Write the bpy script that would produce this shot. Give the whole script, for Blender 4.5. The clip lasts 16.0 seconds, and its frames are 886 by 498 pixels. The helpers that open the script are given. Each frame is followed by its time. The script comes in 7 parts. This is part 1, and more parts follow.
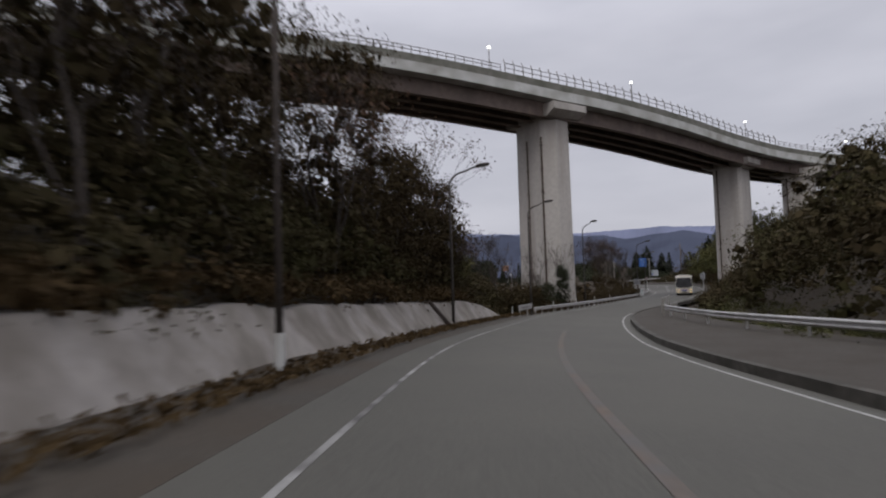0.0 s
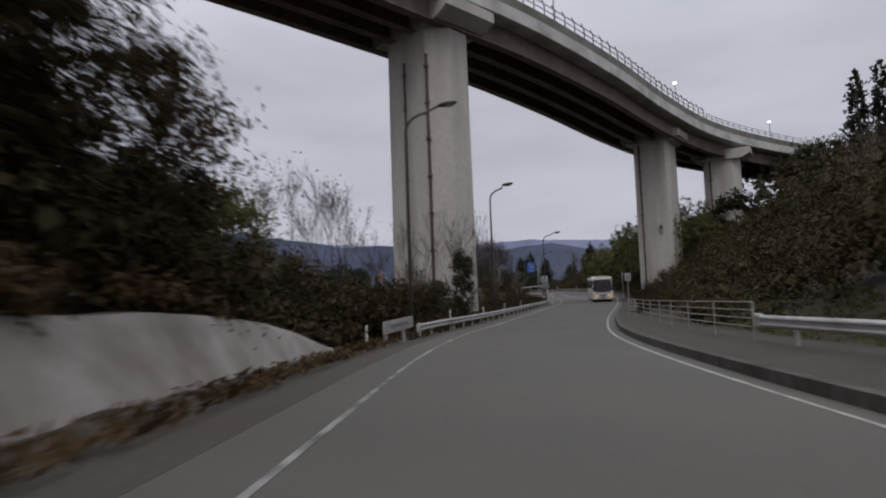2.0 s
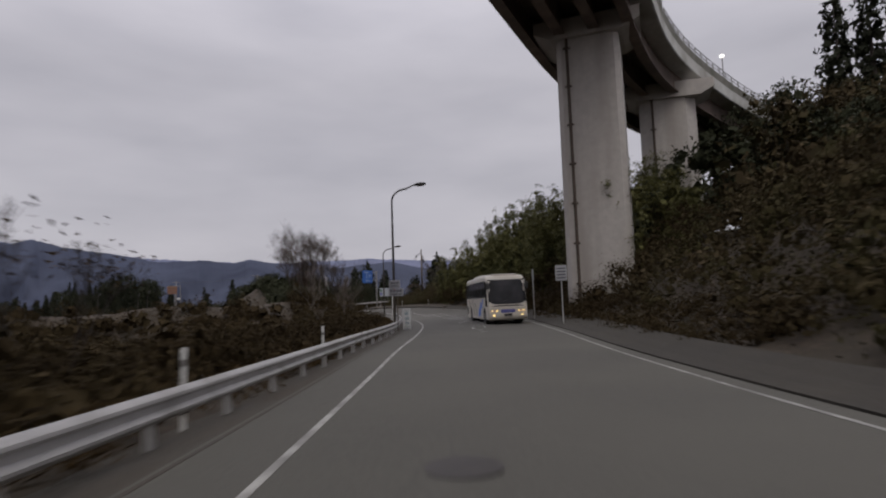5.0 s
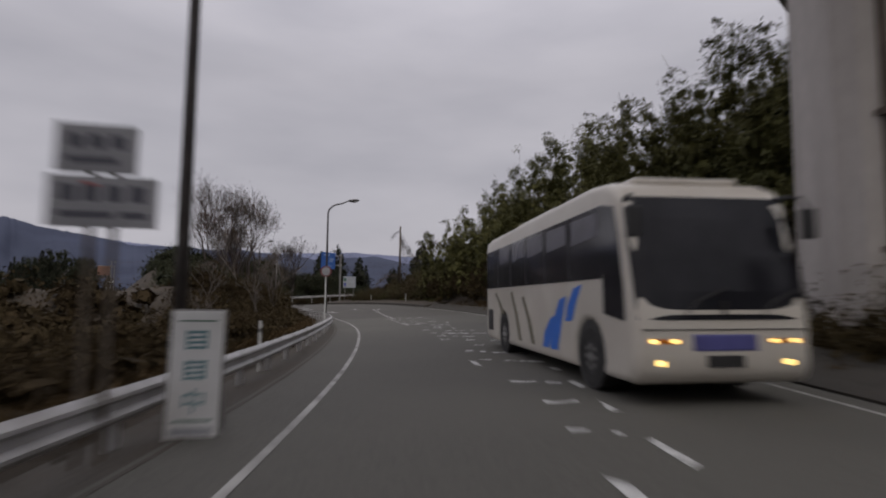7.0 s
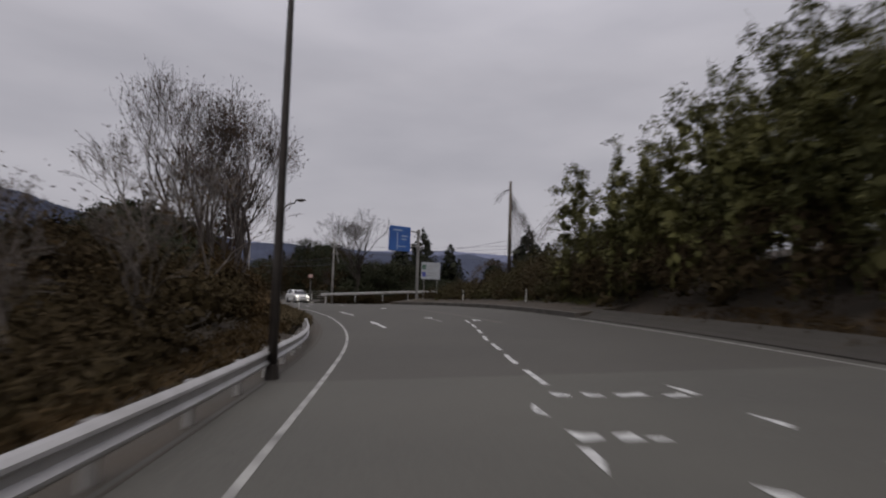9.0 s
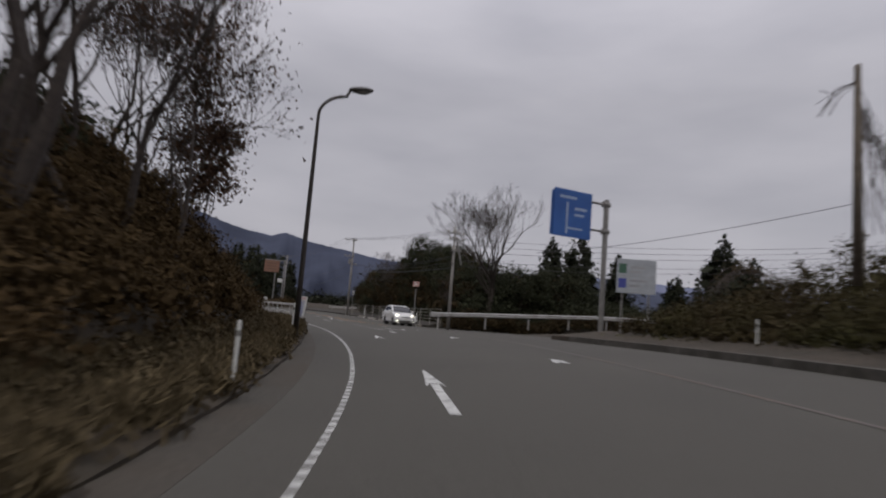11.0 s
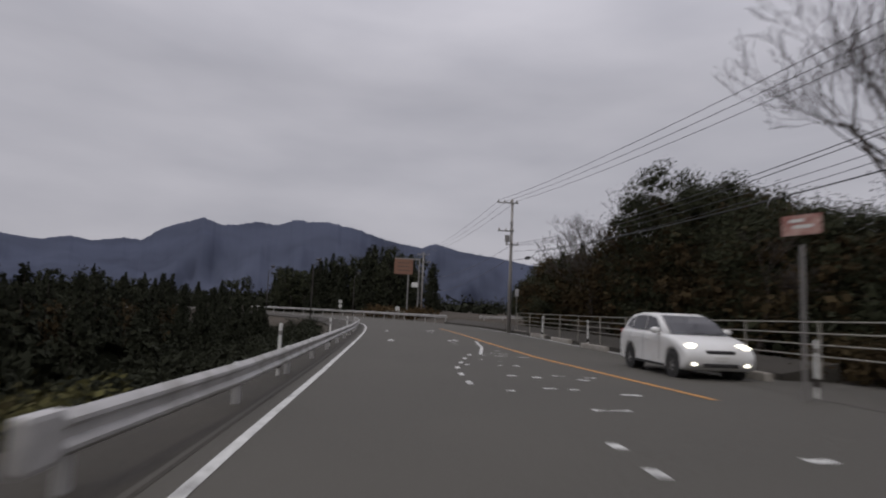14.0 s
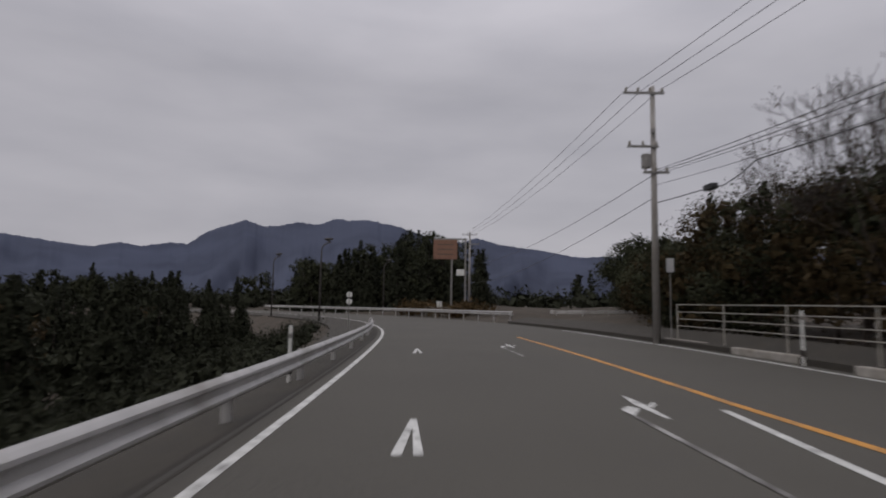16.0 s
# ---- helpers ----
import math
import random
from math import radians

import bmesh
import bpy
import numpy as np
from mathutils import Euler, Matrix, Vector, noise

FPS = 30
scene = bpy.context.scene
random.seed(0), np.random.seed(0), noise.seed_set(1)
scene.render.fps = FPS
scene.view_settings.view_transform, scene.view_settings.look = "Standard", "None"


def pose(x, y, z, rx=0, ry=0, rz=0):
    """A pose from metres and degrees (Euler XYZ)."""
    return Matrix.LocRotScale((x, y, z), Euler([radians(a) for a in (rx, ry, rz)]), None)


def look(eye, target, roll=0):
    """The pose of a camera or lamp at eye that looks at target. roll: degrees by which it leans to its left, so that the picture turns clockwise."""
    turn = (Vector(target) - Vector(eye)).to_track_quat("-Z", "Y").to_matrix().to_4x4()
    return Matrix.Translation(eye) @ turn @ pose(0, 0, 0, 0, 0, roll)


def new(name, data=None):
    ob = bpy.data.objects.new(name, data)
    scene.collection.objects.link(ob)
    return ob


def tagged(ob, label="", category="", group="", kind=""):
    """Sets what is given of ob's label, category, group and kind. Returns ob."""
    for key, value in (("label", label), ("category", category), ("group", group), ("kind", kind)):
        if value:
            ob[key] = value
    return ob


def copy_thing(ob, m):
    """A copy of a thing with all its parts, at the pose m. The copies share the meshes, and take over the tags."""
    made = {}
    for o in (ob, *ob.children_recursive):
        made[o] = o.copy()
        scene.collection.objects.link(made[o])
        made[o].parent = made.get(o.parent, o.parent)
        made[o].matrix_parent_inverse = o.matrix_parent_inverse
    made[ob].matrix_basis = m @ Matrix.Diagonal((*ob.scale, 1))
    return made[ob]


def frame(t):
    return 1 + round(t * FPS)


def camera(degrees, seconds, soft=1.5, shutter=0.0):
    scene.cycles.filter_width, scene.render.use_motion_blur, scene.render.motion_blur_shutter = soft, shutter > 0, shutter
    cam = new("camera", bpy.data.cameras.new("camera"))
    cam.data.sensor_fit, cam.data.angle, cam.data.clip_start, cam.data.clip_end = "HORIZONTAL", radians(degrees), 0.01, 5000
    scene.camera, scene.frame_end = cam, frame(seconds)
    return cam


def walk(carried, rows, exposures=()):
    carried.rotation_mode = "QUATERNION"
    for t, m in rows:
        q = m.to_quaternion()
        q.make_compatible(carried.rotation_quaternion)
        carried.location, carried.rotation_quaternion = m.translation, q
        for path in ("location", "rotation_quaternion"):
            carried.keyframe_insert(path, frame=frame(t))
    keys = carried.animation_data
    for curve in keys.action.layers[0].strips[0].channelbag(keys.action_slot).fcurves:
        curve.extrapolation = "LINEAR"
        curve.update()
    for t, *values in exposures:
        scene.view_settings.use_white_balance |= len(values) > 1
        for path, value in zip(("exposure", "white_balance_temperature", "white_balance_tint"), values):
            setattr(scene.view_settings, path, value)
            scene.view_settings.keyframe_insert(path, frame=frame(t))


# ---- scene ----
cam = camera(75.0, 16.0, soft=2.0, shutter=0.5)
PATH = [
    (0.0, pose(7.75, -23.53, 0.43, 93.20, 1.78, 3.23)),
    (0.5, pose(7.74, -17.34, 0.17, 93.29, 2.09, 0.32)),
    (1.0, pose(8.20, -11.21, -0.09, 93.51, 2.14, -2.75)),
    (1.5, pose(8.91, -5.17, -0.34, 93.25, 2.06, -5.78)),
    (2.0, pose(9.88, 0.84, -0.55, 93.95, 2.19, -8.98)),
    (2.5, pose(11.10, 6.82, -0.70, 94.40, 2.15, -12.26)),
    (3.0, pose(12.52, 12.74, -0.85, 94.82, 1.76, -15.07)),
    (3.5, pose(14.13, 18.59, -1.05, 94.55, 1.41, -18.42)),
    (4.0, pose(16.19, 24.10, -1.21, 94.80, 1.34, -21.04)),
    (4.5, pose(18.56, 29.49, -1.31, 95.21, 1.72, -23.38)),
    (5.0, pose(20.93, 35.10, -1.39, 95.30, 1.98, -25.02)),
    (5.5, pose(23.52, 40.82, -1.43, 95.42, 1.75, -26.41)),
    (6.0, pose(26.31, 46.68, -1.47, 95.51, 0.75, -27.49)),
    (6.5, pose(29.28, 52.74, -1.50, 95.29, -0.25, -27.54)),
    (7.0, pose(32.28, 59.08, -1.52, 95.09, -0.54, -26.53)),
    (7.5, pose(35.10, 65.75, -1.48, 95.21, -1.09, -24.75)),
    (8.0, pose(37.73, 72.70, -1.42, 94.67, -1.32, -22.72)),
    (8.5, pose(40.13, 79.71, -1.42, 94.17, -1.36, -20.31)),
    (9.0, pose(42.22, 86.67, -1.46, 94.78, -1.61, -17.23)),
    (9.5, pose(43.91, 93.51, -1.50, 95.15, -2.31, -14.28)),
    (10.0, pose(45.18, 100.12, -1.51, 95.38, -3.38, -11.35)),
    (10.5, pose(45.94, 106.37, -1.47, 96.61, -4.27, -7.36)),
    (11.0, pose(46.34, 112.13, -1.43, 96.39, -4.54, -4.06)),
    (11.5, pose(46.38, 117.75, -1.40, 96.07, -4.54, -1.34)),
    (12.0, pose(46.21, 122.98, -1.38, 96.29, -4.60, 1.33)),
    (12.5, pose(45.80, 127.68, -1.33, 96.24, -4.61, 4.36)),
    (13.0, pose(45.02, 132.54, -1.28, 96.37, -4.04, 6.96)),
    (13.5, pose(44.16, 137.22, -1.27, 96.44, -3.18, 9.23)),
    (14.0, pose(42.96, 142.08, -1.29, 96.17, -2.50, 10.94)),
    (14.5, pose(41.75, 146.94, -1.34, 95.77, -1.75, 12.14)),
    (15.0, pose(40.58, 151.75, -1.36, 95.91, -1.18, 13.05)),
    (15.5, pose(39.11, 156.38, -1.34, 95.65, -1.01, 14.03)),
    (16.0, pose(37.77, 161.07, -1.34, 95.59, -0.98, 15.10)),
]
walk(cam, PATH, exposures=[(0.0, 0.42, 6300, 8), (2.5, 0.3, 6250, 8), (4.0, 0.25, 6450, 10), (6.5, 0.15, 6550, 10), (8.5, 0.05, 6550, 10), (10.5, 0.05, 6500, 9), (13.0, 0.1, 6450, 9), (16.0, 0.02, 6550, 9)])

# ---- daylight: overcast winter sky ----
world = bpy.data.worlds.new("overcast_sky")
scene.world = world
world.use_nodes = True
wn, wl = world.node_tree.nodes, world.node_tree.links
wn.clear()
w_out = wn.new("ShaderNodeOutputWorld")
w_bg = wn.new("ShaderNodeBackground")
w_sky = wn.new("ShaderNodeTexSky")
w_sky.sky_type, w_sky.sun_disc = "NISHITA", False
w_sky.sun_elevation, w_sky.sun_rotation = radians(38), radians(200)
w_sky.air_density, w_sky.dust_density = 1.5, 4.0
w_tc = wn.new("ShaderNodeTexCoord")
w_map = wn.new("ShaderNodeMapping")
w_map.inputs["Scale"].default_value = (1.6, 1.6, 5.5)
w_noise = wn.new("ShaderNodeTexNoise")
w_noise.inputs["Scale"].default_value, w_noise.inputs["Detail"].default_value = 2.3, 5.0
w_noise.inputs["Roughness"].default_value = 0.45
w_ramp = wn.new("ShaderNodeValToRGB")
w_ramp.color_ramp.elements[0].position, w_ramp.color_ramp.elements[0].color = 0.28, (0.378, 0.37, 0.415, 1)
w_ramp.color_ramp.elements[1].position, w_ramp.color_ramp.elements[1].color = 0.72, (0.468, 0.454, 0.50, 1)
w_sep = wn.new("ShaderNodeSeparateXYZ")
w_up = wn.new("ShaderNodeMapRange")
w_up.inputs["From Min"].default_value, w_up.inputs["From Max"].default_value = 0.36, 0.95
w_up.inputs["To Min"].default_value, w_up.inputs["To Max"].default_value = 1.0, 2.3
w_mul = wn.new("ShaderNodeVectorMath")
w_mul.operation = "SCALE"
w_skyscale = wn.new("ShaderNodeVectorMath")
w_skyscale.operation = "SCALE"
w_skyscale.inputs["Scale"].default_value = 0.05
w_mix = wn.new("ShaderNodeMix")
w_mix.data_type = "RGBA"
w_mix.inputs["Factor"].default_value = 0.93
wl.new(w_tc.outputs["Generated"], w_map.inputs["Vector"])
wl.new(w_map.outputs["Vector"], w_noise.inputs["Vector"])
wl.new(w_noise.outputs["Fac"], w_ramp.inputs["Fac"])
wl.new(w_tc.outputs["Generated"], w_sep.inputs["Vector"])
wl.new(w_sep.outputs["Z"], w_up.inputs["Value"])
wl.new(w_ramp.outputs["Color"], w_mul.inputs["Vector"])
wl.new(w_up.outputs["Result"], w_mul.inputs["Scale"])
wl.new(w_sky.outputs["Color"], w_skyscale.inputs["Vector"])
wl.new(w_skyscale.outputs["Vector"], w_mix.inputs["A"])
wl.new(w_mul.outputs["Vector"], w_mix.inputs["B"])
wl.new(w_mix.outputs["Result"], w_bg.inputs["Color"])
w_bg.inputs["Strength"].default_value = 1.0
wl.new(w_bg.outputs["Background"], w_out.inputs["Surface"])

sun = new("sun", bpy.data.lights.new("sun", "SUN"))
sun.data.energy, sun.data.angle, sun.data.color = 0.7, radians(25), (1.0, 0.96, 0.9)
sun.matrix_world = look((0, -60, 90), (18, 0, 0))

# ---- materials ----
def material(name, colour, rough=0.8, metal=0.0, vary=0.25, scale=6.0, bump=0.0, bump_scale=40.0, second=None,
             second_scale=0.6, second_at=0.55, second_soft=0.12, island=0.0, random_object=0.0, coords="Object", spec=0.5, run=1.0):
    """A surface with fine grain, a second tone in patches (run < 1: drawn out downwards), and optional variation from piece to piece."""
    m = bpy.data.materials.new(name)
    m.use_nodes = True
    nodes, links = m.node_tree.nodes, m.node_tree.links
    bsdf = nodes["Principled BSDF"]
    bsdf.inputs["Roughness"].default_value = rough
    bsdf.inputs["Metallic"].default_value = metal
    bsdf.inputs["Specular IOR Level"].default_value = spec
    tc = nodes.new("ShaderNodeTexCoord")
    grain = nodes.new("ShaderNodeTexNoise")
    grain.inputs["Scale"].default_value, grain.inputs["Detail"].default_value = scale, 5.0
    links.new(tc.outputs[coords], grain.inputs["Vector"])
    ramp = nodes.new("ShaderNodeValToRGB")
    ramp.color_ramp.elements[0].position, ramp.color_ramp.elements[1].position = 0.3, 0.7
    ramp.color_ramp.elements[0].color = tuple(c * (1 - vary) for c in colour) + (1,)
    ramp.color_ramp.elements[1].color = tuple(min(1, c * (1 + vary)) for c in colour) + (1,)
    links.new(grain.outputs["Fac"], ramp.inputs["Fac"])
    out = ramp.outputs["Color"]
    if second:
        patch = nodes.new("ShaderNodeTexNoise")
        patch.inputs["Scale"].default_value, patch.inputs["Detail"].default_value = second_scale, 6.0
        if run < 1:
            drawn = nodes.new("ShaderNodeMapping")
            drawn.inputs["Scale"].default_value = (1, 1, run)
            links.new(tc.outputs[coords], drawn.inputs["Vector"])
            links.new(drawn.outputs["Vector"], patch.inputs["Vector"])
        else:
            links.new(tc.outputs[coords], patch.inputs["Vector"])
        edge = nodes.new("ShaderNodeMapRange")
        edge.inputs["From Min"].default_value = second_at - second_soft
        edge.inputs["From Max"].default_value = second_at + second_soft
        links.new(patch.outputs["Fac"], edge.inputs["Value"])
        mix = nodes.new("ShaderNodeMix")
        mix.data_type = "RGBA"
        links.new(edge.outputs["Result"], mix.inputs["Factor"])
        links.new(out, mix.inputs["A"])
        mix.inputs["B"].default_value = tuple(second) + (1,)
        out = mix.outputs["Result"]
    if island or random_object:
        hsv = nodes.new("ShaderNodeHueSaturation")
        amount = island or random_object
        rng = nodes.new("ShaderNodeMapRange")
        rng.inputs["To Min"].default_value, rng.inputs["To Max"].default_value = 1 - amount, 1 + amount
        if island:
            geo = nodes.new("ShaderNodeNewGeometry")
            links.new(geo.outputs["Random Per Island"], rng.inputs["Value"])
        else:
            info = nodes.new("ShaderNodeObjectInfo")
            links.new(info.outputs["Random"], rng.inputs["Value"])
        links.new(rng.outputs["Result"], hsv.inputs["Value"])
        links.new(out, hsv.inputs["Color"])
        out = hsv.outputs["Color"]
    links.new(out, bsdf.inputs["Base Color"])
    if bump:
        fine = nodes.new("ShaderNodeTexNoise")
        fine.inputs["Scale"].default_value, fine.inputs["Detail"].default_value = bump_scale, 4.0
        links.new(tc.outputs[coords], fine.inputs["Vector"])
        b = nodes.new("ShaderNodeBump")
        b.inputs["Strength"].default_value, b.inputs["Distance"].default_value = bump, 0.02
        links.new(fine.outputs["Fac"], b.inputs["Height"])
        links.new(b.outputs["Normal"], bsdf.inputs["Normal"])
    return m


ASPHALT = material("asphalt", (0.079, 0.075, 0.064), 0.85, vary=0.25, scale=22, bump=0.35, bump_scale=90, second=(0.097, 0.092, 0.077), second_scale=0.25, second_soft=0.2)
DARK_ASPHALT = material("darker_asphalt", (0.062, 0.057, 0.048), 0.85, vary=0.25, scale=22, bump=0.35, bump_scale=90, second=(0.074, 0.068, 0.057), second_scale=0.25, second_soft=0.2)
SHOULDER = material("old_asphalt", (0.060, 0.054, 0.045), 0.9, vary=0.3, scale=12, bump=0.4, bump_scale=70, second=(0.058, 0.044, 0.030), second_scale=0.6, second_soft=0.25)
GRIT = material("gritty_soil", (0.035, 0.031, 0.025), 0.95, vary=0.35, scale=14, bump=0.5, bump_scale=50, second=(0.046, 0.040, 0.031), second_scale=0.9, second_soft=0.2)
PAVING = material("pavement_asphalt", (0.050, 0.042, 0.033), 0.9, vary=0.3, scale=14, bump=0.4, bump_scale=60, second=(0.040, 0.031, 0.022), second_scale=0.7)
WHITE_PAINT = material("worn_white_paint", (0.52, 0.52, 0.50), 0.7, vary=0.2, scale=9, second=(0.16, 0.155, 0.15), second_scale=5.0, second_at=0.62, second_soft=0.10)
ORANGE_PAINT = material("worn_orange_paint", (0.50, 0.235, 0.045), 0.7, vary=0.2, scale=9, second=(0.13, 0.10, 0.08), second_scale=4.0, second_at=0.62, second_soft=0.12)
FAINT_PAINT = material("faded_orange_paint", (0.108, 0.080, 0.060), 0.75, vary=0.25, scale=7, second=(0.09, 0.085, 0.08), second_scale=1.5, second_at=0.5, second_soft=0.15)
DULL_PAINT = material("dull_white_paint", (0.36, 0.355, 0.33), 0.75, vary=0.25, scale=9, second=(0.15, 0.145, 0.135), second_scale=2.2, second_at=0.56, second_soft=0.14)
RUBBED_PAINT = material("rubbed_white_paint", (0.34, 0.335, 0.32), 0.75, vary=0.25, scale=9, second=(0.085, 0.08, 0.075), second_scale=1.6, second_at=0.50, second_soft=0.14)
KERB = material("mossy_kerb_concrete", (0.075, 0.068, 0.058), 0.9, vary=0.35, scale=5, bump=0.4, second=(0.04, 0.036, 0.028), second_scale=1.2)
BLOCK = material("pale_concrete", (0.30, 0.28, 0.25), 0.9, vary=0.2, scale=6, bump=0.3, second=(0.20, 0.18, 0.15), second_scale=2.0)
SHOTCRETE = material("sprayed_concrete", (0.30, 0.275, 0.25), 0.92, vary=0.14, scale=3, bump=0.5, bump_scale=9, second=(0.165, 0.145, 0.12), second_scale=0.9, second_at=0.53, second_soft=0.14, run=0.3)
PIER = material("pier_concrete", (0.44, 0.41, 0.38), 0.9, vary=0.08, scale=2.5, bump=0.15, bump_scale=20, second=(0.32, 0.29, 0.26), second_scale=0.6, second_at=0.56, second_soft=0.15, run=0.12)
GIRDER = material("dark_brown_girder", (0.16, 0.12, 0.10), 0.7, vary=0.25, scale=1.5, second=(0.10, 0.075, 0.062), second_scale=0.3)
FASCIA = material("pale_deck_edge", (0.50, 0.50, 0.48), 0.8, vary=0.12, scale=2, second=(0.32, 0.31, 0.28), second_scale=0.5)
PARAPET = material("deck_parapet", (0.17, 0.165, 0.14), 0.8, vary=0.15, scale=1.5, second=(0.11, 0.11, 0.085), second_scale=0.6)
STAIN = material("rust_brown_pipe", (0.075, 0.055, 0.042), 0.8, vary=0.3, scale=4)
GALV = material("white_galvanised_steel", (0.44, 0.43, 0.42), 0.45, metal=0.35, vary=0.12, scale=5, second=(0.25, 0.235, 0.21), second_scale=1.6, second_at=0.62)
GREYSTEEL = material("grey_painted_steel", (0.22, 0.21, 0.20), 0.5, metal=0.3, vary=0.15, scale=5)
DARKSTEEL = material("dark_brown_steel", (0.045, 0.038, 0.034), 0.5, metal=0.4, vary=0.25, scale=4)
POLE_CONC = material("spun_concrete", (0.27, 0.255, 0.24), 0.85, vary=0.12, scale=5, second=(0.2, 0.185, 0.17), second_scale=0.8)
SOIL = material("leaf_litter_soil", (0.048, 0.036, 0.024), 0.95, vary=0.45, scale=7, bump=0.6, bump_scale=25, second=(0.03, 0.024, 0.015), second_scale=0.5)
GRASS_DRY = material("dry_grass", (0.098, 0.076, 0.044), 0.95, vary=0.3, scale=3, island=0.3, spec=0.1)
BARK = material("dark_bark", (0.048, 0.037, 0.031), 0.9, vary=0.35, scale=9, bump=0.5, bump_scale=30)
BARK_PALE = material("grey_bark", (0.13, 0.11, 0.095), 0.9, vary=0.3, scale=9)
LEAF_DARK = material("dark_evergreen_leaf", (0.032, 0.035, 0.019), 0.9, vary=0.3, scale=0.8, island=0.2, spec=0.15)
LEAF_BROWN = material("brown_winter_leaf", (0.066, 0.044, 0.021), 0.95, vary=0.3, scale=0.9, island=0.2, spec=0.1)
LEAF_MIX = material("bronze_bush_leaf", (0.050, 0.037, 0.019), 0.9, vary=0.35, scale=0.7, island=0.2, second=(0.043, 0.040, 0.016), second_scale=0.3, spec=0.12)
LEAF_BAMBOO = material("bamboo_leaf", (0.092, 0.088, 0.030), 0.8, vary=0.3, scale=0.8, island=0.25, second=(0.058, 0.062, 0.023), second_scale=0.25, spec=0.2)
LEAF_OLIVE = material("olive_evergreen_leaf", (0.085, 0.080, 0.030), 0.9, vary=0.35, scale=0.6, island=0.2, second=(0.062, 0.052, 0.024), second_scale=0.35, spec=0.15)
# brown leaf colour darkened to stand for the shade within the brush
LEAF_SHADED = material("shade_darkened_leaf", (0.038, 0.027, 0.014), 0.95, vary=0.35, scale=0.9, island=0.25, second=(0.050, 0.038, 0.019), second_scale=0.3, spec=0.08)
LEAF_RUSSET = material("russet_dead_leaf", (0.075, 0.045, 0.03), 0.95, vary=0.3, scale=1.2, island=0.3, spec=0.1)
LEAF_BRACKEN = material("tan_dead_bracken", (0.100, 0.064, 0.030), 0.95, vary=0.3, scale=0.9, island=0.25, second=(0.060, 0.044, 0.025), second_scale=0.4, spec=0.1)
SIGN_GREYISH = material("greyish_sign_white", (0.36, 0.38, 0.41), 0.6, vary=0.12, scale=3)
LEAF_CEDAR = material("cedar_needles", (0.022, 0.024, 0.015), 0.9, vary=0.3, scale=0.8, island=0.2, spec=0.1)
# aerial haze is mixed into the base colours of both mountain ridges
MOUNTAIN = material("haze_tinted_mountain", (0.060, 0.068, 0.098), 1.0, vary=0.22, scale=0.006, second=(0.075, 0.084, 0.118), second_scale=0.0025, spec=0.0)
MOUNTAIN_FAR = material("haze_paled_mountain", (0.16, 0.175, 0.25), 1.0, vary=0.12, scale=0.004, spec=0.0)

# ---- alignment of the road: plan, level and crossfall every 15 m from s = -30 ----
PLAN = [(7.9, -53.5), (7.8, -38.5), (7.7, -23.5), (8.5, -8.6), (11.0, 6.2), (14.9, 20.7), (20.7, 34.5), (27.0, 48.1), (33.4, 61.7),
        (38.8, 75.7), (43.1, 90.0), (45.8, 104.8), (46.3, 119.8), (44.7, 134.7), (41.1, 149.2), (37.0, 163.7), (32.2, 177.9),
        (26.5, 191.7), (19.4, 204.9), (10.2, 216.7), (-1.2, 226.4), (-14.4, 233.4), (-28.8, 237.0)]
LEVEL = [0.262, -0.314, -0.89, -1.481, -1.97, -2.367, -2.647, -2.782, -2.793, -2.75, -2.779, -2.786, -2.654, -2.447, -2.546, -2.633, -2.633, -2.631, -2.635, -2.64, -2.641, -2.641, -2.641]
FALL = [-0.039, -0.039, -0.04, -0.041, -0.025, -0.014, -0.019, -0.02, -0.001, 0.02, 0.033, 0.056, 0.063, 0.027, 0.003, -0.0, 0.005, 0.009, 0.009, 0.009, 0.009, 0.009, 0.009]
STEP = 15.0


def spline(values, u):
    """Catmull-Rom through evenly spaced values."""
    v = np.asarray(values, float)
    k = np.clip(np.floor(u).astype(int), 0, len(v) - 2)
    f = u - k
    if v.ndim > 1:
        f = f[:, None]
    a, b, c, d = v[np.maximum(k - 1, 0)], v[k], v[k + 1], v[np.minimum(k + 2, len(v) - 1)]
    return b + 0.5 * f * (c - a + f * (2 * a - 5 * b + 4 * c - d + f * (3 * (b - c) + d - a)))


TAB_S = np.arange(-30.0, 299.5, 0.5)
TAB_XY = spline(PLAN, (TAB_S + 30) / STEP)
TAB_Z = spline(LEVEL, (TAB_S + 30) / STEP)
TAB_B = spline(FALL, (TAB_S + 30) / STEP)
TAB_T = np.gradient(TAB_XY, axis=0)
TAB_T /= np.linalg.norm(TAB_T, axis=1)[:, None]


def at_road(s, n=0.0, h=0.0):
    """The place s metres along the road, n metres to the right of its axis and h above its surface."""
    x, y = np.interp(s, TAB_S, TAB_XY[:, 0]), np.interp(s, TAB_S, TAB_XY[:, 1])
    tx, ty = np.interp(s, TAB_S, TAB_T[:, 0]), np.interp(s, TAB_S, TAB_T[:, 1])
    z = np.interp(s, TAB_S, TAB_Z) + np.interp(s, TAB_S, TAB_B) * np.clip(n, -4, np.interp(s, (90, 125), (8, 40)))
    return Vector((x + n * ty, y - n * tx, z + h))


def heading(s):
    """The road's direction at s, in degrees to the left of +y."""
    return math.degrees(math.atan2(-np.interp(s, TAB_S, TAB_T[:, 0]), np.interp(s, TAB_S, TAB_T[:, 1])))


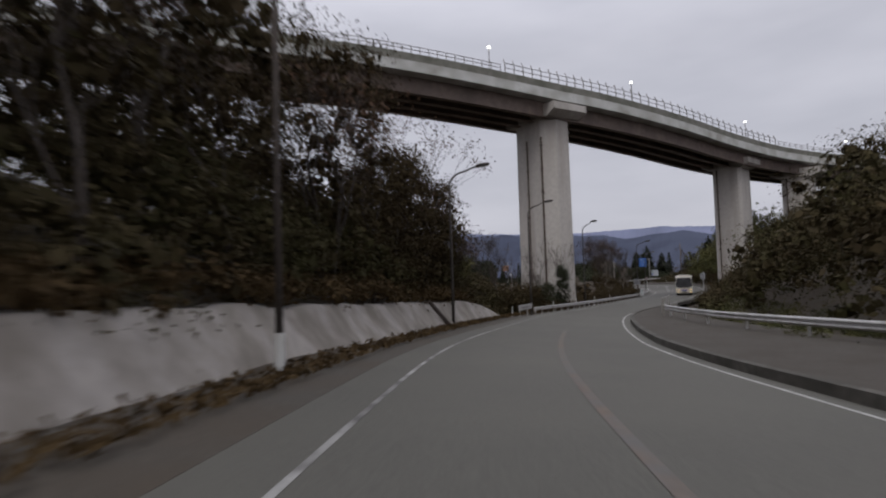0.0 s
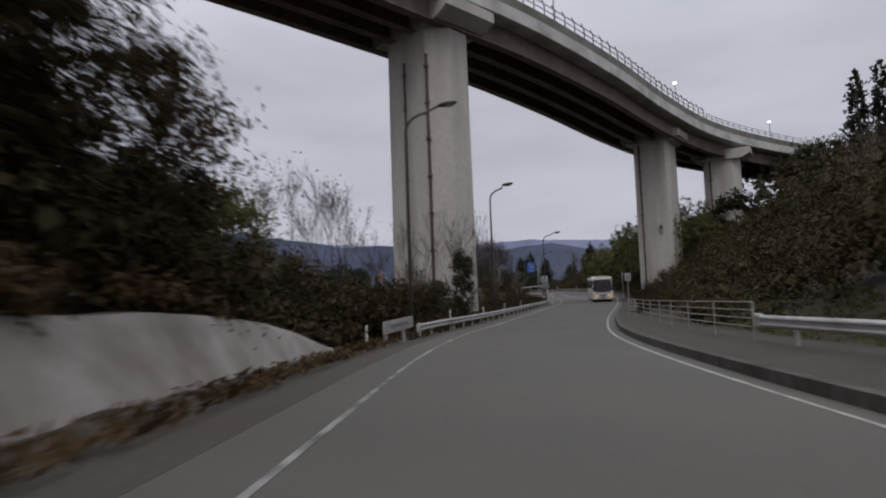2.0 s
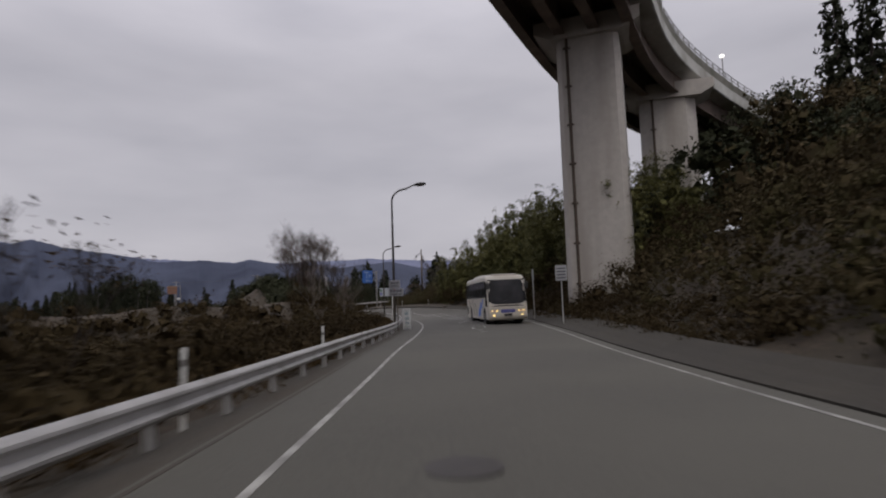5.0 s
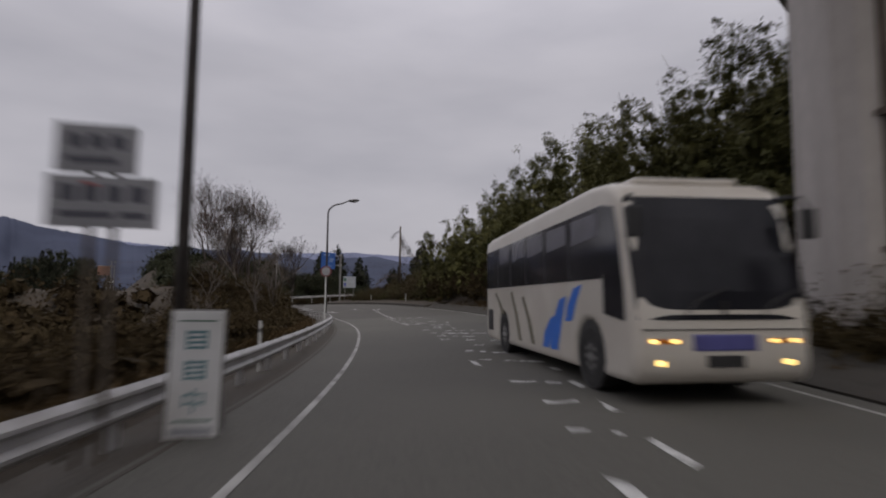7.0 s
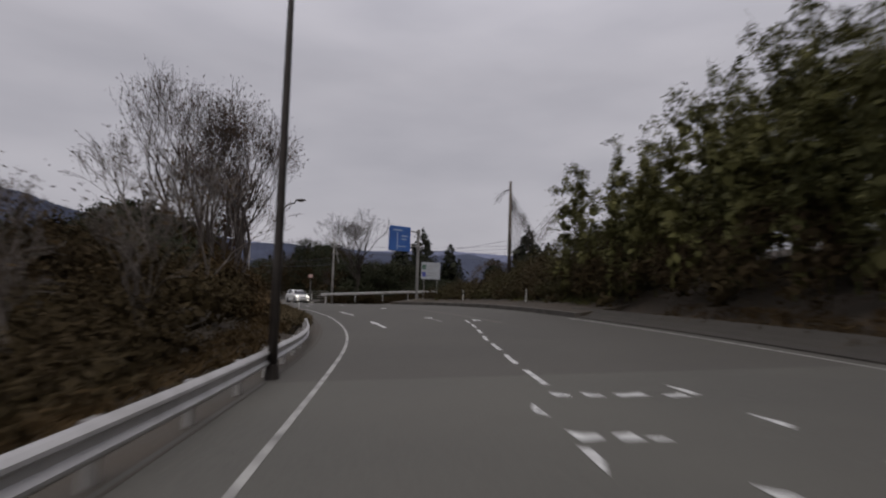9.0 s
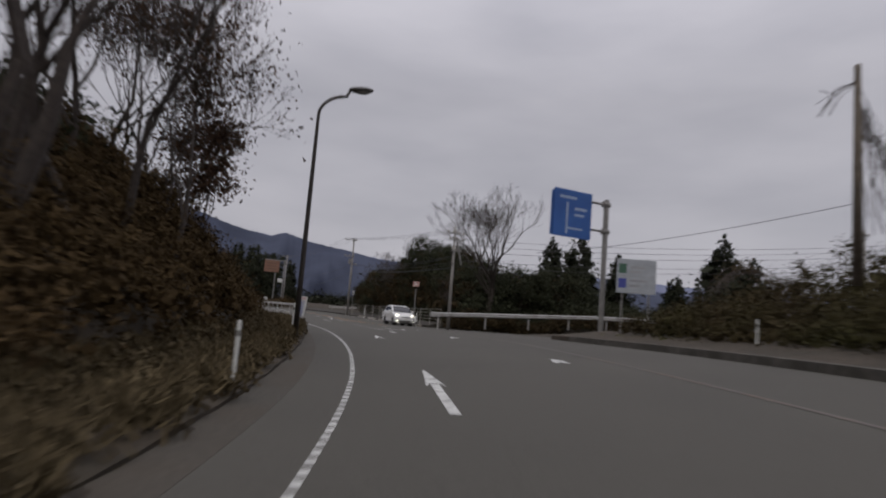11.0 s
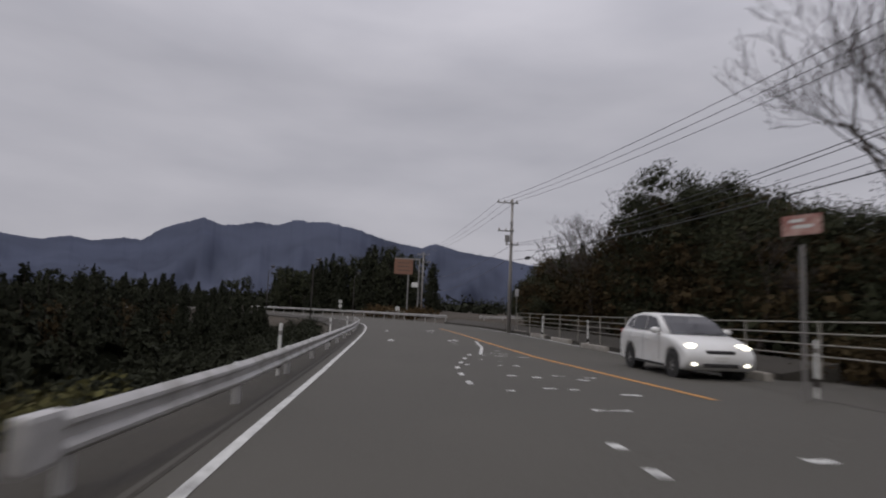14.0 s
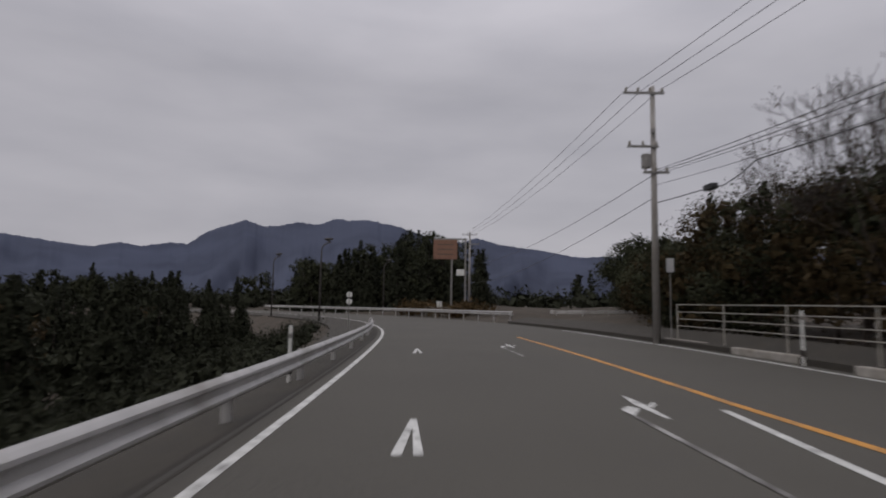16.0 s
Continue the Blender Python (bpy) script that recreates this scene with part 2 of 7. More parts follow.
def stations(pairs, soft=0.0):
    """A value along the road, straight from station to station; soft: metres over which the bends are eased."""
    xs, ys = zip(*pairs)
    return lambda s: float(np.mean([np.interp(s + d * soft, xs, ys) for d in ((-1, -0.5, 0, 0.5, 1) if soft else (0,))]))


def left_edge(s):
    """Width of the asphalt beyond the left edge line."""
    return float(np.interp(s, (164, 176), (0.85, 0.26)))


left_line = stations([(-30, -1.46), (-20, -1.45), (-15, -1.43), (-10, -1.42), (-5, -1.42), (0, -1.44), (5, -1.49), (10, -1.60), (15, -1.76), (20, -1.76), (25, -1.64), (30, -1.51), (35, -1.58), (40, -1.60), (45, -1.56), (50, -1.55), (55, -1.43), (60, -1.43), (65, -1.41), (70, -1.39), (75, -1.42), (80, -1.43), (85, -1.35), (90, -1.24), (95, -1.05), (100, -0.97), (105, -0.96), (110, -0.97), (115, -1.05), (120, -1.20), (125, -1.28), (130, -1.18), (135, -1.02), (140, -0.86), (145, -0.74), (150, -0.58), (155, -0.60), (160, -0.72), (165, -1.03), (170, -1.21), (175, -1.38), (180, -1.48), (185, -1.57), (190, -1.66), (195, -1.63), (200, -1.51), (205, -1.35), (210, -1.13), (215, -0.88), (220, -0.71), (225, -0.58), (230, -0.60), (235, -0.76), (240, -0.82), (245, -0.90), (250, -0.98), (255, -1.06), (260, -1.13), (300, -1.13)], 3.0)
right_line = stations([(-30, 4.91), (-20, 4.91), (-10, 4.90), (0, 4.82), (10, 4.55), (20, 4.07), (30, 4.04), (40, 4.08), (50, 4.12), (60, 4.23), (70, 4.49), (80, 4.83), (90, 5.19), (100, 5.82), (110, 6.83), (120, 7.68), (130, 8.32), (140, 8.82), (150, 9.15), (160, 9.23), (170, 9.05), (180, 8.77), (190, 8.62), (200, 8.69), (210, 8.88), (220, 8.96), (230, 8.77), (240, 8.34), (250, 7.82), (260, 7.30), (300, 7.30)])


def mesh_object(name, verts, faces, mat, parent=None, label="", smooth=False):
    me = bpy.data.meshes.new(name)
    me.from_pydata([tuple(v) for v in verts], [], faces)
    me.materials.append(mat)
    if smooth:
        me.polygons.foreach_set("use_smooth", [True] * len(me.polygons))
    me.update()
    ob = new(name, me)
    if parent:
        ob.parent = parent
    if label:
        ob["label"] = label
    return ob


def part(name, bm, mat, parent=None, label="", smooth=False):
    me = bpy.data.meshes.new(name)
    if smooth:
        for f in bm.faces:
            f.smooth = True
    bm.to_mesh(me)
    bm.free()
    me.materials.append(mat)
    ob = new(name, me)
    if parent:
        ob.parent = parent
    if label:
        ob["label"] = label
    return ob


def empty(name, m, label, category, group=""):
    ob = new(name)
    ob.matrix_world = m
    return tagged(ob, label, category, group)


def ribbon(name, s0, s1, n0, n1, h, mat, step=1.0, parent=None, label="", thick=0.0, across=1):
    """A strip along the road between two offsets, each a number or a function of s; thick: its sides reach down that far."""
    a = n0 if callable(n0) else (lambda s: n0)
    b = n1 if callable(n1) else (lambda s: n1)
    hh = h if callable(h) else (lambda s, q: h)
    count = max(2, int((s1 - s0) / step) + 1)
    verts, faces = [], []
    w = across + 1
    for s in np.linspace(s0, s1, count):
        row = [at_road(s, a(s) + (b(s) - a(s)) * k / across, hh(s, k / across)) for k in range(w)]
        if thick:
            row = [row[0] - Vector((0, 0, thick))] + row + [row[-1] - Vector((0, 0, thick))]
        verts += row
    m = len(verts) // count
    for i in range(count - 1):
        for k in range(m - 1):
            faces.append((i * m + k, i * m + k + 1, (i + 1) * m + k + 1, (i + 1) * m + k))
    if thick:
        faces.append(tuple(range(m)))
        faces.append(tuple((count - 1) * m + k for k in reversed(range(m))))
    return mesh_object(name, verts, faces, mat, parent, label)


def surface(s, n):
    """World heights and road coordinates for arrays of x, y."""
    best = np.full(len(s), 1e18)
    idx = np.zeros(len(s), int)
    for k in range(0, len(TAB_S), 2):
        d = (s - TAB_XY[k, 0]) ** 2 + (n - TAB_XY[k, 1]) ** 2
        near = d < best
        best[near], idx[near] = d[near], k
    off = np.stack([s - TAB_XY[idx, 0], n - TAB_XY[idx, 1]], 1)
    along = (off * TAB_T[idx]).sum(1)
    side = off[:, 0] * TAB_T[idx, 1] - off[:, 1] * TAB_T[idx, 0]
    return TAB_S[idx] + np.clip(along, -1, 1), side, np.sqrt(best)


# roadside levels: (s, start of the slope, slope, limit) on each side
LEFT_BANK = [(-30, 4.6, 0.75, 9), (30, 4.6, 0.75, 9), (37, 4.6, 0.5, 3), (44, 4.0, -0.3, -3.5), (90, 3.4, -0.28, -3.5), (124, 3.2, -0.2, -2.5), (138, 3.0, 0.45, 4),
             (146, 3.4, 0.5, 3.2), (151, 3.6, 1.05, 5.0), (158, 3.75, 1.7, 6.0), (163, 3.7, 1.4, 4.6), (169, 3.0, 0.4, 1.6), (176, 3.0, -0.3, -4), (186, 3.0, -0.5, -9), (300, 3.5, -0.5, -9)]
RIGHT_BANK = [(-30, 13, 0.55, 7), (24, 13, 0.55, 7), (45, 10.5, 0.5, 7), (60, 9.0, 0.5, 12), (85, 8.0, 0.55, 12), (100, 8.0, 0.55, 10), (120, 9.2, 0.5, 8),
              (140, 10.5, 0.4, 4), (155, 11.5, 0.45, 3.5), (166, 13.5, 0.25, 1), (172, 14, 0.02, 0.3), (184, 14, 0.02, 0.3), (192, 11, 0.06, 0.8), (300, 12, 0.05, 1)]


def ground_level(x, y):
    s, n, far = surface(x, y)
    z = np.interp(s, TAB_S, TAB_Z) + np.interp(s, TAB_S, TAB_B) * np.clip(n, -4, np.interp(s, (90, 125), (8, 40)))
    out = np.zeros(len(x))
    for bank, side in ((LEFT_BANK, -n), (RIGHT_BANK, n)):
        cols = np.array(bank).T
        edge, slope, top = (np.interp(s, cols[0], c) for c in cols[1:])
        d = np.maximum(side - edge, 0)
        if bank is LEFT_BANK:
            ridge = np.interp(s, (134, 140, 166, 172), (0, 1, 1, 0))
            slope, top = slope, top * (1 - ridge * np.clip((side - 12) / 9, 0, 1) * 1.5)
        rise = top * (1 - np.exp(-d * np.abs(slope) / np.maximum(np.abs(top), 0.05)))
        out += np.where(side > 0, rise, 0)
    wob = 0.25 * np.sin(x * 0.31 + 1.7 * np.sin(y * 0.13)) + 0.2 * np.sin(y * 0.43 + x * 0.21)
    out += wob * np.clip((np.abs(n) - 9) / 8, 0, 1)
    blend = np.clip((far - 90) / 250, 0, 1)
    return (z + out) * (1 - blend) + blend * -14.0, s, n


def axis_steps(lo, hi, core, fine, grow=1.25, reach=4700):
    mid = list(np.arange(lo, hi + 0.01, fine))
    step, a, b = fine, lo, hi
    while b - hi < reach:
        step *= grow
        a, b = a - step, b + step
        mid = [a] + mid + [b]
    return np.array(mid)


gx, gy = axis_steps(-60, 120, 0, 1.5), axis_steps(-70, 290, 0, 1.5)
gxx, gyy = np.meshgrid(gx, gy)
gz, g_s, g_n = ground_level(gxx.ravel(), gyy.ravel())
flat = (g_n > -3.6) & (g_n < np.interp(g_s, (0, 60, 100, 140, 165, 190), (8, 7, 9, 11.5, 12.5, 10))) & (np.hypot(gxx.ravel() - 40, gyy.ravel() - 120) < 260)
gz = gz - 0.3 * flat - 0.02
nx = len(gx)
mesh_faces = [(j * nx + i, j * nx + i + 1, (j + 1) * nx + i + 1, (j + 1) * nx + i) for j in range(len(gy) - 1) for i in range(nx - 1)]
ground = mesh_object("ground", np.stack([gxx.ravel(), gyy.ravel(), gz], 1), mesh_faces, SOIL, smooth=True)
tagged(ground, "brown leaf-littered soil of the roadside banks and valley", "ground", kind="structure")


def ground_z(x, y):
    return float(ground_level(np.array([float(x)]), np.array([float(y)]))[0][0])


road = ribbon("road", -30, 126, lambda s: left_line(s) - left_edge(s) - 0.1, lambda s: right_line(s) + 0.45, 0.0, ASPHALT, 1.5, across=6, thick=0.25)
tagged(road, "grey worn asphalt two-lane road", "road", kind="structure")
road_far = ribbon("road_junction", 126, 299, lambda s: left_line(s) - left_edge(s) - 0.1, lambda s: right_line(s) + 0.45, 0.0, DARK_ASPHALT, 1.5, across=6, thick=0.25)
tagged(road_far, "dark grey asphalt road through the junction", "road", kind="structure")
# ---- shapes ----
def tube(bm, points, radii, sides=8, cap=True):
    """A round bar through the points, tapering with the radii."""
    rings = []
    pts = [Vector(p) for p in points]
    for i, p in enumerate(pts):
        d = (pts[min(i + 1, len(pts) - 1)] - pts[max(i - 1, 0)]).normalized()
        u = d.cross(Vector((0.13, 0.97, 0.21))).normalized()
        v = d.cross(u)
        r = float(radii[i] if isinstance(radii, (list, tuple)) else radii)
        rings.append([bm.verts.new(p + r * (math.cos(a) * u + math.sin(a) * v)) for a in (2 * math.pi * k / sides for k in range(sides))])
    for a, b in zip(rings, rings[1:]):
        for k in range(sides):
            bm.faces.new((a[k], a[(k + 1) % sides], b[(k + 1) % sides], b[k]))
    if cap:
        bm.faces.new(rings[0][::-1])
        bm.faces.new(rings[-1])


def box(bm, lo, hi, bevel=0.0, m=None):
    lo, hi = Vector(lo), Vector(hi)
    made = bmesh.ops.create_cube(bm, size=1.0, matrix=Matrix.Translation((lo + hi) / 2) @ Matrix.Diagonal((*(hi - lo), 1)))
    if bevel:
        edges = list({e for v in made["verts"] for e in v.link_edges})
        cut = bmesh.ops.bevel(bm, geom=edges, offset=bevel, segments=2, affect="EDGES", profile=0.6)
        made["verts"] = list({v for f in cut["faces"] for v in f.verts} | {v for v in made["verts"] if v.is_valid})
    if m is not None:
        bmesh.ops.transform(bm, matrix=m, verts=[v for v in made["verts"] if v.is_valid])


def prism(bm, outline, z0, z1, taper=1.0, middle=(0, 0)):
    """An upright prism over an outline of x, y."""
    low = [bm.verts.new((x, y, z0)) for x, y in outline]
    high = [bm.verts.new((middle[0] + (x - middle[0]) * taper, middle[1] + (y - middle[1]) * taper, z1)) for x, y in outline]
    n = len(outline)
    for k in range(n):
        bm.faces.new((low[k], low[(k + 1) % n], high[(k + 1) % n], high[k]))
    bm.faces.new(low[::-1])
    bm.faces.new(high)


def sweep(name, path, section, mat, parent=None, label="", closed=True, smooth=False):
    """A section (offset to the right, height) carried along a path of points."""
    verts, faces, m = [], [], len(section)
    pts = [Vector(p) for p in path]
    for i, p in enumerate(pts):
        d = pts[min(i + 1, len(pts) - 1)] - pts[max(i - 1, 0)]
        side = Vector((d.y, -d.x, 0)).normalized()
        verts += [p + side * a + Vector((0, 0, b)) for a, b in section]
    for i in range(len(pts) - 1):
        for k in range(m if closed else m - 1):
            j = (k + 1) % m
            faces.append((i * m + k, (i + 1) * m + k, (i + 1) * m + j, i * m + j))
    if closed:
        faces.append(tuple(range(m)))
        faces.append(tuple((len(pts) - 1) * m + k for k in reversed(range(m))))
    return mesh_object(name, verts, faces, mat, parent, label, smooth)


# ---- viaduct ----
DECK = [(-62, 14.0, 23.6), (-40, 17.5, 22.6), (-22, 21.5, 21.7), (-5, 27.2, 20.9), (1.4, 30.0, 20.6), (8.4, 33.6, 20.2), (16.5, 38.2, 19.7), (25, 43.2, 19.2), (35, 50.5, 18.6),
        (45, 58.6, 17.9), (55, 65.8, 17.4), (65.2, 70.2, 16.8), (78, 74, 16.2), (95, 77, 15.6)]
deck_fine = spline(DECK, np.linspace(0, len(DECK) - 1, 120))
viaduct = empty("viaduct", Matrix(), "high concrete road viaduct on tall piers with a pale deck edge", "bridge")
sweep("fascia", deck_fine, [(0.0, -0.05), (0.12, 0.0), (0.12, 1.0), (-0.35, 1.0), (-0.35, 0.25), (-1.2, 0.2), (-1.2, -0.05)], FASCIA, viaduct)
sweep("parapet", deck_fine, [(0.10, 1.0), (0.12, 1.75), (-0.15, 1.75), (-0.2, 1.0)], PARAPET, viaduct, "dark weathered parapet")
sweep("far_parapet", deck_fine, [(-9.0, 0.0), (-9.0, 1.75), (-9.25, 1.75), (-9.25, 0.0)], FASCIA, viaduct)
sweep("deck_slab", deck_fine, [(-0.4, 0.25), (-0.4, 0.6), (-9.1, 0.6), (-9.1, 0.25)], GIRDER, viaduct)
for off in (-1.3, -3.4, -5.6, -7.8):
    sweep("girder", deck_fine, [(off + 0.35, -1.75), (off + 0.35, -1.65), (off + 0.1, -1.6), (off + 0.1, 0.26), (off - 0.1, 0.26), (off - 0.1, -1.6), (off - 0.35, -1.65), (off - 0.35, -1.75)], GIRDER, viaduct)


def deck_frame(u):
    p = spline(DECK, np.array([u]))[0]
    q = spline(DECK, np.array([u + 0.05]))[0]
    d = Vector((q[0] - p[0], q[1] - p[1], 0)).normalized()
    return Vector(p), d, Vector((d.y, -d.x, 0))


def handrail(u0, u1, high, tall_panel):
    """Posts and bars on the deck's near parapet."""
    bars = []
    path = []
    for u in np.arange(u0, u1, 0.12):
        p, d, side = deck_frame(u)
        foot = p + Vector((0, 0, 1.75)) - side * 0.02
        path.append(foot)
        bm = bmesh.new()
        if tall_panel:
            tube(bm, [foot, foot + Vector((0, 0, high * 0.6)), foot + Vector((0, 0, high)) - side * 0.25], 0.06, 5)
        else:
            tube(bm, [foot, foot + Vector((0, 0, high))], 0.045, 5)
        part("rail_post", bm, GREYSTEEL, viaduct)
    for f in ((0.55, 1.0) if not tall_panel else (0.35, 0.68)):
        bm = bmesh.new()
        tube(bm, [q + Vector((0, 0, high * f)) for q in path], 0.04, 5)
        part("rail_bar", bm, GREYSTEEL, viaduct)


handrail(1.5, 5.4, 0.75, False)
handrail(5.4, 9.9, 1.5, True)
handrail(9.9, 12.5, 0.75, False)


def pier(centre, axis, length, width, foot, top, chamfer=0.9):
    """A tall chamfered pier with a corbelled cap, its long side along axis."""
    a = Vector((*axis, 0)).normalized()
    b = Vector((a.y, -a.x, 0))
    c = Vector((*centre, 0))
    l, w, k = length / 2, width / 2, chamfer
    outline = [(l - k, -w), (l, -w + k), (l, w - k), (l - k, w), (-l + k, w), (-l, w - k), (-l, -w + k), (-l + k, -w)]
    flat2 = [tuple((c + a * x + b * y)[:2]) for x, y in outline]
    bm = bmesh.new()
    prism(bm, flat2, foot, top, 0.965, centre)
    column = part("pier", bm, PIER, viaduct, "tall pale concrete pier with rain stains")
    bm = bmesh.new()
    m = Matrix.Translation((c.x, c.y, top)) @ Matrix(((a.x, b.x, 0, 0), (a.y, b.y, 0, 0), (0, 0, 1, 0), (0, 0, 0, 1)))
    outl = [(-l - 1.3, 0.0), (-l - 1.3, 0.75), (l + 1.3, 0.75), (l + 1.3, 0.0), (l + 0.2, -0.55), (-l - 0.2, -0.55)]
    lo = [bm.verts.new((x, -w - 0.25, z)) for x, z in outl]
    hi = [bm.verts.new((x, w + 0.25, z)) for x, z in outl]
    for i in range(6):
        bm.faces.new((lo[i], lo[(i + 1) % 6], hi[(i + 1) % 6], hi[i]))
    bm.faces.new(lo[::-1]), bm.faces.new(hi)
    bmesh.ops.recalc_face_normals(bm, faces=bm.faces)
    bmesh.ops.transform(bm, matrix=m, verts=bm.verts)
    part("pier_cap", bm, PIER, viaduct)
    return c, a, b, l, w


P1 = pier((16.0, 43.0), (-0.57, 0.82), 6.8, 4.4, -8.0, 18.6, 1.3)
P2 = pier((46.8, 65.3), (0.70, -0.715), 4.2, 4.0, -3.5, 16.3, 0.35)
P3 = pier((59.6, 70.8), (0.75, -0.66), 4.6, 3.2, 0.0, 15.6, 0.9)


# an added brown pipe with clamps stands in for each dark stain line
def drain_pipe(p, foot, top):
    bm = bmesh.new()
    tube(bm, [(p[0], p[1], foot), (p[0], p[1], top)], 0.11, 6)
    pipe = part("drain_pipe", bm, STAIN, viaduct, "brown pipe standing in for a dark stain down the pier")
    for z in np.arange(foot + 1.5, top, 2.6):
        bm = bmesh.new()
        box(bm, (p[0] - 0.17, p[1] - 0.17, z - 0.06), (p[0] + 0.17, p[1] + 0.17, z + 0.06))
        part("clamp", bm, STAIN, pipe)


for pr, along in ((P1, 0.2), (P2, -1.3), (P3, -1.3)):
    c, a, b, l, w = pr
    face = -1 if (b.x * -0.4 + b.y * -0.9) < 0 else 1
    q = c + a * along + b * face * (w - 0.02) * 0.985
    drain_pipe(q, -2.0, 16.0)

# two more pipes in place of dark stains on the first pier
for al, fc, dz in ((2.6, 1, 0), (-2.2, -1, 0)):
    c, a, b, l, w = P1
    drain_pipe(c + a * al * 0.98 + b * fc * (w - 0.02) * 0.985, -2.0, 16.0)
LAMP_ON = bpy.data.materials.new("lit_deck_lamp")
LAMP_ON.use_nodes = True
LAMP_ON.node_tree.nodes["Principled BSDF"].inputs["Emission Color"].default_value = (1, 0.97, 0.9, 1)
LAMP_ON.node_tree.nodes["Principled BSDF"].inputs["Emission Strength"].default_value = 1.6
for u in (5.2, 7.2, 9.2, 11.2):
    p, d, side = deck_frame(u)
    lamp = empty("deck_lamp", Matrix.Translation(p + Vector((0, 0, 1.75)) - side * 0.1), "small lit lamp on a slim post on the viaduct parapet", "lamp", "lamps on the viaduct")
    bm = bmesh.new()
    tube(bm, [(0, 0, -0.3), (0, 0, 2.2)], 0.05, 6)
    part("post", bm, GREYSTEEL, lamp)
    bm = bmesh.new()
    box(bm, (-0.16, -0.16, 2.2), (0.16, 0.16, 2.42), 0.05)
    part("lamp_head", bm, LAMP_ON, lamp, "lit lamp head")

# ---- retaining wall of sprayed concrete ----
wall_verts, wall_faces, wr = [], [], 7
wall_s = np.arange(-30, 41, 0.5)
for s in wall_s:
    fade = np.interp(s, (34.5, 37, 38.5, 39.8), (1, 0.82, 0.5, 0.04))
    for k in range(wr):
        f = k / (wr - 1)
        bulge = 0.10 * noise.noise(Vector((s * 0.45, f * 2.2, 3))) + 0.05 * noise.noise(Vector((s * 1.4, f * 4, 8)))
        high = (1.18 + 0.16 * noise.noise(Vector((s * 0.5, 0, 1)))) * fade
        wall_verts.append(at_road(s, -4.05 - 0.95 * f * fade + bulge, -0.2 + (high + 0.2) * f))
    wall_verts.append(at_road(s, -4.05 - 1.5 * fade, (1.18 + 0.16 * noise.noise(Vector((s * 0.5, 0, 1)))) * fade + 0.05))
    wall_verts.append(at_road(s, -5.8, -0.2))
wr += 2
for i in range(len(wall_s) - 1):
    for k in range(wr - 1):
        wall_faces.append((i * wr + k, i * wr + k + 1, (i + 1) * wr + k + 1, (i + 1) * wr + k))
wall = mesh_object("retaining_wall", wall_verts, wall_faces, SHOTCRETE, smooth=True)
tagged(wall, "low sloping retaining wall of grey sprayed concrete", "wall", kind="structure")


# ---- mountains ----
def mountain(name, profile, distance, depth, mat, label, eye=(35, 90, -1.4), rough=0.016):
    bearings = np.arange(profile[0][0], profile[-1][0], 0.14)
    xs, ys = zip(*profile)
    verts, faces, rows = [], [], 9
    for b in bearings:
        top = math.tan(radians(np.interp(b, xs, ys))) * distance
        top *= 1 + rough * noise.noise(Vector((b * 0.6, 2, 1))) + rough * 0.7 * noise.noise(Vector((b * 2.1, 5, 1))) + rough * 0.7 * noise.noise(Vector((b * 5.3, 7, 1))) + rough * 0.5 * noise.noise(Vector((b * 17.0, 3, 1)))
        for k in range(rows):
            f = k / (rows - 1)
            spur = noise.noise(Vector((b * 0.30 + f * 2.0, f * 1.6, 9))) + 0.35 * noise.noise(Vector((b * 0.8 - f * 3, f * 4, 4)))
            r = distance - depth * (1 - f) * (1 + 0.35 * spur) 
            z = -20 + (top + 20) * f ** 1.25 + (0.006 * distance * spur * f * (1 - f) * 4)
            verts.append((eye[0] - math.sin(radians(b)) * r, eye[1] + math.cos(radians(b)) * r, eye[2] + z))
    for i in range(len(bearings) - 1):
        for k in range(rows - 1):
            faces.append((i * rows + k, (i + 1) * rows + k, (i + 1) * rows + k + 1, i * rows + k + 1))
    ob = mesh_object(name, verts, faces, mat, smooth=True)
    return tagged(ob, label, "mountain", kind="structure")


RIDGE = [(-60, 2.4), (-40, 3.0), (-27, 3.4), (-24, 3.7), (-20.5, 4.5), (-17.2, 4.2), (-14.9, 3.9), (-12.5, 4.4), (-9, 4.5), (-6.3, 5.0), (-4.7, 4.6), (-2, 4.9), (2, 4.75), (5.5, 5.45), (7.4, 5.7),
         (9.7, 6.07), (12, 6.65), (13.3, 6.15), (16.3, 6.65), (19, 7.4), (20.6, 7.9), (23.5, 8.15), (25.5, 8.1), (27.3, 7.6), (29.3, 7.6), (32.3, 7.08), (33.9, 7.6), (36.3, 6.8), (37.4, 6.2), (38.9, 5.1),
         (40.3, 5.2), (42.6, 4.7), (44.2, 5.0), (46.2, 4.45), (48, 4.6), (51, 4.95), (56, 5.2), (65, 4.6), (80, 4), (100, 3)]
# both ridges carry painted haze in their colour
mountain("backdrop_ridge", RIDGE, 1600, 700, MOUNTAIN, "distant forested mountain ridge tinted blue-grey for haze", (41, 143, -1.4))
mountain("backdrop_far_ridge", [(-70, 3.0), (-30, 3.9), (-18, 4.6), (-8, 4.3), (2, 4.8), (9, 5.6), (14, 6.2), (20, 5.4), (30, 3.5), (80, 2.5)], 4200, 900, MOUNTAIN_FAR, "far mountain range paled with haze colour")

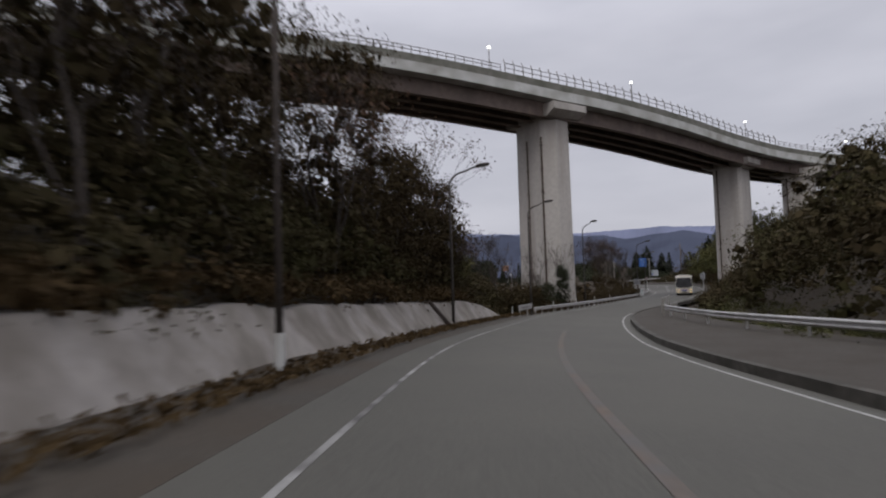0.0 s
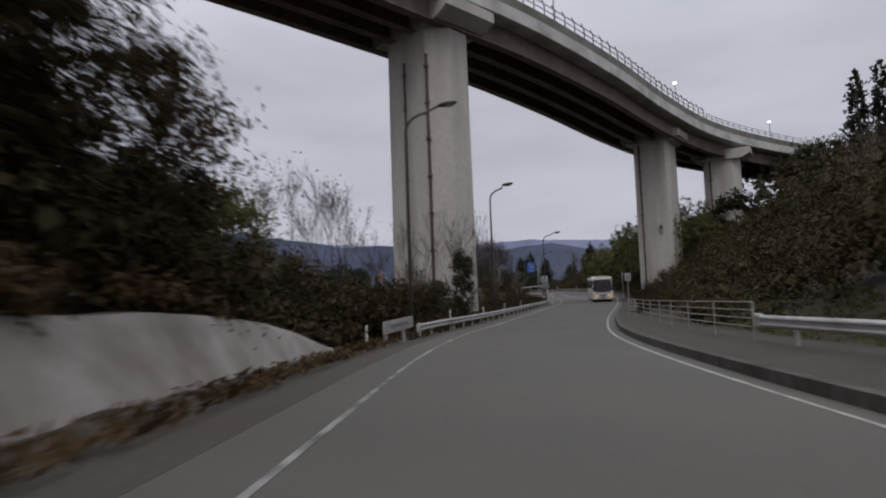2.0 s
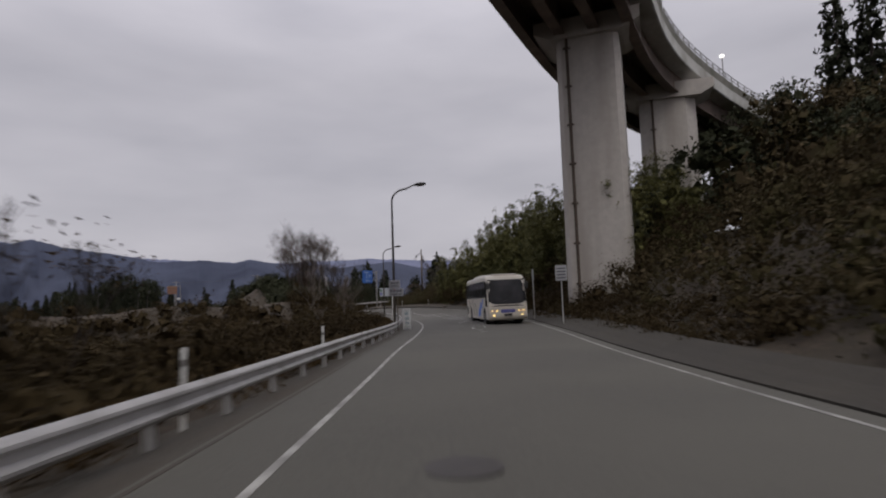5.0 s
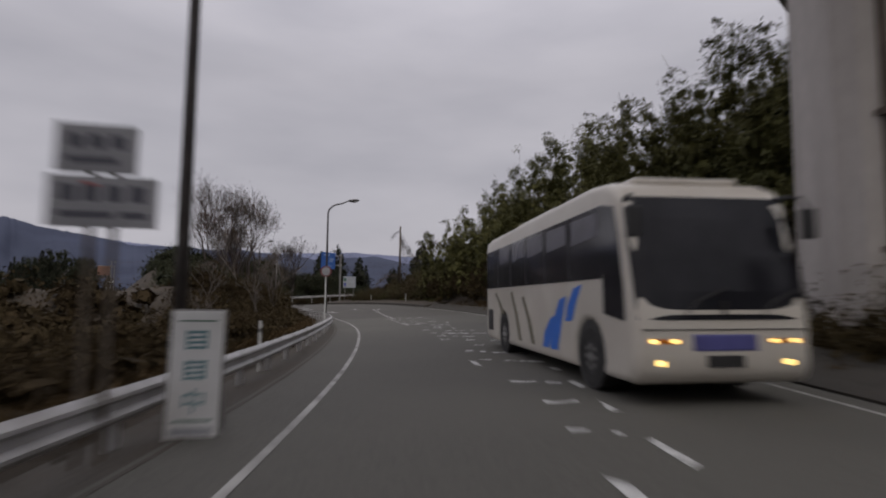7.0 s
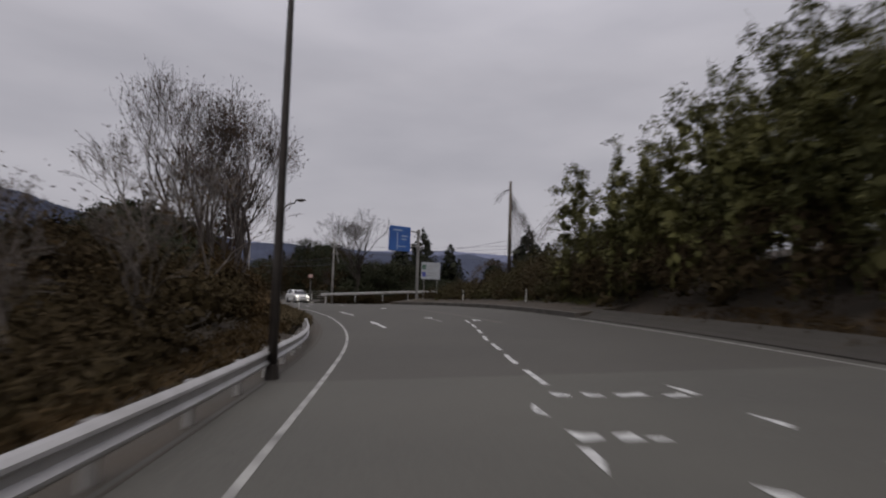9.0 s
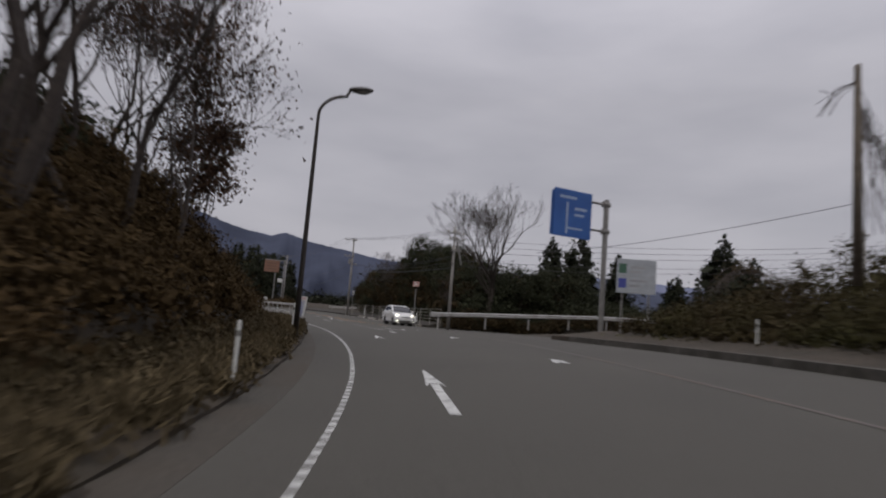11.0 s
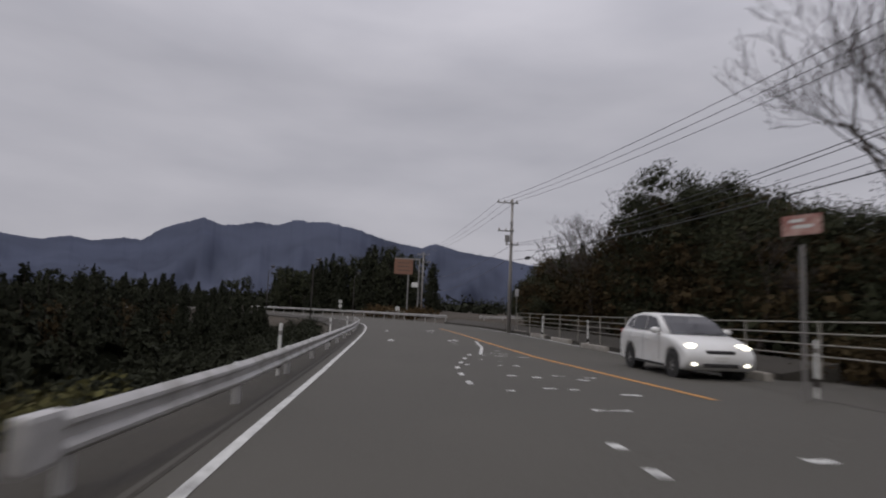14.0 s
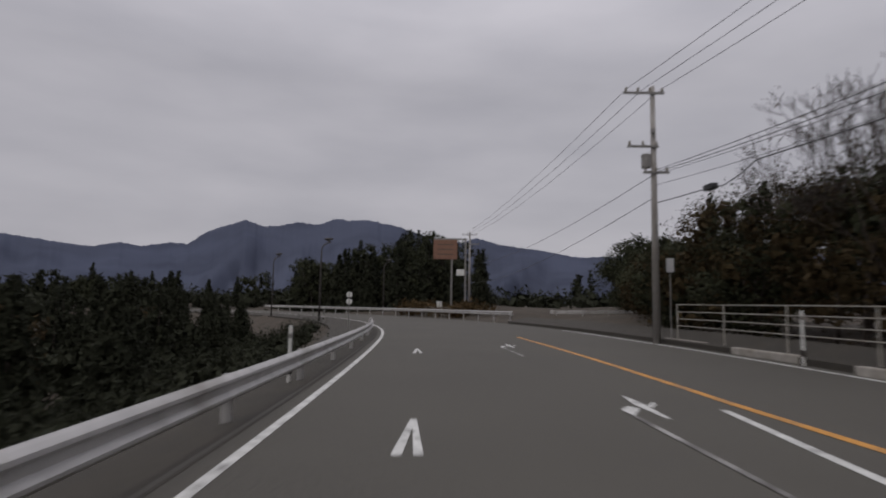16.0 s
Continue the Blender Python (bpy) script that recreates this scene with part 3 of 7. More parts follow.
# ---- kerbs, pavements and shoulder ----
pavement = ribbon("pavement", -30, 66, lambda s: right_line(s) + 0.62, lambda s: np.interp(s, (-30, 20, 40, 55, 66), (12.0, 10.6, 7.6, 6.6, 5.9)),
                  lambda s, f: 0.16 + 0.1 * f, PAVING, 1.0, thick=0.3, across=3)
tagged(pavement, "dark worn asphalt pavement beside the road", "pavement", kind="structure")
pavement_far = ribbon("pavement_far", 66, 142, lambda s: right_line(s) + 0.45, lambda s: right_line(s) + np.interp(s, (66, 90, 142), (1.6, 2.6, 1.3)), lambda s, f: 0.04 + 0.3 * f * f, GRIT, 1.0, thick=0.3, across=3)
tagged(pavement_far, "dirty asphalt verge strewn with leaves", "pavement", kind="structure")
pavement_side = ribbon("pavement_side", 186, 232, lambda s: right_line(s) + 0.42, lambda s: right_line(s) + 1.9, lambda s, f: 0.16 + 0.3 * f, GRIT, 1.0, thick=0.4, across=3)
tagged(pavement_side, "narrow raised asphalt footway beside the fence", "pavement", kind="structure")
shoulder = ribbon("shoulder", -30, 176, lambda s: np.interp(s, (-30, 36, 42, 60, 90, 110, 138, 146, 165, 172, 176), (-4.2, -4.3, -3.8, -3.4, -3.1, -2.8, -2.9, -2.3, -2.3, -3.0, -3.3)),
                  lambda s: left_line(s) - left_edge(s), lambda s, f: 0.004 + (np.interp(s, (38, 46, 138, 144, 168, 176), (0.07, -0.16, -0.16, 0.06, 0.05, -0.18)) + 0.03 * noise.noise(Vector((s * 0.6, f, 2)))) * (1 - f) ** 1.5, SHOULDER, 0.7, thick=0.3, across=4)
tagged(shoulder, "dirty asphalt shoulder with brown leaf litter", "road shoulder", kind="structure")
verge = ribbon("verge", 142, 175, lambda s: -4.2, lambda s: np.interp(s, (142, 147, 164, 169, 175), (-2.7, -2.05, -1.95, -1.95, -2.35)) + 0.06 * noise.noise(Vector((s * 1.3, 0, 4))), lambda s, f: 0.02 + np.interp(s, (142, 145, 160, 169, 175), (0, 0.25, 0.36, 0.28, 0.05)) * (1 - 0.75 * f) + 0.05 * noise.noise(Vector((s * 0.9, f * 2, 6))), SOIL, 0.5, thick=0.3, across=4)
tagged(verge, "low soil verge with dead grass at the foot of the slope", "verge", kind="structure")
shoulder_b = ribbon("shoulder_far", 176, 299, lambda s: -3.4, lambda s: left_line(s) - left_edge(s), lambda s, f: 0.004 - 0.2 * (1 - f) ** 1.5, GRIT, 1.0, thick=0.3, across=2)
tagged(shoulder_b, "gritty shoulder under the guard rail", "road shoulder", kind="structure")

# kerb of the pavement, cast in separate stones
kerb = tagged(new("kerb"), "dark mossy concrete kerb", "kerb", kind="structure")
for s in np.arange(-12, 65, 1.5):
    ribbon("kerb_stone", s, s + 1.47, lambda q: right_line(q) + 0.42, lambda q: right_line(q) + 0.66, lambda q, f: 0.2, KERB, 0.5, kerb, thick=0.4)
kerb_b = tagged(new("kerb_junction"), "dark low kerb along the overgrown bank", "kerb", kind="structure")
for s in np.arange(140, 166, 2.0):
    ribbon("kerb_stone", s, s + 1.97, lambda q: right_line(q) + 0.3, lambda q: right_line(q) + 0.6, lambda q, f: 0.22, KERB, 0.5, kerb_b, thick=0.4)
verge = ribbon("verge", 140, 168, lambda q: right_line(q) + 0.6, lambda q: right_line(q) + 3.6, lambda q, f: 0.2 + 0.35 * f, SOIL, 1.0, thick=0.6, across=2)
tagged(verge, "earth verge with thin grass", "verge", kind="structure")

# side road that joins on the right


def side_road():
    """The mouth of the side road, a sheet of strips between its near and far edge."""
    rows, cols = 30, 10
    verts, faces = [], []
    for n in np.linspace(7.4, 52, rows):
        near = np.interp(n, (7.4, 9.2, 10.8, 13.5, 20, 30, 52), (165.5, 166.5, 168.2, 170, 171, 171, 170))
        far = np.interp(n, (7.4, 9.2, 13, 20, 30, 52), (187.5, 187, 183.5, 184, 185, 188))
        verts += [at_road(near + (far - near) * k / cols, n, 0.005) for k in range(cols + 1)]
    for i in range(rows - 1):
        for k in range(cols):
            o = i * (cols + 1) + k
            faces.append((o, o + 1, o + cols + 2, o + cols + 1))
    return mesh_object("side_road", verts, faces, DARK_ASPHALT)


tagged(side_road(), "grey asphalt side road joining at the junction", "road", kind="structure")

# ---- painted markings ----
PAINT = 0.006


def line_marking(name, s0, s1, offset, width, mat, label, dash=None, h=PAINT):
    """A painted line along the road; dash: (length, gap)."""
    f = offset if callable(offset) else (lambda s: offset)
    if not dash:
        ob = ribbon(name, s0, s1, lambda s: f(s) - width / 2, lambda s: f(s) + width / 2, h, mat, 0.75)
        return tagged(ob, label, "road marking", kind="structure")
    host = tagged(new(name), label, "road marking", kind="structure")
    s = s0
    while s < s1:
        ribbon("dash", s, min(s + dash[0], s1), lambda q: f(q) - width / 2, lambda q: f(q) + width / 2, h, mat, 0.5, host)
        s += dash[0] + dash[1]
    return host


def plate(outline, mat, parent, name="stroke", h=PAINT + 0.002):
    """A flat painted patch whose outline is given as (s, n)."""
    pts = [at_road(s, n, h) for s, n in outline]
    return mesh_object(name, pts, [tuple(range(len(pts)))], mat, parent)


line_marking("edge_line_worn", -25, 52, left_line, 0.085, RUBBED_PAINT, "rubbed white edge line")
line_marking("edge_line_left", 52, 143, left_line, 0.085, DULL_PAINT, "worn white edge line")
line_marking("edge_line_ribbed", 143, 172, left_line, 0.085, WHITE_PAINT, "ribbed white edge line of short raised bars", dash=(0.2, 0.1))
line_marking("edge_line_valley", 172, 290, left_line, 0.11, WHITE_PAINT, "white edge line beside the guard rail")
line_marking("edge_line_right", -20, 140, right_line, 0.09, DULL_PAINT, "thin white edge line")
line_marking("edge_line_fence", 186, 222, lambda s: right_line(s) - 0.05, 0.13, WHITE_PAINT, "white edge line beside the kerb blocks")
line_marking("centre_line_faded", -15, 26, lambda s: 1.32 + 0.004 * s, 0.16, FAINT_PAINT, "faded orange centre line")
line_marking("centre_line_worn", 139, 169, lambda s: np.interp(s, (139, 160, 164, 169), (5.4, 5.6, 5.65, 5.4)), 0.13, FAINT_PAINT, "rubbed orange centre line at the junction")
line_marking("centre_line", 182, 216, lambda s: np.interp(s, (181.8, 186.4, 191, 200, 216), (5.2, 4.78, 4.38, 4.33, 4.75)), 0.15, ORANGE_PAINT, "orange no-passing centre line")
line_marking("guide_dots", 170.0, 178.4, lambda s: np.interp(s, (170, 174, 178), (1.78, 1.85, 2.1)), 0.13, WHITE_PAINT, "row of short white guide dashes", dash=(0.3, 0.72))
line_marking("taper_start", 166.8, 168.2, lambda s: 1.86, 0.14, WHITE_PAINT, "worn white line where the turning lane begins")
line_marking("lane_dashes", 183.1, 191.8, lambda s: np.interp(s, (183, 185.4, 186.7, 187.6, 189.3, 191.6), (1.25, 1.27, 1.37, 1.55, 1.87, 2.4)), 0.11, WHITE_PAINT, "broken white line of the turning lane", dash=(0.5, 1.0))
line_marking("lane_line", 191.3, 199.7, lambda s: np.interp(s, (191.3, 192.4, 194, 195.4, 197.1, 199.7), (2.66, 2.85, 3.14, 3.41, 3.6, 3.94)), 0.12, WHITE_PAINT, "white lane line of the turning lane")
line_marking("nose_line", 125, 142, lambda s: np.interp(s, (125, 128, 133, 142), (2.1, 2.3, 2.9, 4.7)), 0.10, WHITE_PAINT, "worn white line at the end of the hatching", dash=(1.6, 0.9))

# hatched islands, rubbed away in flecks
hr = random.Random(4)


def fleck(s, n0, n1, host, thick=0.17):
    """A worn scrap of a painted bar across the road, with a ragged outline."""
    k = max(2, int((n1 - n0) / 0.12) + 1)
    near = [(s + thick * hr.uniform(-0.45, 0.15), n) for n in np.linspace(n0, n1, k)]
    far = [(s + thick * hr.uniform(0.25, 1.3), n + hr.uniform(-0.02, 0.02)) for n in np.linspace(n1, n0, k)]
    plate(near + far, WHITE_PAINT, host, "fleck")


hatching = tagged(new("hatching"), "rubbed white hatching of a painted traffic island", "road marking", kind="structure")
for s, n0, n1 in ((124.1, 1.95, 3.65), (121.9, 1.55, 3.5), (120.4, 1.5, 2.55), (118.6, 1.4, 3.65), (116.7, 1.36, 3.05), (115.6, 1.4, 2.4), (114.7, 2.55, 3.65), (113.2, 1.55, 3.3), (112.2, 1.7, 2.6),
                  (96.0, 1.67, 2.41), (94.3, 1.74, 2.36), (92.8, 1.6, 2.1), (91.2, 1.55, 2.0), (89.3, 1.52, 1.86), (87.5, 1.58, 1.86)):
    n = n0
    while n < n1 - 0.05:
        w = min(hr.uniform(0.16, 0.46), n1 - n)
        if hr.random() < 0.82:
            fleck(s - (n - n0) * 0.22, n, n + w, hatching, 0.15 if s < 113 else 0.22)
        n += w + hr.uniform(0.05, 0.22)
for s, n0, n1 in ((108.1, 1.57, 1.86), (107.95, 2.0, 2.3), (107.65, 2.28, 2.66), (107.5, 2.74, 2.9), (107.4, 3.0, 3.25), (107.45, 3.28, 3.52), (106.5, 1.66, 1.96), (106.2, 2.12, 2.3), (106.0, 2.4, 2.62),
                  (106.0, 2.6, 2.82), (105.9, 3.28, 3.6), (109.4, 2.3, 2.58), (109.3, 2.66, 3.08), (109.3, 3.3, 3.5), (110.2, 1.59, 1.88), (111.4, 2.36, 2.54), (111.1, 2.86, 3.04), (101.0, 1.65, 1.87), (100.8, 1.98, 2.13), (100.5, 2.25, 2.62), (100.45, 2.64, 3.04), (99.1, 1.67, 1.92), (98.85, 2.14, 2.4), (98.75, 2.42, 2.58), (98.6, 2.62, 2.9), (104.85, 1.55, 1.8), (104.4, 2.24, 2.5), (104.1, 2.94, 3.12), (102.6, 2.15, 2.46), (107.75, 2.2, 2.5), (107.7, 2.55, 2.9)):
    fleck(s, n0, n1, hatching, 0.2)
for s in np.arange(88, 126, 1.9):
    if 105 < s < 112:
        continue
    if hr.random() < 0.55:
        n1 = np.interp(s, (86, 92, 100, 108, 116, 125), (1.9, 2.2, 3.0, 3.5, 3.7, 3.75))
        fleck(s, n1, n1 + 0.12, hatching, 0.55)
    if hr.random() < 0.5:
        fleck(s + 0.8, 1.45, 1.56, hatching, 0.6)
hatching_b = tagged(new("hatching_turn_lane"), "worn white hatching bars beside the turning lane", "road marking", kind="structure")
for s, n0, n1 in ((191.5, 2.62, 2.98), (192.0, 3.08, 3.3), (191.85, 3.36, 3.66), (193.4, 3.52, 3.76), (195.2, 3.95, 4.1), (190.9, 2.56, 2.76), (190.7, 3.0, 3.42), (190.5, 3.72, 4.08), (187.3, 2.46, 2.64), (187.3, 2.86, 3.04), (187.2, 1.62, 1.74), (189.1, 2.26, 2.37), (188.8, 2.76, 2.88), (184.8, 2.24, 2.45), (184.6, 2.72, 2.92), (182.8, 2.5, 2.74), (182.7, 2.92, 3.12), (184.4, 3.62, 3.87), (182.3, 1.74, 1.9),
                  (182.2, 3.66, 4.05), (170.7, 2.42, 2.56), (170.0, 2.22, 2.36), (173.4, 2.46, 2.75), (173.2, 2.85, 3.15), (173.05, 3.2, 3.76), (172.1, 2.18, 2.3), (172.1, 2.45, 2.6), (172.1, 2.8, 3.4),
                  (172.8, 2.77, 2.95), (172.8, 3.1, 3.35), (177.8, 3.7, 4.0), (180.5, 2.6, 3.17), (185.1, 3.3, 3.55), (184.9, 3.94, 4.2)):
    fleck(s, n0, n1, hatching_b, 0.13)
plate([(173.2, 3.66), (173.3, 3.8), (171.6, 3.42), (171.5, 3.28)], WHITE_PAINT, hatching_b)
plate([(185.6, 12.4), (185.75, 12.3), (191.2, 20.0), (191.0, 20.1)], WHITE_PAINT, hatching_b)
plate([(171.9, 4.05), (172.3, 4.3), (171.5, 4.3), (171.7, 4.15)], WHITE_PAINT, hatching_b)
for k in range(3):
    plate([(183.4 + k * 0.55, 12.2), (183.6 + k * 0.55, 12.2), (183.7 + k * 0.55, 13.4), (183.5 + k * 0.55, 13.4)], RUBBED_PAINT, hatching_b)


def arrow(s, n, kind, label):
    """Painted lane arrows; s is the arrow's foot."""
    host = tagged(new("arrow_marking"), label, "road marking", kind="structure")
    if kind == "straight_head":
        plate([(s + 2.85, n - 0.17), (s + 4.4, n - 0.02), (s + 4.4, n + 0.02), (s + 2.85, n + 0.17), (s + 3.15, n + 0.07), (s + 3.5, n + 0.01), (s + 3.05, n - 0.06)], WHITE_PAINT, host, "arrow_head")
    elif kind == "straight":
        plate([(s, n - 0.07), (s, n + 0.07), (s + 2.6, n + 0.07), (s + 2.6, n - 0.07)], WHITE_PAINT, host)
        plate([(s + 2.3, n - 0.16), (s + 4.4, n - 0.02), (s + 4.4, n + 0.02), (s + 2.3, n + 0.16), (s + 2.65, n + 0.07), (s + 2.65, n - 0.07)], WHITE_PAINT, host, "arrow_head")
    elif kind == "right":
        plate([(s, n - 0.05), (s, n + 0.03), (s + 2.5, n + 0.14), (s + 2.7, n + 0.05)], RUBBED_PAINT, host)
        plate([(s + 2.3, n + 0.08), (s + 3.3, n - 0.02), (s + 3.05, n + 0.42), (s + 2.75, n + 0.22)], WHITE_PAINT, host, "arrow_head")
    elif kind == "head":
        plate([(s + 1.3, n), (s + 1.0, n - 0.03), (s + 0.5, n - 0.2), (s + 0.1, n - 0.2), (s + 0.45, n - 0.02), (s, n + 0.06), (s + 0.75, n + 0.16)], WHITE_PAINT, host, "arrow_head")
    elif kind == "turn":
        plate([(s - 2.9, n - 0.2), (s - 2.9, n - 0.13), (s + 0.1, n - 0.1), (s + 0.1, n - 0.18)], RUBBED_PAINT, host)
        plate([(s + 0.1, n - 0.14), (s + 0.5, n - 0.16), (s + 0.75, n + 0.02), (s + 0.6, n + 0.14)], WHITE_PAINT, host)
        plate([(s + 1.7, n + 0.28), (s + 1.2, n + 0.33), (s - 0.1, n + 0.24), (s, n + 0.18), (s + 0.9, n + 0.16)], WHITE_PAINT, host, "arrow_head")
        plate([(s + 0.95, n + 0.5), (s + 1.1, n + 0.52), (s + 0.8, n + 0.3), (s + 0.65, n + 0.32)], WHITE_PAINT, host)
    else:
        plate([(s, n - 0.16), (s, n - 0.06), (s + 1.6, n + 0.06), (s + 1.6, n)], WHITE_PAINT, host)
        plate([(s, n + 0.04), (s, n + 0.13), (s + 1.6, n + 0.07), (s + 1.6, n + 0.02)], WHITE_PAINT, host)
    return host


arrow(139.4, 0.68, "straight", "white straight-ahead arrow painted on the lane")
arrow(149.3, 0.76, "straight", "white straight-ahead arrow painted on the lane")
for s, n in ((159.6, 0.58),):
    arrow(s, n, "straight_head", "white head of a worn straight-ahead arrow")
arrow(141.3, 3.45, "right", "worn white right-turn arrow painted on the lane")
for s, n in ((155.1, 4.25), (164.0, 3.75), (140.6, 5.0)):
    arrow(s, n, "head", "remnant of a white right-turn arrow on the lane")
for s, n in ((197.4, -0.12), (208.0, 0.17)):
    arrow(s, n, "chevron", "white arrow head painted on the lane")
arrow(199.2, 2.73, "turn", "white right-turn arrow of the turning lane")
arrow(210.2, 3.05, "turn", "white right-turn arrow of the turning lane")

manhole_m = bmesh.new()
bmesh.ops.create_cone(manhole_m, cap_ends=True, segments=20, radius1=0.32, radius2=0.32, depth=0.02)
manhole = part("manhole_cover", manhole_m, DARKSTEEL)
manhole.matrix_world = Matrix.Translation(at_road(65.4, 0.14, 0.004))
tagged(manhole, "dark iron manhole cover flush with the asphalt", "manhole cover")

# ---- guard rails ----
BEAM = [(0.0, 0.36), (0.03, 0.38), (0.065, 0.41), (0.07, 0.44), (0.02, 0.48), (0.02, 0.54), (0.07, 0.58), (0.065, 0.61), (0.03, 0.64), (0.0, 0.66), (-0.02, 0.65), (0.015, 0.625), (0.045, 0.60),
        (0.0, 0.55), (0.0, 0.47), (0.045, 0.42), (0.015, 0.39), (-0.02, 0.365)]


def beam_section(side):
    return [(side * a, b) for a, b in BEAM]


def guard_rail(path, spacing, side, label, base=0.0, start_cap=True, reflect=None):
    """A W-beam on round posts along a path of ground points; side: +1 if its face is to the right."""
    pts = [Vector(p) + Vector((0, 0, base)) for p in path]
    rail = empty("guard_rail", Matrix(), label, "guard rail", "guard rails along the road")
    sweep("beam", pts, beam_section(side), GALV, rail)
    lengths = np.r_[0, np.cumsum([(b - a).length for a, b in zip(pts, pts[1:])])]
    first = None
    for q in np.arange(0.3, lengths[-1], spacing):
        p = Vector([np.interp(q, lengths, [v[i] for v in pts]) for i in range(3)])
        k = min(np.searchsorted(lengths, q), len(pts) - 1)
        d = (pts[k] - pts[max(k - 1, 0)]).normalized()
        back = Vector((d.y, -d.x, 0)) * -side * 0.11
        if first is None:
            bm = bmesh.new()
            tube(bm, [(0, 0, -0.5), (0, 0, 0.6)], 0.058, 10)
            box(bm, (-0.05, -0.05, 0.42), (0.05, 0.05, 0.62))
            first = part("post", bm, GALV, rail)
            ob = first
        else:
            ob = new("post", first.data)
            ob.parent = rail
        ob.matrix_world = Matrix.Translation(p + back)
    if start_cap:
        for p, d in ((pts[0], pts[0] - pts[1]), (pts[-1], pts[-1] - pts[-2])):
            d = Vector((d.x, d.y, 0)).normalized()
            away = Vector((d.y, -d.x, 0))
            bm = bmesh.new()
            box(bm, (-0.05, -0.02, 0.34), (0.08, 0.34, 0.68), 0.04)
            ang = math.atan2(d.y, d.x) - math.pi / 2
            cap = part("end_piece", bm, GALV, rail)
            cap.matrix_world = Matrix.Translation(p) @ Matrix.Rotation(ang, 4, "Z")
    return rail


left_rail_n = stations([(41, -3.3), (50, -3.1), (60, -2.85), (80, -2.7), (90, -2.5), (110, -2.25), (116, -2.15), (126, -2.2), (134, -2.25), (142, -2.35)])
guard_rail([at_road(s, -3.1, 0.0) for s in np.arange(46.4, 49, 0.5)] + [at_road(s, left_rail_n(s), -0.12 * float(np.clip((s - 128) / 10, 0, 1))) for s in np.arange(49, 141.4, 0.75)], 2.0, 1, "white steel guard rail on closely set posts", -0.16)
guard_rail([at_road(s, left_line(s) - 0.52 - 0.25 * float(np.clip((180 - s) / 5, 0, 1))) for s in np.arange(176.4, 225, 0.8)], 3.7, 1, "white steel guard rail above the valley", -0.12)
guard_rail([at_road(s, np.interp(s, (-20, 10, 20, 28, 33, 39), (11.5, 11.0, 9.6, 7.9, 7.2, 6.6)), 0.12) for s in np.arange(-20, 39.3, 0.8)], 4.0, -1, "brown-stained guard rail behind the pavement", 0.1)
guard_rail([Vector((48.7, 152.7, -2.15)).lerp(Vector((62.0, 158.6, -1.45)), f) for f in np.linspace(0, 1, 12)] + [Vector((62, 158.6, -1.45)).lerp(Vector((92, 169, -0.6)), f) for f in np.linspace(0.08, 1, 12)], 3.9, 1,
           "white guard rail on the far side of the junction", 0.12)
guard_rail([at_road(s, np.interp(s, (226, 240, 262), (9.8, 8.6, 6.5)), 0.1) for s in np.arange(232, 285, 1.0)], 3.0, -1, "grey guard rail round the far bend", 0.1)
guard_rail([at_road(243.5, 19.5, 0.05), at_road(242, 21.5, 0.1), at_road(241.3, 24, 0.15), at_road(241.2, 28.8, 0.2)], 2.5, -1, "short white guard rail by the utility pole", 0.1)

# flat end board before the first guard rail
end_board = empty("end_board", Matrix(), "white steel end board with a grey band, on two posts", "barrier")
p, q = at_road(42.0, -3.3, -0.07), at_road(45.4, -3.15, -0.07)
d = (q - p).normalized()
m = Matrix.Translation(p) @ Matrix.Rotation(math.atan2(d.y, d.x), 4, "Z")
bm = bmesh.new()
box(bm, (0, -0.03, 0.42), ((q - p).length, 0.03, 0.82), 0.02)
ob = part("board", bm, GALV, end_board)
ob.matrix_world = m
bm = bmesh.new()
box(bm, (0.7, -0.036, 0.56), ((q - p).length - 0.7, -0.03, 0.68))
ob = part("band", bm, GREYSTEEL, ob, "grey band along the middle")
for x in (0.5, 2.6):
    bm = bmesh.new()
    tube(bm, [(x, 0.1, -0.4), (x, 0.1, 0.7)], 0.06, 10)
    ob = part("post", bm, GALV, end_board)
    ob.matrix_world = m


# ---- railings ----
def railing(path, height, spacing, bars, label, mat):
    """A pipe railing with round posts and level bars."""
    fence = empty("railing", Matrix(), label, "railing", "railings")
    pts = [Vector(p) for p in path]
    lengths = np.r_[0, np.cumsum([(b - a).length for a, b in zip(pts, pts[1:])])]
    first = None
    count = max(2, round(lengths[-1] / spacing) + 1)
    for s in np.linspace(0, lengths[-1], count):
        p = Vector([np.interp(s, lengths, [v[i] for v in pts]) for i in range(3)])
        if first is None:
            bm = bmesh.new()
            tube(bm, [(0, 0, -0.3), (0, 0, height)], 0.024, 8)
            first = part("post", bm, mat, fence)
            ob = first
        else:
            ob = new("post", first.data)
            ob.parent = fence
        ob.matrix_world = Matrix.Translation(p)
    for f in bars:
        bm = bmesh.new()
        tube(bm, [v + Vector((0, 0, height * f)) for v in pts], 0.015, 8)
        part("bar", bm, mat, fence)
    return fence


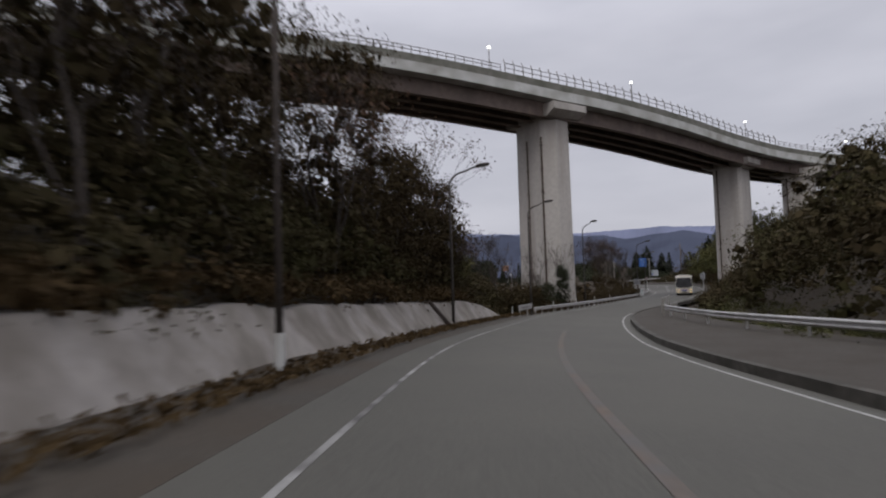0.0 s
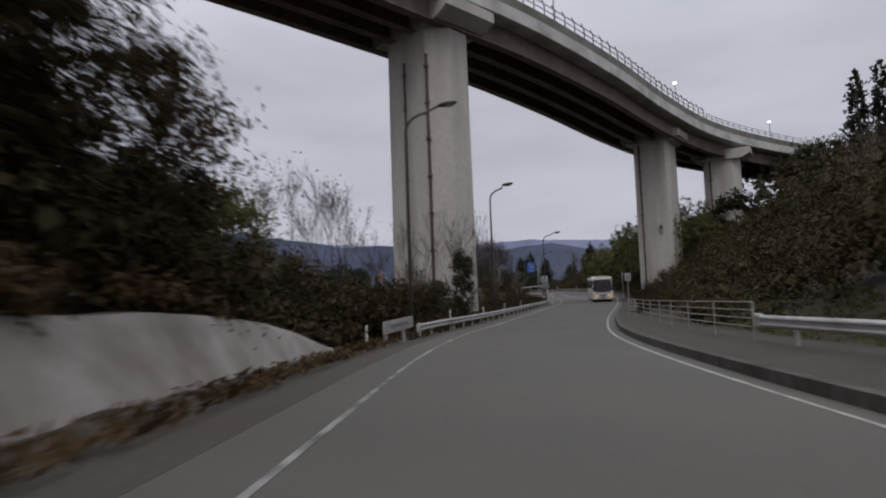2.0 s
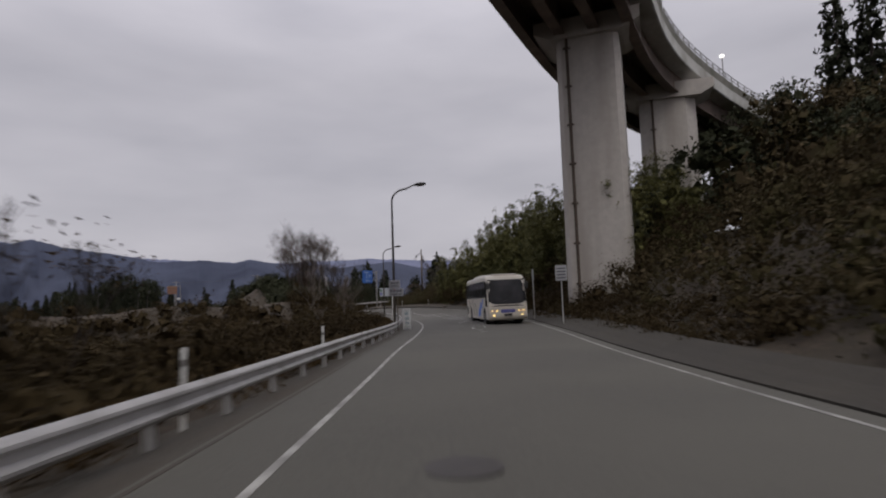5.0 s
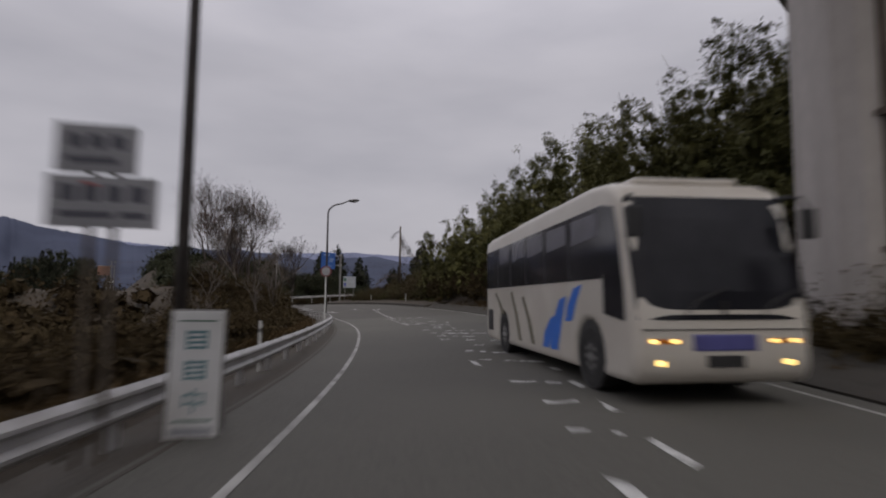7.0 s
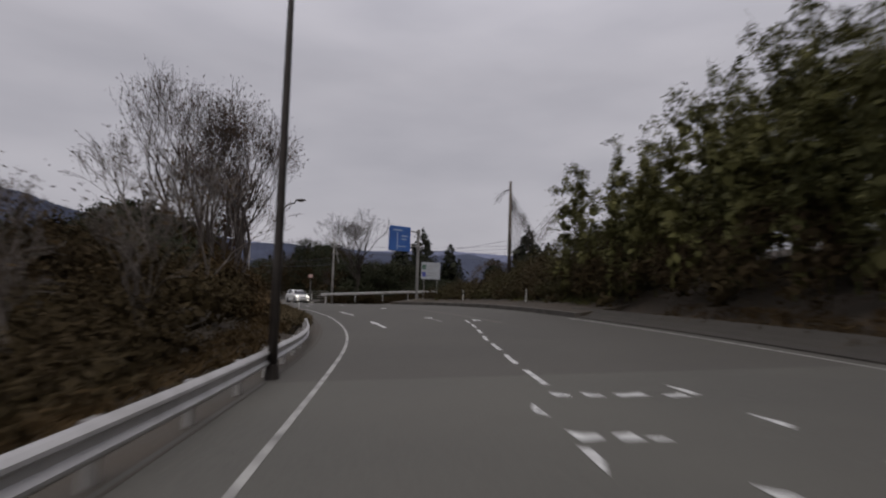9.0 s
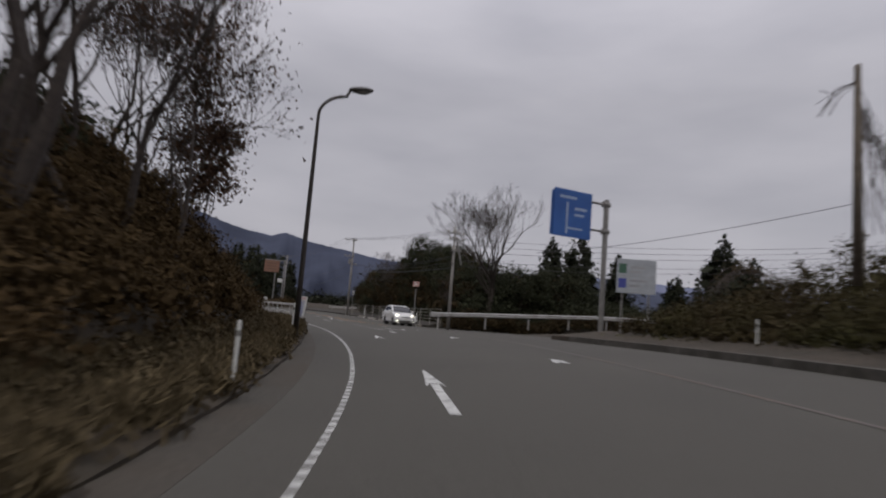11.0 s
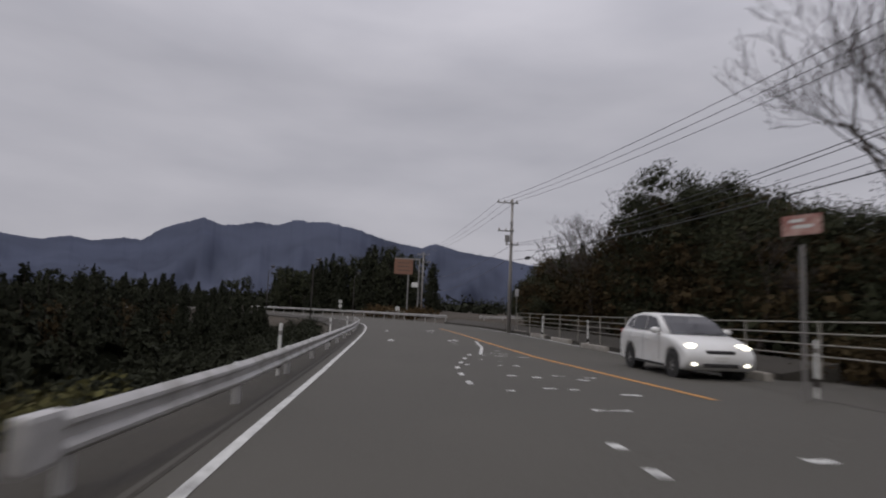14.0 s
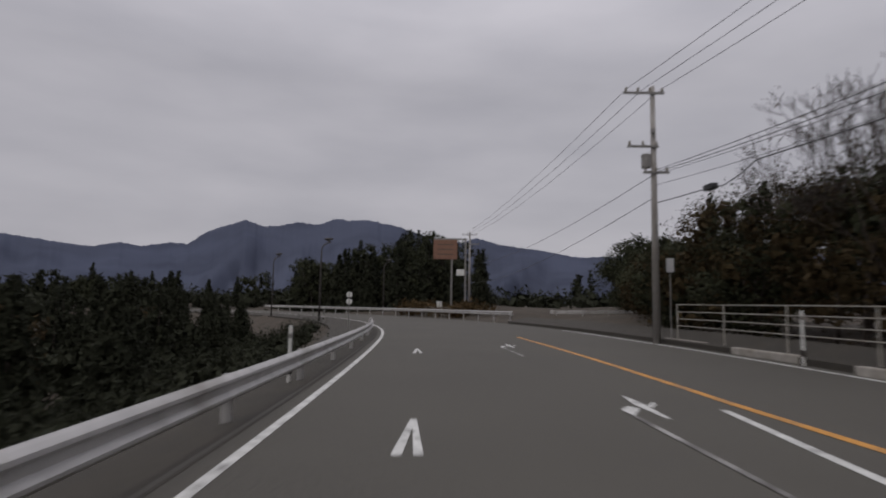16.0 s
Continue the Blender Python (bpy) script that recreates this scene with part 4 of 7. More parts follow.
WHITE_PIPE = material("white_painted_pipe", (0.27, 0.255, 0.225), 0.6, vary=0.2, scale=6, second=(0.22, 0.19, 0.15), second_scale=3, second_at=0.66)
railing([at_road(s, np.interp(s, (39, 50, 57, 62), (6.5, 6.3, 6.0, 5.5)), 0.32) for s in np.arange(39.4, 62.1, 1.5)], 0.88, 2.6, (0.30, 0.53, 0.76, 0.985), "white pipe railing at the edge of the pavement", WHITE_PIPE)
railing([at_road(s, np.interp(s, (181.5, 196, 212), (8.7, 9.3, 9.35)), 0.5) for s in np.arange(181.6, 212, 1.2)], 0.92, 2.9, (0.2, 0.46, 0.72, 0.985), "white pipe railing along the footway", WHITE_PIPE)
railing([at_road(s, np.interp(s, (240, 250), (9.6, 8.8)), 0.1) for s in np.arange(245, 250, 1.2)], 0.95, 1.6, (0.25, 0.6, 0.985), "short white railing at the far bend", WHITE_PIPE)

# ---- concrete blocks along the footway ----
bm = bmesh.new()
box(bm, (-0.11, -1.4, 0.0), (0.11, 1.4, 0.22), 0.035)
kb = part("kerb_block", bm, BLOCK)
tagged(kb, "pale precast concrete kerb block with dark gaps between", "kerb block", "kerb blocks along the footway")
spots = [(187.0, 8.55), (191.6, 8.5), (196.8, 8.55), (202.2, 8.95), (207.0, 9.3), (211.4, 9.55), (216.2, 9.8)]
for i, (s, n) in enumerate(spots):
    mm = Matrix.Translation(at_road(s, n, -0.01)) @ Matrix.Rotation(radians(heading(s)), 4, "Z")
    if i == 0:
        kb.matrix_world = mm
    else:
        copy_thing(kb, mm)


# ---- street lamps ----
def street_lamp(s, n, height=7.9, reach=1.9, mat=None, label="dark steel street lamp with a curved arm, unlit"):
    base = at_road(s, n, -0.1)
    turn = radians(heading(s))
    lamp = empty("street_lamp", Matrix.Translation(base) @ Matrix.Rotation(turn, 4, "Z"), label, "street lamp", "street lamps along the road")
    bm = bmesh.new()
    r = 0.9
    arc = [(r - r * math.cos(a), 0, height - 0.35 - r * 0.8 + r * 0.8 * math.sin(a)) for a in np.linspace(0, math.pi / 2 * 0.93, 9)]
    tube(bm, [(0, 0, 0), (0, 0, 2.0), (0, 0, 5.0)] + arc + [(reach - 0.55, 0, height - 0.12)], [0.085, 0.078, 0.066] + [0.05] * 9 + [0.04], 10)
    part("pole", bm, DARKSTEEL, lamp, smooth=True)
    bm = bmesh.new()
    tube(bm, [(0, 0, -0.05), (0, 0, 0.05), (0, 0, 0.35)], [0.13, 0.13, 0.10], 10)
    part("base_collar", bm, DARKSTEEL, lamp)
    bm = bmesh.new()
    bmesh.ops.create_uvsphere(bm, u_segments=14, v_segments=8, radius=1.0, matrix=Matrix.Translation((reach - 0.22, 0, height - 0.08)) @ Matrix.Rotation(radians(-6), 4, "Y") @ Matrix.Diagonal((0.40, 0.15, 0.10, 1)))
    head = part("lamp_head", bm, DARKSTEEL, lamp, smooth=True)
    bm = bmesh.new()
    bmesh.ops.create_uvsphere(bm, u_segments=12, v_segments=6, radius=1.0, matrix=Matrix.Translation((reach - 0.18, 0, height - 0.13)) @ Matrix.Rotation(radians(-6), 4, "Y") @ Matrix.Diagonal((0.26, 0.12, 0.08, 1)))
    part("lens", bm, GREYSTEEL, head, "grey glass bowl")
    return lamp


street_lamp(28.9, -4.3, 8.3, 2.0)
street_lamp(45.9, -3.3, 9.0, 1.9)
street_lamp(63.1, -2.95, 9.1, 1.45)
street_lamp(94.3, -2.68, 8.6, 1.9)
street_lamp(126.4, -2.1, 8.2, 1.9)
street_lamp(160.2, -2.2, 8.1, 1.45)

# ---- signs ----
SIGN_WHITE = material("white_sign_face", (0.62, 0.62, 0.60), 0.5, vary=0.05, scale=3, second=(0.5, 0.49, 0.46), second_scale=1.2, second_at=0.6)
SIGN_GREY = material("dull_sign_face", (0.36, 0.36, 0.37), 0.6, vary=0.1, scale=3, second=(0.26, 0.26, 0.27), second_scale=1.0)
SIGN_BLUE = material("blue_sign_face", (0.02, 0.085, 0.30), 0.45, vary=0.06, scale=2, second=(0.03, 0.11, 0.36), second_scale=0.5)
SIGN_BROWN = material("brown_sign_face", (0.20, 0.10, 0.065), 0.6, vary=0.1, scale=2)
RED_PRINT = material("red_print", (0.45, 0.06, 0.05), 0.6, vary=0.05)
BLUE_PRINT = material("blue_print", (0.06, 0.075, 0.30), 0.6, vary=0.05)
DARK_PRINT = material("dark_print", (0.10, 0.10, 0.12), 0.6, vary=0.05)
TEAL_PRINT = material("teal_print", (0.10, 0.20, 0.22), 0.6, vary=0.05)
PALE_PRINT = material("pale_print", (0.28, 0.36, 0.52), 0.6, vary=0.05)
GREEN_PRINT = material("green_print", (0.05, 0.12, 0.08), 0.6, vary=0.05)
TIMBER = material("weathered_timber", (0.10, 0.08, 0.06), 0.85, vary=0.3, scale=5)


def panel(name, w, h, t, mat, parent, m, label="", bevel=0.006):
    """A board w wide and h high, standing in the x-z plane of m with its face towards -y."""
    bm = bmesh.new()
    box(bm, (-w / 2, -t / 2, -h / 2), (w / 2, t / 2, h / 2), bevel)
    ob = part(name, bm, mat, parent, label)
    ob.matrix_world = m
    return ob


def bar(x0, z0, x1, z1, mat, parent, m, name="bar", y=-0.02):
    bm = bmesh.new()
    box(bm, (x0, y - 0.002, z0), (x1, y, z1))
    ob = part(name, bm, mat, parent)
    ob.matrix_world = m
    return ob


def glyphs(text, size, x, z, mat, parent, m, y=-0.022):
    """Lettering with the built-in font, turned into a mesh."""
    cu = bpy.data.curves.new("lettering", "FONT")
    cu.body, cu.size, cu.align_x, cu.align_y, cu.extrude = text, size, "CENTER", "CENTER", 0.0015
    tmp = new("lettering", cu)
    bpy.context.view_layer.update()
    me = bpy.data.meshes.new_from_object(tmp.evaluated_get(bpy.context.evaluated_depsgraph_get()))
    bpy.data.objects.remove(tmp)
    me.materials.clear()
    me.materials.append(mat)
    ob = new("lettering", me)
    ob.parent = parent
    ob.matrix_world = m @ Matrix.Translation((x, y, z)) @ Matrix.Rotation(radians(90), 4, "X")
    return ob


def facing(p, s_turn, tilt=0.0, lean=0.0):
    """A frame at p whose -y looks back along the road, turned by s_turn degrees."""
    return Matrix.Translation(p) @ Matrix.Rotation(radians(s_turn), 4, "Z") @ Matrix.Rotation(radians(lean), 4, "Y") @ Matrix.Rotation(radians(tilt), 4, "X")


def post(parent, base, height, radius, mat, name="post"):
    bm = bmesh.new()
    tube(bm, [(base[0], base[1], base[2] - 0.3), (base[0], base[1], base[2] + height)], radius, 10)
    ob = part(name, bm, mat, parent)
    ob.matrix_world = Matrix()
    return ob


# standing notice beside the rail
notice_p = at_road(92.8, -1.97, 0.55)
notice = empty("standing_notice", Matrix.Translation(at_road(92.8, -1.9)), "white standing notice board with three large characters", "sign")
nm = facing(notice_p, heading(92.8) + 6, -6)
board = panel("board", 0.46, 1.2, 0.05, SIGN_WHITE, notice, nm)
panel("frame", 0.50, 1.24, 0.03, GREYSTEEL, notice, nm @ Matrix.Translation((0, 0.012, 0)))
for z, k in ((0.33, 0), (0.05, 1)):
    for i in range(4):
        bar(-0.085, z - 0.085 + i * 0.048, 0.085, z - 0.06 + i * 0.048, TEAL_PRINT, board, nm, "character_bar", -0.026)
    bar(-0.095, z - 0.09, -0.07, z + 0.09, TEAL_PRINT, board, nm, "character_bar", -0.027)
    bar(0.07, z - 0.09, 0.095, z + 0.09, TEAL_PRINT, board, nm, "character_bar", -0.027)
glyphs("\u4e2d", 0.24, 0, -0.25, TEAL_PRINT, board, nm, -0.027)
bar(-0.17, 0.50, 0.17, 0.515, GREEN_PRINT, board, nm, "text_bar", -0.026)
bar(-0.17, -0.42, 0.17, -0.40, GREEN_PRINT, board, nm, "text_bar", -0.026)
bar(-0.18, -0.54, 0.18, -0.47, SIGN_GREY, board, nm, "text_bar", -0.026)
bm = bmesh.new()
for x in (-0.2, 0.2):
    tube(bm, [(x, 0.0, -0.62), (x, 0.42, -0.60)], 0.018, 6)
    tube(bm, [(x, 0.42, -0.60), (x, 0.02, 0.3)], 0.015, 6)
part("stand", bm, GREYSTEEL, notice).matrix_world = nm

# pair of notice boards on a post behind the rail
pair = empty("notice_boards", Matrix.Translation(at_road(92.0, -2.75)), "two faded white notice boards on a post behind the guard rail", "sign")
pm = facing(at_road(92.0, -2.5, 2.05), heading(92) + 10) @ Matrix.Scale(0.8, 4)
lower = panel("lower_board", 1.02, 0.52, 0.04, SIGN_GREY, pair, pm)
um = pm @ Matrix.Translation((-0.08, 0, 0.55))
upper = panel("upper_board", 0.76, 0.50, 0.04, SIGN_GREY, pair, um)
for x in (-0.2, 0.0, 0.2):
    bar(x - 0.07, 0.0, x + 0.07, 0.14, DARK_PRINT, upper, um, "character_bar", -0.021)
bar(-0.27, -0.16, 0.2, -0.09, DARK_PRINT, upper, um, "text_bar", -0.021)
for x in (-0.33, -0.12, 0.1, 0.32):
    bar(x - 0.07, 0.0, x + 0.08, 0.17, DARK_PRINT, lower, pm, "character_bar", -0.021)
bar(-0.19, 0.17, -0.05, 0.19, RED_PRINT, lower, pm, "text_bar", -0.023)
bar(-0.4, -0.17, 0.1, -0.10, DARK_PRINT, lower, pm, "text_bar", -0.021)
bar(0.17, -0.17, 0.42, -0.10, DARK_PRINT, lower, pm, "text_bar", -0.021)
for x in (-0.12, 0.1):
    bm = bmesh.new()
    tube(bm, [(x, 0.05, -3.2), (x, 0.05, 0.75)], 0.035, 8)
    part("post", bm, TIMBER, pair).matrix_world = pm

# warning board on the left bank
warn = empty("warning_board", Matrix.Translation(at_road(167.2, -2.15)), "slightly leaning white warning board with red and blue characters", "sign")
wm = facing(at_road(167.1, -2.12, 0.84), heading(167) - 4, -3, 6) @ Matrix.Scale(0.72, 4)
wb = panel("board", 0.44, 1.32, 0.05, SIGN_WHITE, warn, wm)
panel("frame", 0.47, 1.35, 0.03, GREYSTEEL, warn, wm @ Matrix.Translation((0, 0.012, 0)))
glyphs("\u6ce8\u610f!", 0.145, 0, 0.53, RED_PRINT, wb, wm, -0.027)
for k, ch in enumerate("\u8def\u9762\u51cd\u7d50"):
    glyphs(ch, 0.25, 0, 0.30 - k * 0.235, BLUE_PRINT, wb, wm, -0.027)
bar(-0.17, -0.62, 0.17, -0.56, DARK_PRINT, wb, wm, "text_bar", -0.026)
bm = bmesh.new()
for x in (-0.18, 0.18):
    tube(bm, [(x, 0.06, -1.1), (x, 0.03, 0.5)], 0.022, 6)
part("stand", bm, GREYSTEEL, warn).matrix_world = wm

# overhanging direction sign
gantry = empty("direction_sign", Matrix.Translation(Vector((56.3, 140.65, -1.7))), "large blue direction sign cantilevered from a grey steel pole", "road sign")
post(gantry, (56.3, 140.65, -1.75), 6.75, 0.135, GREYSTEEL, "pole")
sg_c = Vector((54.3, 139.75, 3.95))
sm = Matrix.Translation(sg_c) @ Matrix.Rotation(radians(23), 4, "Z")
face = panel("sign_panel", 2.35, 2.35, 0.06, SIGN_BLUE, gantry, sm, bevel=0.02)
bar(-0.42, -1.02, -0.30, 0.55, PALE_PRINT, face, sm, "route_line", -0.034)
bar(-0.30, -0.78, 0.62, -0.68, PALE_PRINT, face, sm, "route_line", -0.034)
bar(-0.85, 0.72, 0.2, 0.86, PALE_PRINT, face, sm, "text_bar", -0.034)
bar(0.1, 0.2, 0.85, 0.34, PALE_PRINT, face, sm, "text_bar", -0.034)
bar(0.1, -0.1, 0.7, 0.02, PALE_PRINT, face, sm, "text_bar", -0.034)
back = panel("second_panel", 0.5, 2.2, 0.05, SIGN_BLUE, gantry, sm @ Matrix.Translation((-0.98, 0.12, -0.04)), bevel=0.02)
for z in (4.75, 3.35):
    bm = bmesh.new()
    tube(bm, [(56.3, 140.65, z), (54.6, 139.95, z)], 0.06, 8)
    tube(bm, [(56.45, 140.72, z), (56.1, 140.57, z)], 0.16, 10)
    part("arm", bm, GREYSTEEL, gantry).matrix_world = Matrix()

# guide board on the verge
guide = empty("guide_board", Matrix.Translation(Vector((56.9, 137.6, -1.6))), "greyish-white guide board with faded text and square emblems", "sign")
gm = Matrix.Translation((56.75, 137.55, 0.92)) @ Matrix.Rotation(radians(-6), 4, "Z")
gb = panel("board", 1.75, 1.55, 0.05, SIGN_GREYISH, guide, gm)
bar(-0.8, 0.12, -0.45, 0.55, GREEN_PRINT, gb, gm, "emblem", -0.027)
bar(-0.8, -0.55, -0.45, -0.12, BLUE_PRINT, gb, gm, "emblem", -0.027)
for x, z, w in ((-0.3, 0.35, 0.7), (-0.3, 0.15, 0.5), (-0.3, -0.25, 0.8), (-0.3, -0.48, 0.5)):
    bar(x, z, x + w, z + 0.1, SIGN_GREY, gb, gm, "text_bar", -0.027)
bar(-0.86, -0.01, 0.86, 0.01, SIGN_GREY, gb, gm, "rule", -0.027)
for x in (-0.6, 0.6):
    bm = bmesh.new()
    tube(bm, [(x, 0.05, -2.9), (x, 0.05, 0.7)], 0.04, 8)
    part("post", bm, GREYSTEEL, guide).matrix_world = gm


def disc_sign(p, height, turn, radius, face_mat, rim_mat, label, boards=()):
    sign = empty("round_sign", Matrix.Translation(p), label, "road sign")
    post(sign, p, height, 0.035, SIGN_WHITE)
    m = facing(Vector(p) + Vector((0, 0, height - radius)), turn)
    bm = bmesh.new()
    bmesh.ops.create_cone(bm, cap_ends=True, segments=28, radius1=radius, radius2=radius, depth=0.03, matrix=Matrix.Translation((0, -0.05, 0)) @ Matrix.Rotation(radians(90), 4, "X"))
    part("rim", bm, rim_mat, sign).matrix_world = m
    bm = bmesh.new()
    bmesh.ops.create_cone(bm, cap_ends=True, segments=28, radius1=radius * 0.74, radius2=radius * 0.74, depth=0.02, matrix=Matrix.Translation((0, -0.065, 0)) @ Matrix.Rotation(radians(90), 4, "X"))
    part("face", bm, face_mat, sign).matrix_world = m
    return sign


RED_RIM = material("red_sign_rim", (0.16, 0.05, 0.05), 0.5, vary=0.1)
disc_sign(at_road(115.2, -2.45, 0.0), 2.9, heading(115) + 4, 0.26, SIGN_GREY, RED_RIM, "round speed sign with a red rim on a white post")

for s, n, hgt, w, hh, lab in ((98.8, 5.9 + 0.6, 3.2, 0.12, 0.75, "narrow grey roadside sign seen edge-on"), (91.8, 6.5, 3.1, 0.62, 0.85, "grey roadside sign board with faded lines of text")):
    p = at_road(s, n, 0.1)
    sg = empty("roadside_sign", Matrix.Translation(p), lab, "road sign")
    post(sg, p, hgt, 0.035, GALV)
    m = facing(p + Vector((0, 0, hgt - hh / 2)), heading(s) - 8)
    b = panel("board", w, hh, 0.03, SIGN_GREY, sg, m @ Matrix.Translation((0.0, -0.05, 0)))
    if w > 0.3:
        for k in range(4):
            bar(-w * 0.38, hh * (0.3 - 0.2 * k) - 0.05, w * 0.38, hh * (0.3 - 0.2 * k) + 0.03, DARK_PRINT, b, m @ Matrix.Translation((0, -0.05, 0)), "text_bar", -0.017)


# small posts with reflectors
def delineator(p, label, height=0.95, mat=None):
    dl = empty("delineator", Matrix.Translation(p), label, "marker post", "marker posts")
    bm = bmesh.new()
    tube(bm, [(0, 0, -0.2), (0, 0, height - 0.04), (0, 0, height)], [0.032, 0.032, 0.022], 10)
    part("post", bm, mat or SIGN_WHITE, dl)
    bm = bmesh.new()
    tube(bm, [(0, 0, 0.0), (0, 0, 0.14)], 0.05, 10)
    part("foot", bm, DARKSTEEL, dl, "dark foot")
    bm = bmesh.new()
    tube(bm, [(0, 0, height - 0.22), (0, 0, height - 0.14)], 0.035, 10)
    part("band", bm, GREYSTEEL, dl, "grey reflector band")
    return dl


for s, n, h in ((150.5, -2.12, 0.95), (161.3, -2.35, 1.0), (40.8, -3.5, 0.6), (148.3, 10.9, 0.9), (157.7, 11.2, 0.9), (183.8, -2.3, 0.83), (193.2, -2.36, 0.85), (202.4, -2.2, 0.82), (205.0, 8.85, 1.05), (198.3, 8.85, 0.98), (191.2, 8.85, 1.08), (182.3, 7.15, 0.8)):
    delineator(at_road(s, n, 0.1 if n < 5 else 0.25), "white plastic marker post beside the road", h)
for s in (52.5, 60.0, 67.5, 75.0, 98.5):
    delineator(at_road(s, left_rail_n(s) - 0.25, 0.1), "white marker post behind the guard rail", 0.76)


# mirror post, far signs and lights at the bend
SIGN_FADED = material("faded_red_sign", (0.30, 0.13, 0.11), 0.6, vary=0.2, scale=6, second=(0.5, 0.36, 0.31), second_scale=4.0)
notice = empty("junction_sign", Matrix.Translation(Vector((47.2, 153.2, -2.2))), "small faded red board on a slim grey post by the railing", "road sign")
post(notice, (47.2, 153.2, -2.4), 2.55, 0.035, GREYSTEEL)
turned = Matrix.Translation((47.18, 153.16, 0.5)) @ Matrix.Rotation(radians(-48), 4, "Z")
nb = panel("board", 0.66, 0.36, 0.03, SIGN_FADED, notice, turned)
for k, (x0, x1, z) in enumerate(((-0.2, 0.05, 0.05), (-0.14, 0.2, -0.06))):
    bar(x0, z, x1, z + 0.06, SIGN_WHITE, nb, turned, "text_bar", -0.017)
bm = bmesh.new()
tube(bm, [(47.2, 153.2, 0.32), (47.2, 153.2, 0.12), (47.2, 153.2, 0.0)], [0.15, 0.11, 0.045], 10)
part("bracket", bm, GREYSTEEL, notice, "grey bracket under the board")
bus_stop = empty("bus_stop_sign", Matrix.Translation(at_road(226.5, -2.3)), "two small white discs on a slim post at the bend", "road sign")
post(bus_stop, at_road(226.5, -2.3), 2.0, 0.03, GREYSTEEL)
for z in (1.85, 1.45):
    bm = bmesh.new()
    bmesh.ops.create_cone(bm, cap_ends=True, segments=20, radius1=0.17, radius2=0.17, depth=0.03)
    part("disc", bm, SIGN_WHITE, bus_stop).matrix_world = facing(at_road(226.5, -2.3, z), heading(226)) @ Matrix.Rotation(radians(90), 4, "X")

brown = empty("brown_sign", Matrix.Translation(at_road(258, 13, 0)), "large brown sign board on two grey poles at the bend", "sign")
bmx = Matrix.Translation((20.9, 224.2, 5.0)) @ Matrix.Rotation(radians(14), 4, "Z")
bb = panel("board", 2.7, 2.2, 0.08, SIGN_BROWN, brown, bmx)
bar(-1.35, 1.1, 2.4, 1.3, GREYSTEEL, brown, bmx, "top_beam", 0.05)
for k in range(3):
    bar(-0.9, 0.5 - 0.55 * k, 0.9, 0.62 - 0.55 * k, TIMBER, bb, bmx, "text_bar", -0.042)
for x, z1 in ((0.75, -1.1), (2.3, 1.3)):
    bm = bmesh.new()
    tube(bm, [(x, 0.1, -7.9), (x, 0.1, z1)], 0.11, 10)
    part("pole", bm, GREYSTEEL, brown).matrix_world = bmx
for dx, z, w in ((1.75, -2.6, 0.9),):
    panel("small_board", w, 0.7, 0.04, SIGN_WHITE, brown, bmx @ Matrix.Translation((dx, -0.1, z)))
ws = empty("small_white_sign", Matrix.Translation(at_road(252, 11.5)), "small white sign on a low post at the bend", "sign")
post(ws, at_road(252, 11.5), 1.5, 0.04, GREYSTEEL)
panel("board", 0.6, 0.7, 0.03, SIGN_WHITE, ws, facing(at_road(252, 11.5, 1.3), heading(230)) @ Matrix.Translation((0, -0.05, 0)))
for s, n in ((243, -3.3), (262, 10.0), (262, -4)):
    street_lamp(s, n, 7.0, 0.8, label="slim grey lamp post at the far bend")


# ---- utility poles and wires ----
def utility_pole(p, height, turn, arms, label, lean=0.0, transformer=False, mat=None, thick=1.0):
    pole = empty("utility_pole", Matrix.Translation(p) @ Matrix.Rotation(radians(turn), 4, "Z") @ Matrix.Rotation(radians(lean), 4, "Y"), label, "utility pole", "utility poles")
    bm = bmesh.new()
    tube(bm, [(0, 0, -0.6), (0, 0, height)], [0.17 * thick, 0.10 * thick], 12)
    part("shaft", bm, mat or POLE_CONC, pole, smooth=True)
    for z, w, off in arms:
        bm = bmesh.new()
        box(bm, (off - w / 2, -0.14, z - 0.04), (off + w / 2, -0.07, z + 0.04))
        arm = part("crossarm", bm, GREYSTEEL, pole)
        for x in np.linspace(off - w / 2 + 0.08, off + w / 2 - 0.08, 3 if w < 1.4 else 4):
            bm = bmesh.new()
            tube(bm, [(x, -0.1, z + 0.03), (x, -0.1, z + 0.1), (x, -0.1, z + 0.2)], [0.03, 0.055, 0.035], 8)
            part("insulator", bm, BLOCK, arm, "pale insulator")
    if transformer:
        bm = bmesh.new()
        tube(bm, [(-0.3, -0.05, height * 0.66), (-0.3, -0.05, height * 0.66 + 0.5)], 0.17, 12)
        part("transformer", bm, GREYSTEEL, pole)
        bm = bmesh.new()
        box(bm, (-0.14, -0.22, height * 0.80), (0.0, -0.1, height * 0.80 + 0.16))
        part("switch_box", bm, GREYSTEEL, pole)
    return pole


WIRE = material("black_cable", (0.03, 0.03, 0.033), 0.6, vary=0.1)


def wire(a, b, sag, radius=0.012, label="thin black overhead cable"):
    a, b = Vector(a), Vector(b)
    bm = bmesh.new()
    tube(bm, [a.lerp(b, f) - Vector((0, 0, sag * 4 * f * (1 - f))) for f in np.linspace(0, 1, 14)], radius, 4, False)
    return tagged(part("overhead_cable", bm, WIRE), label, "cable", "overhead cables")


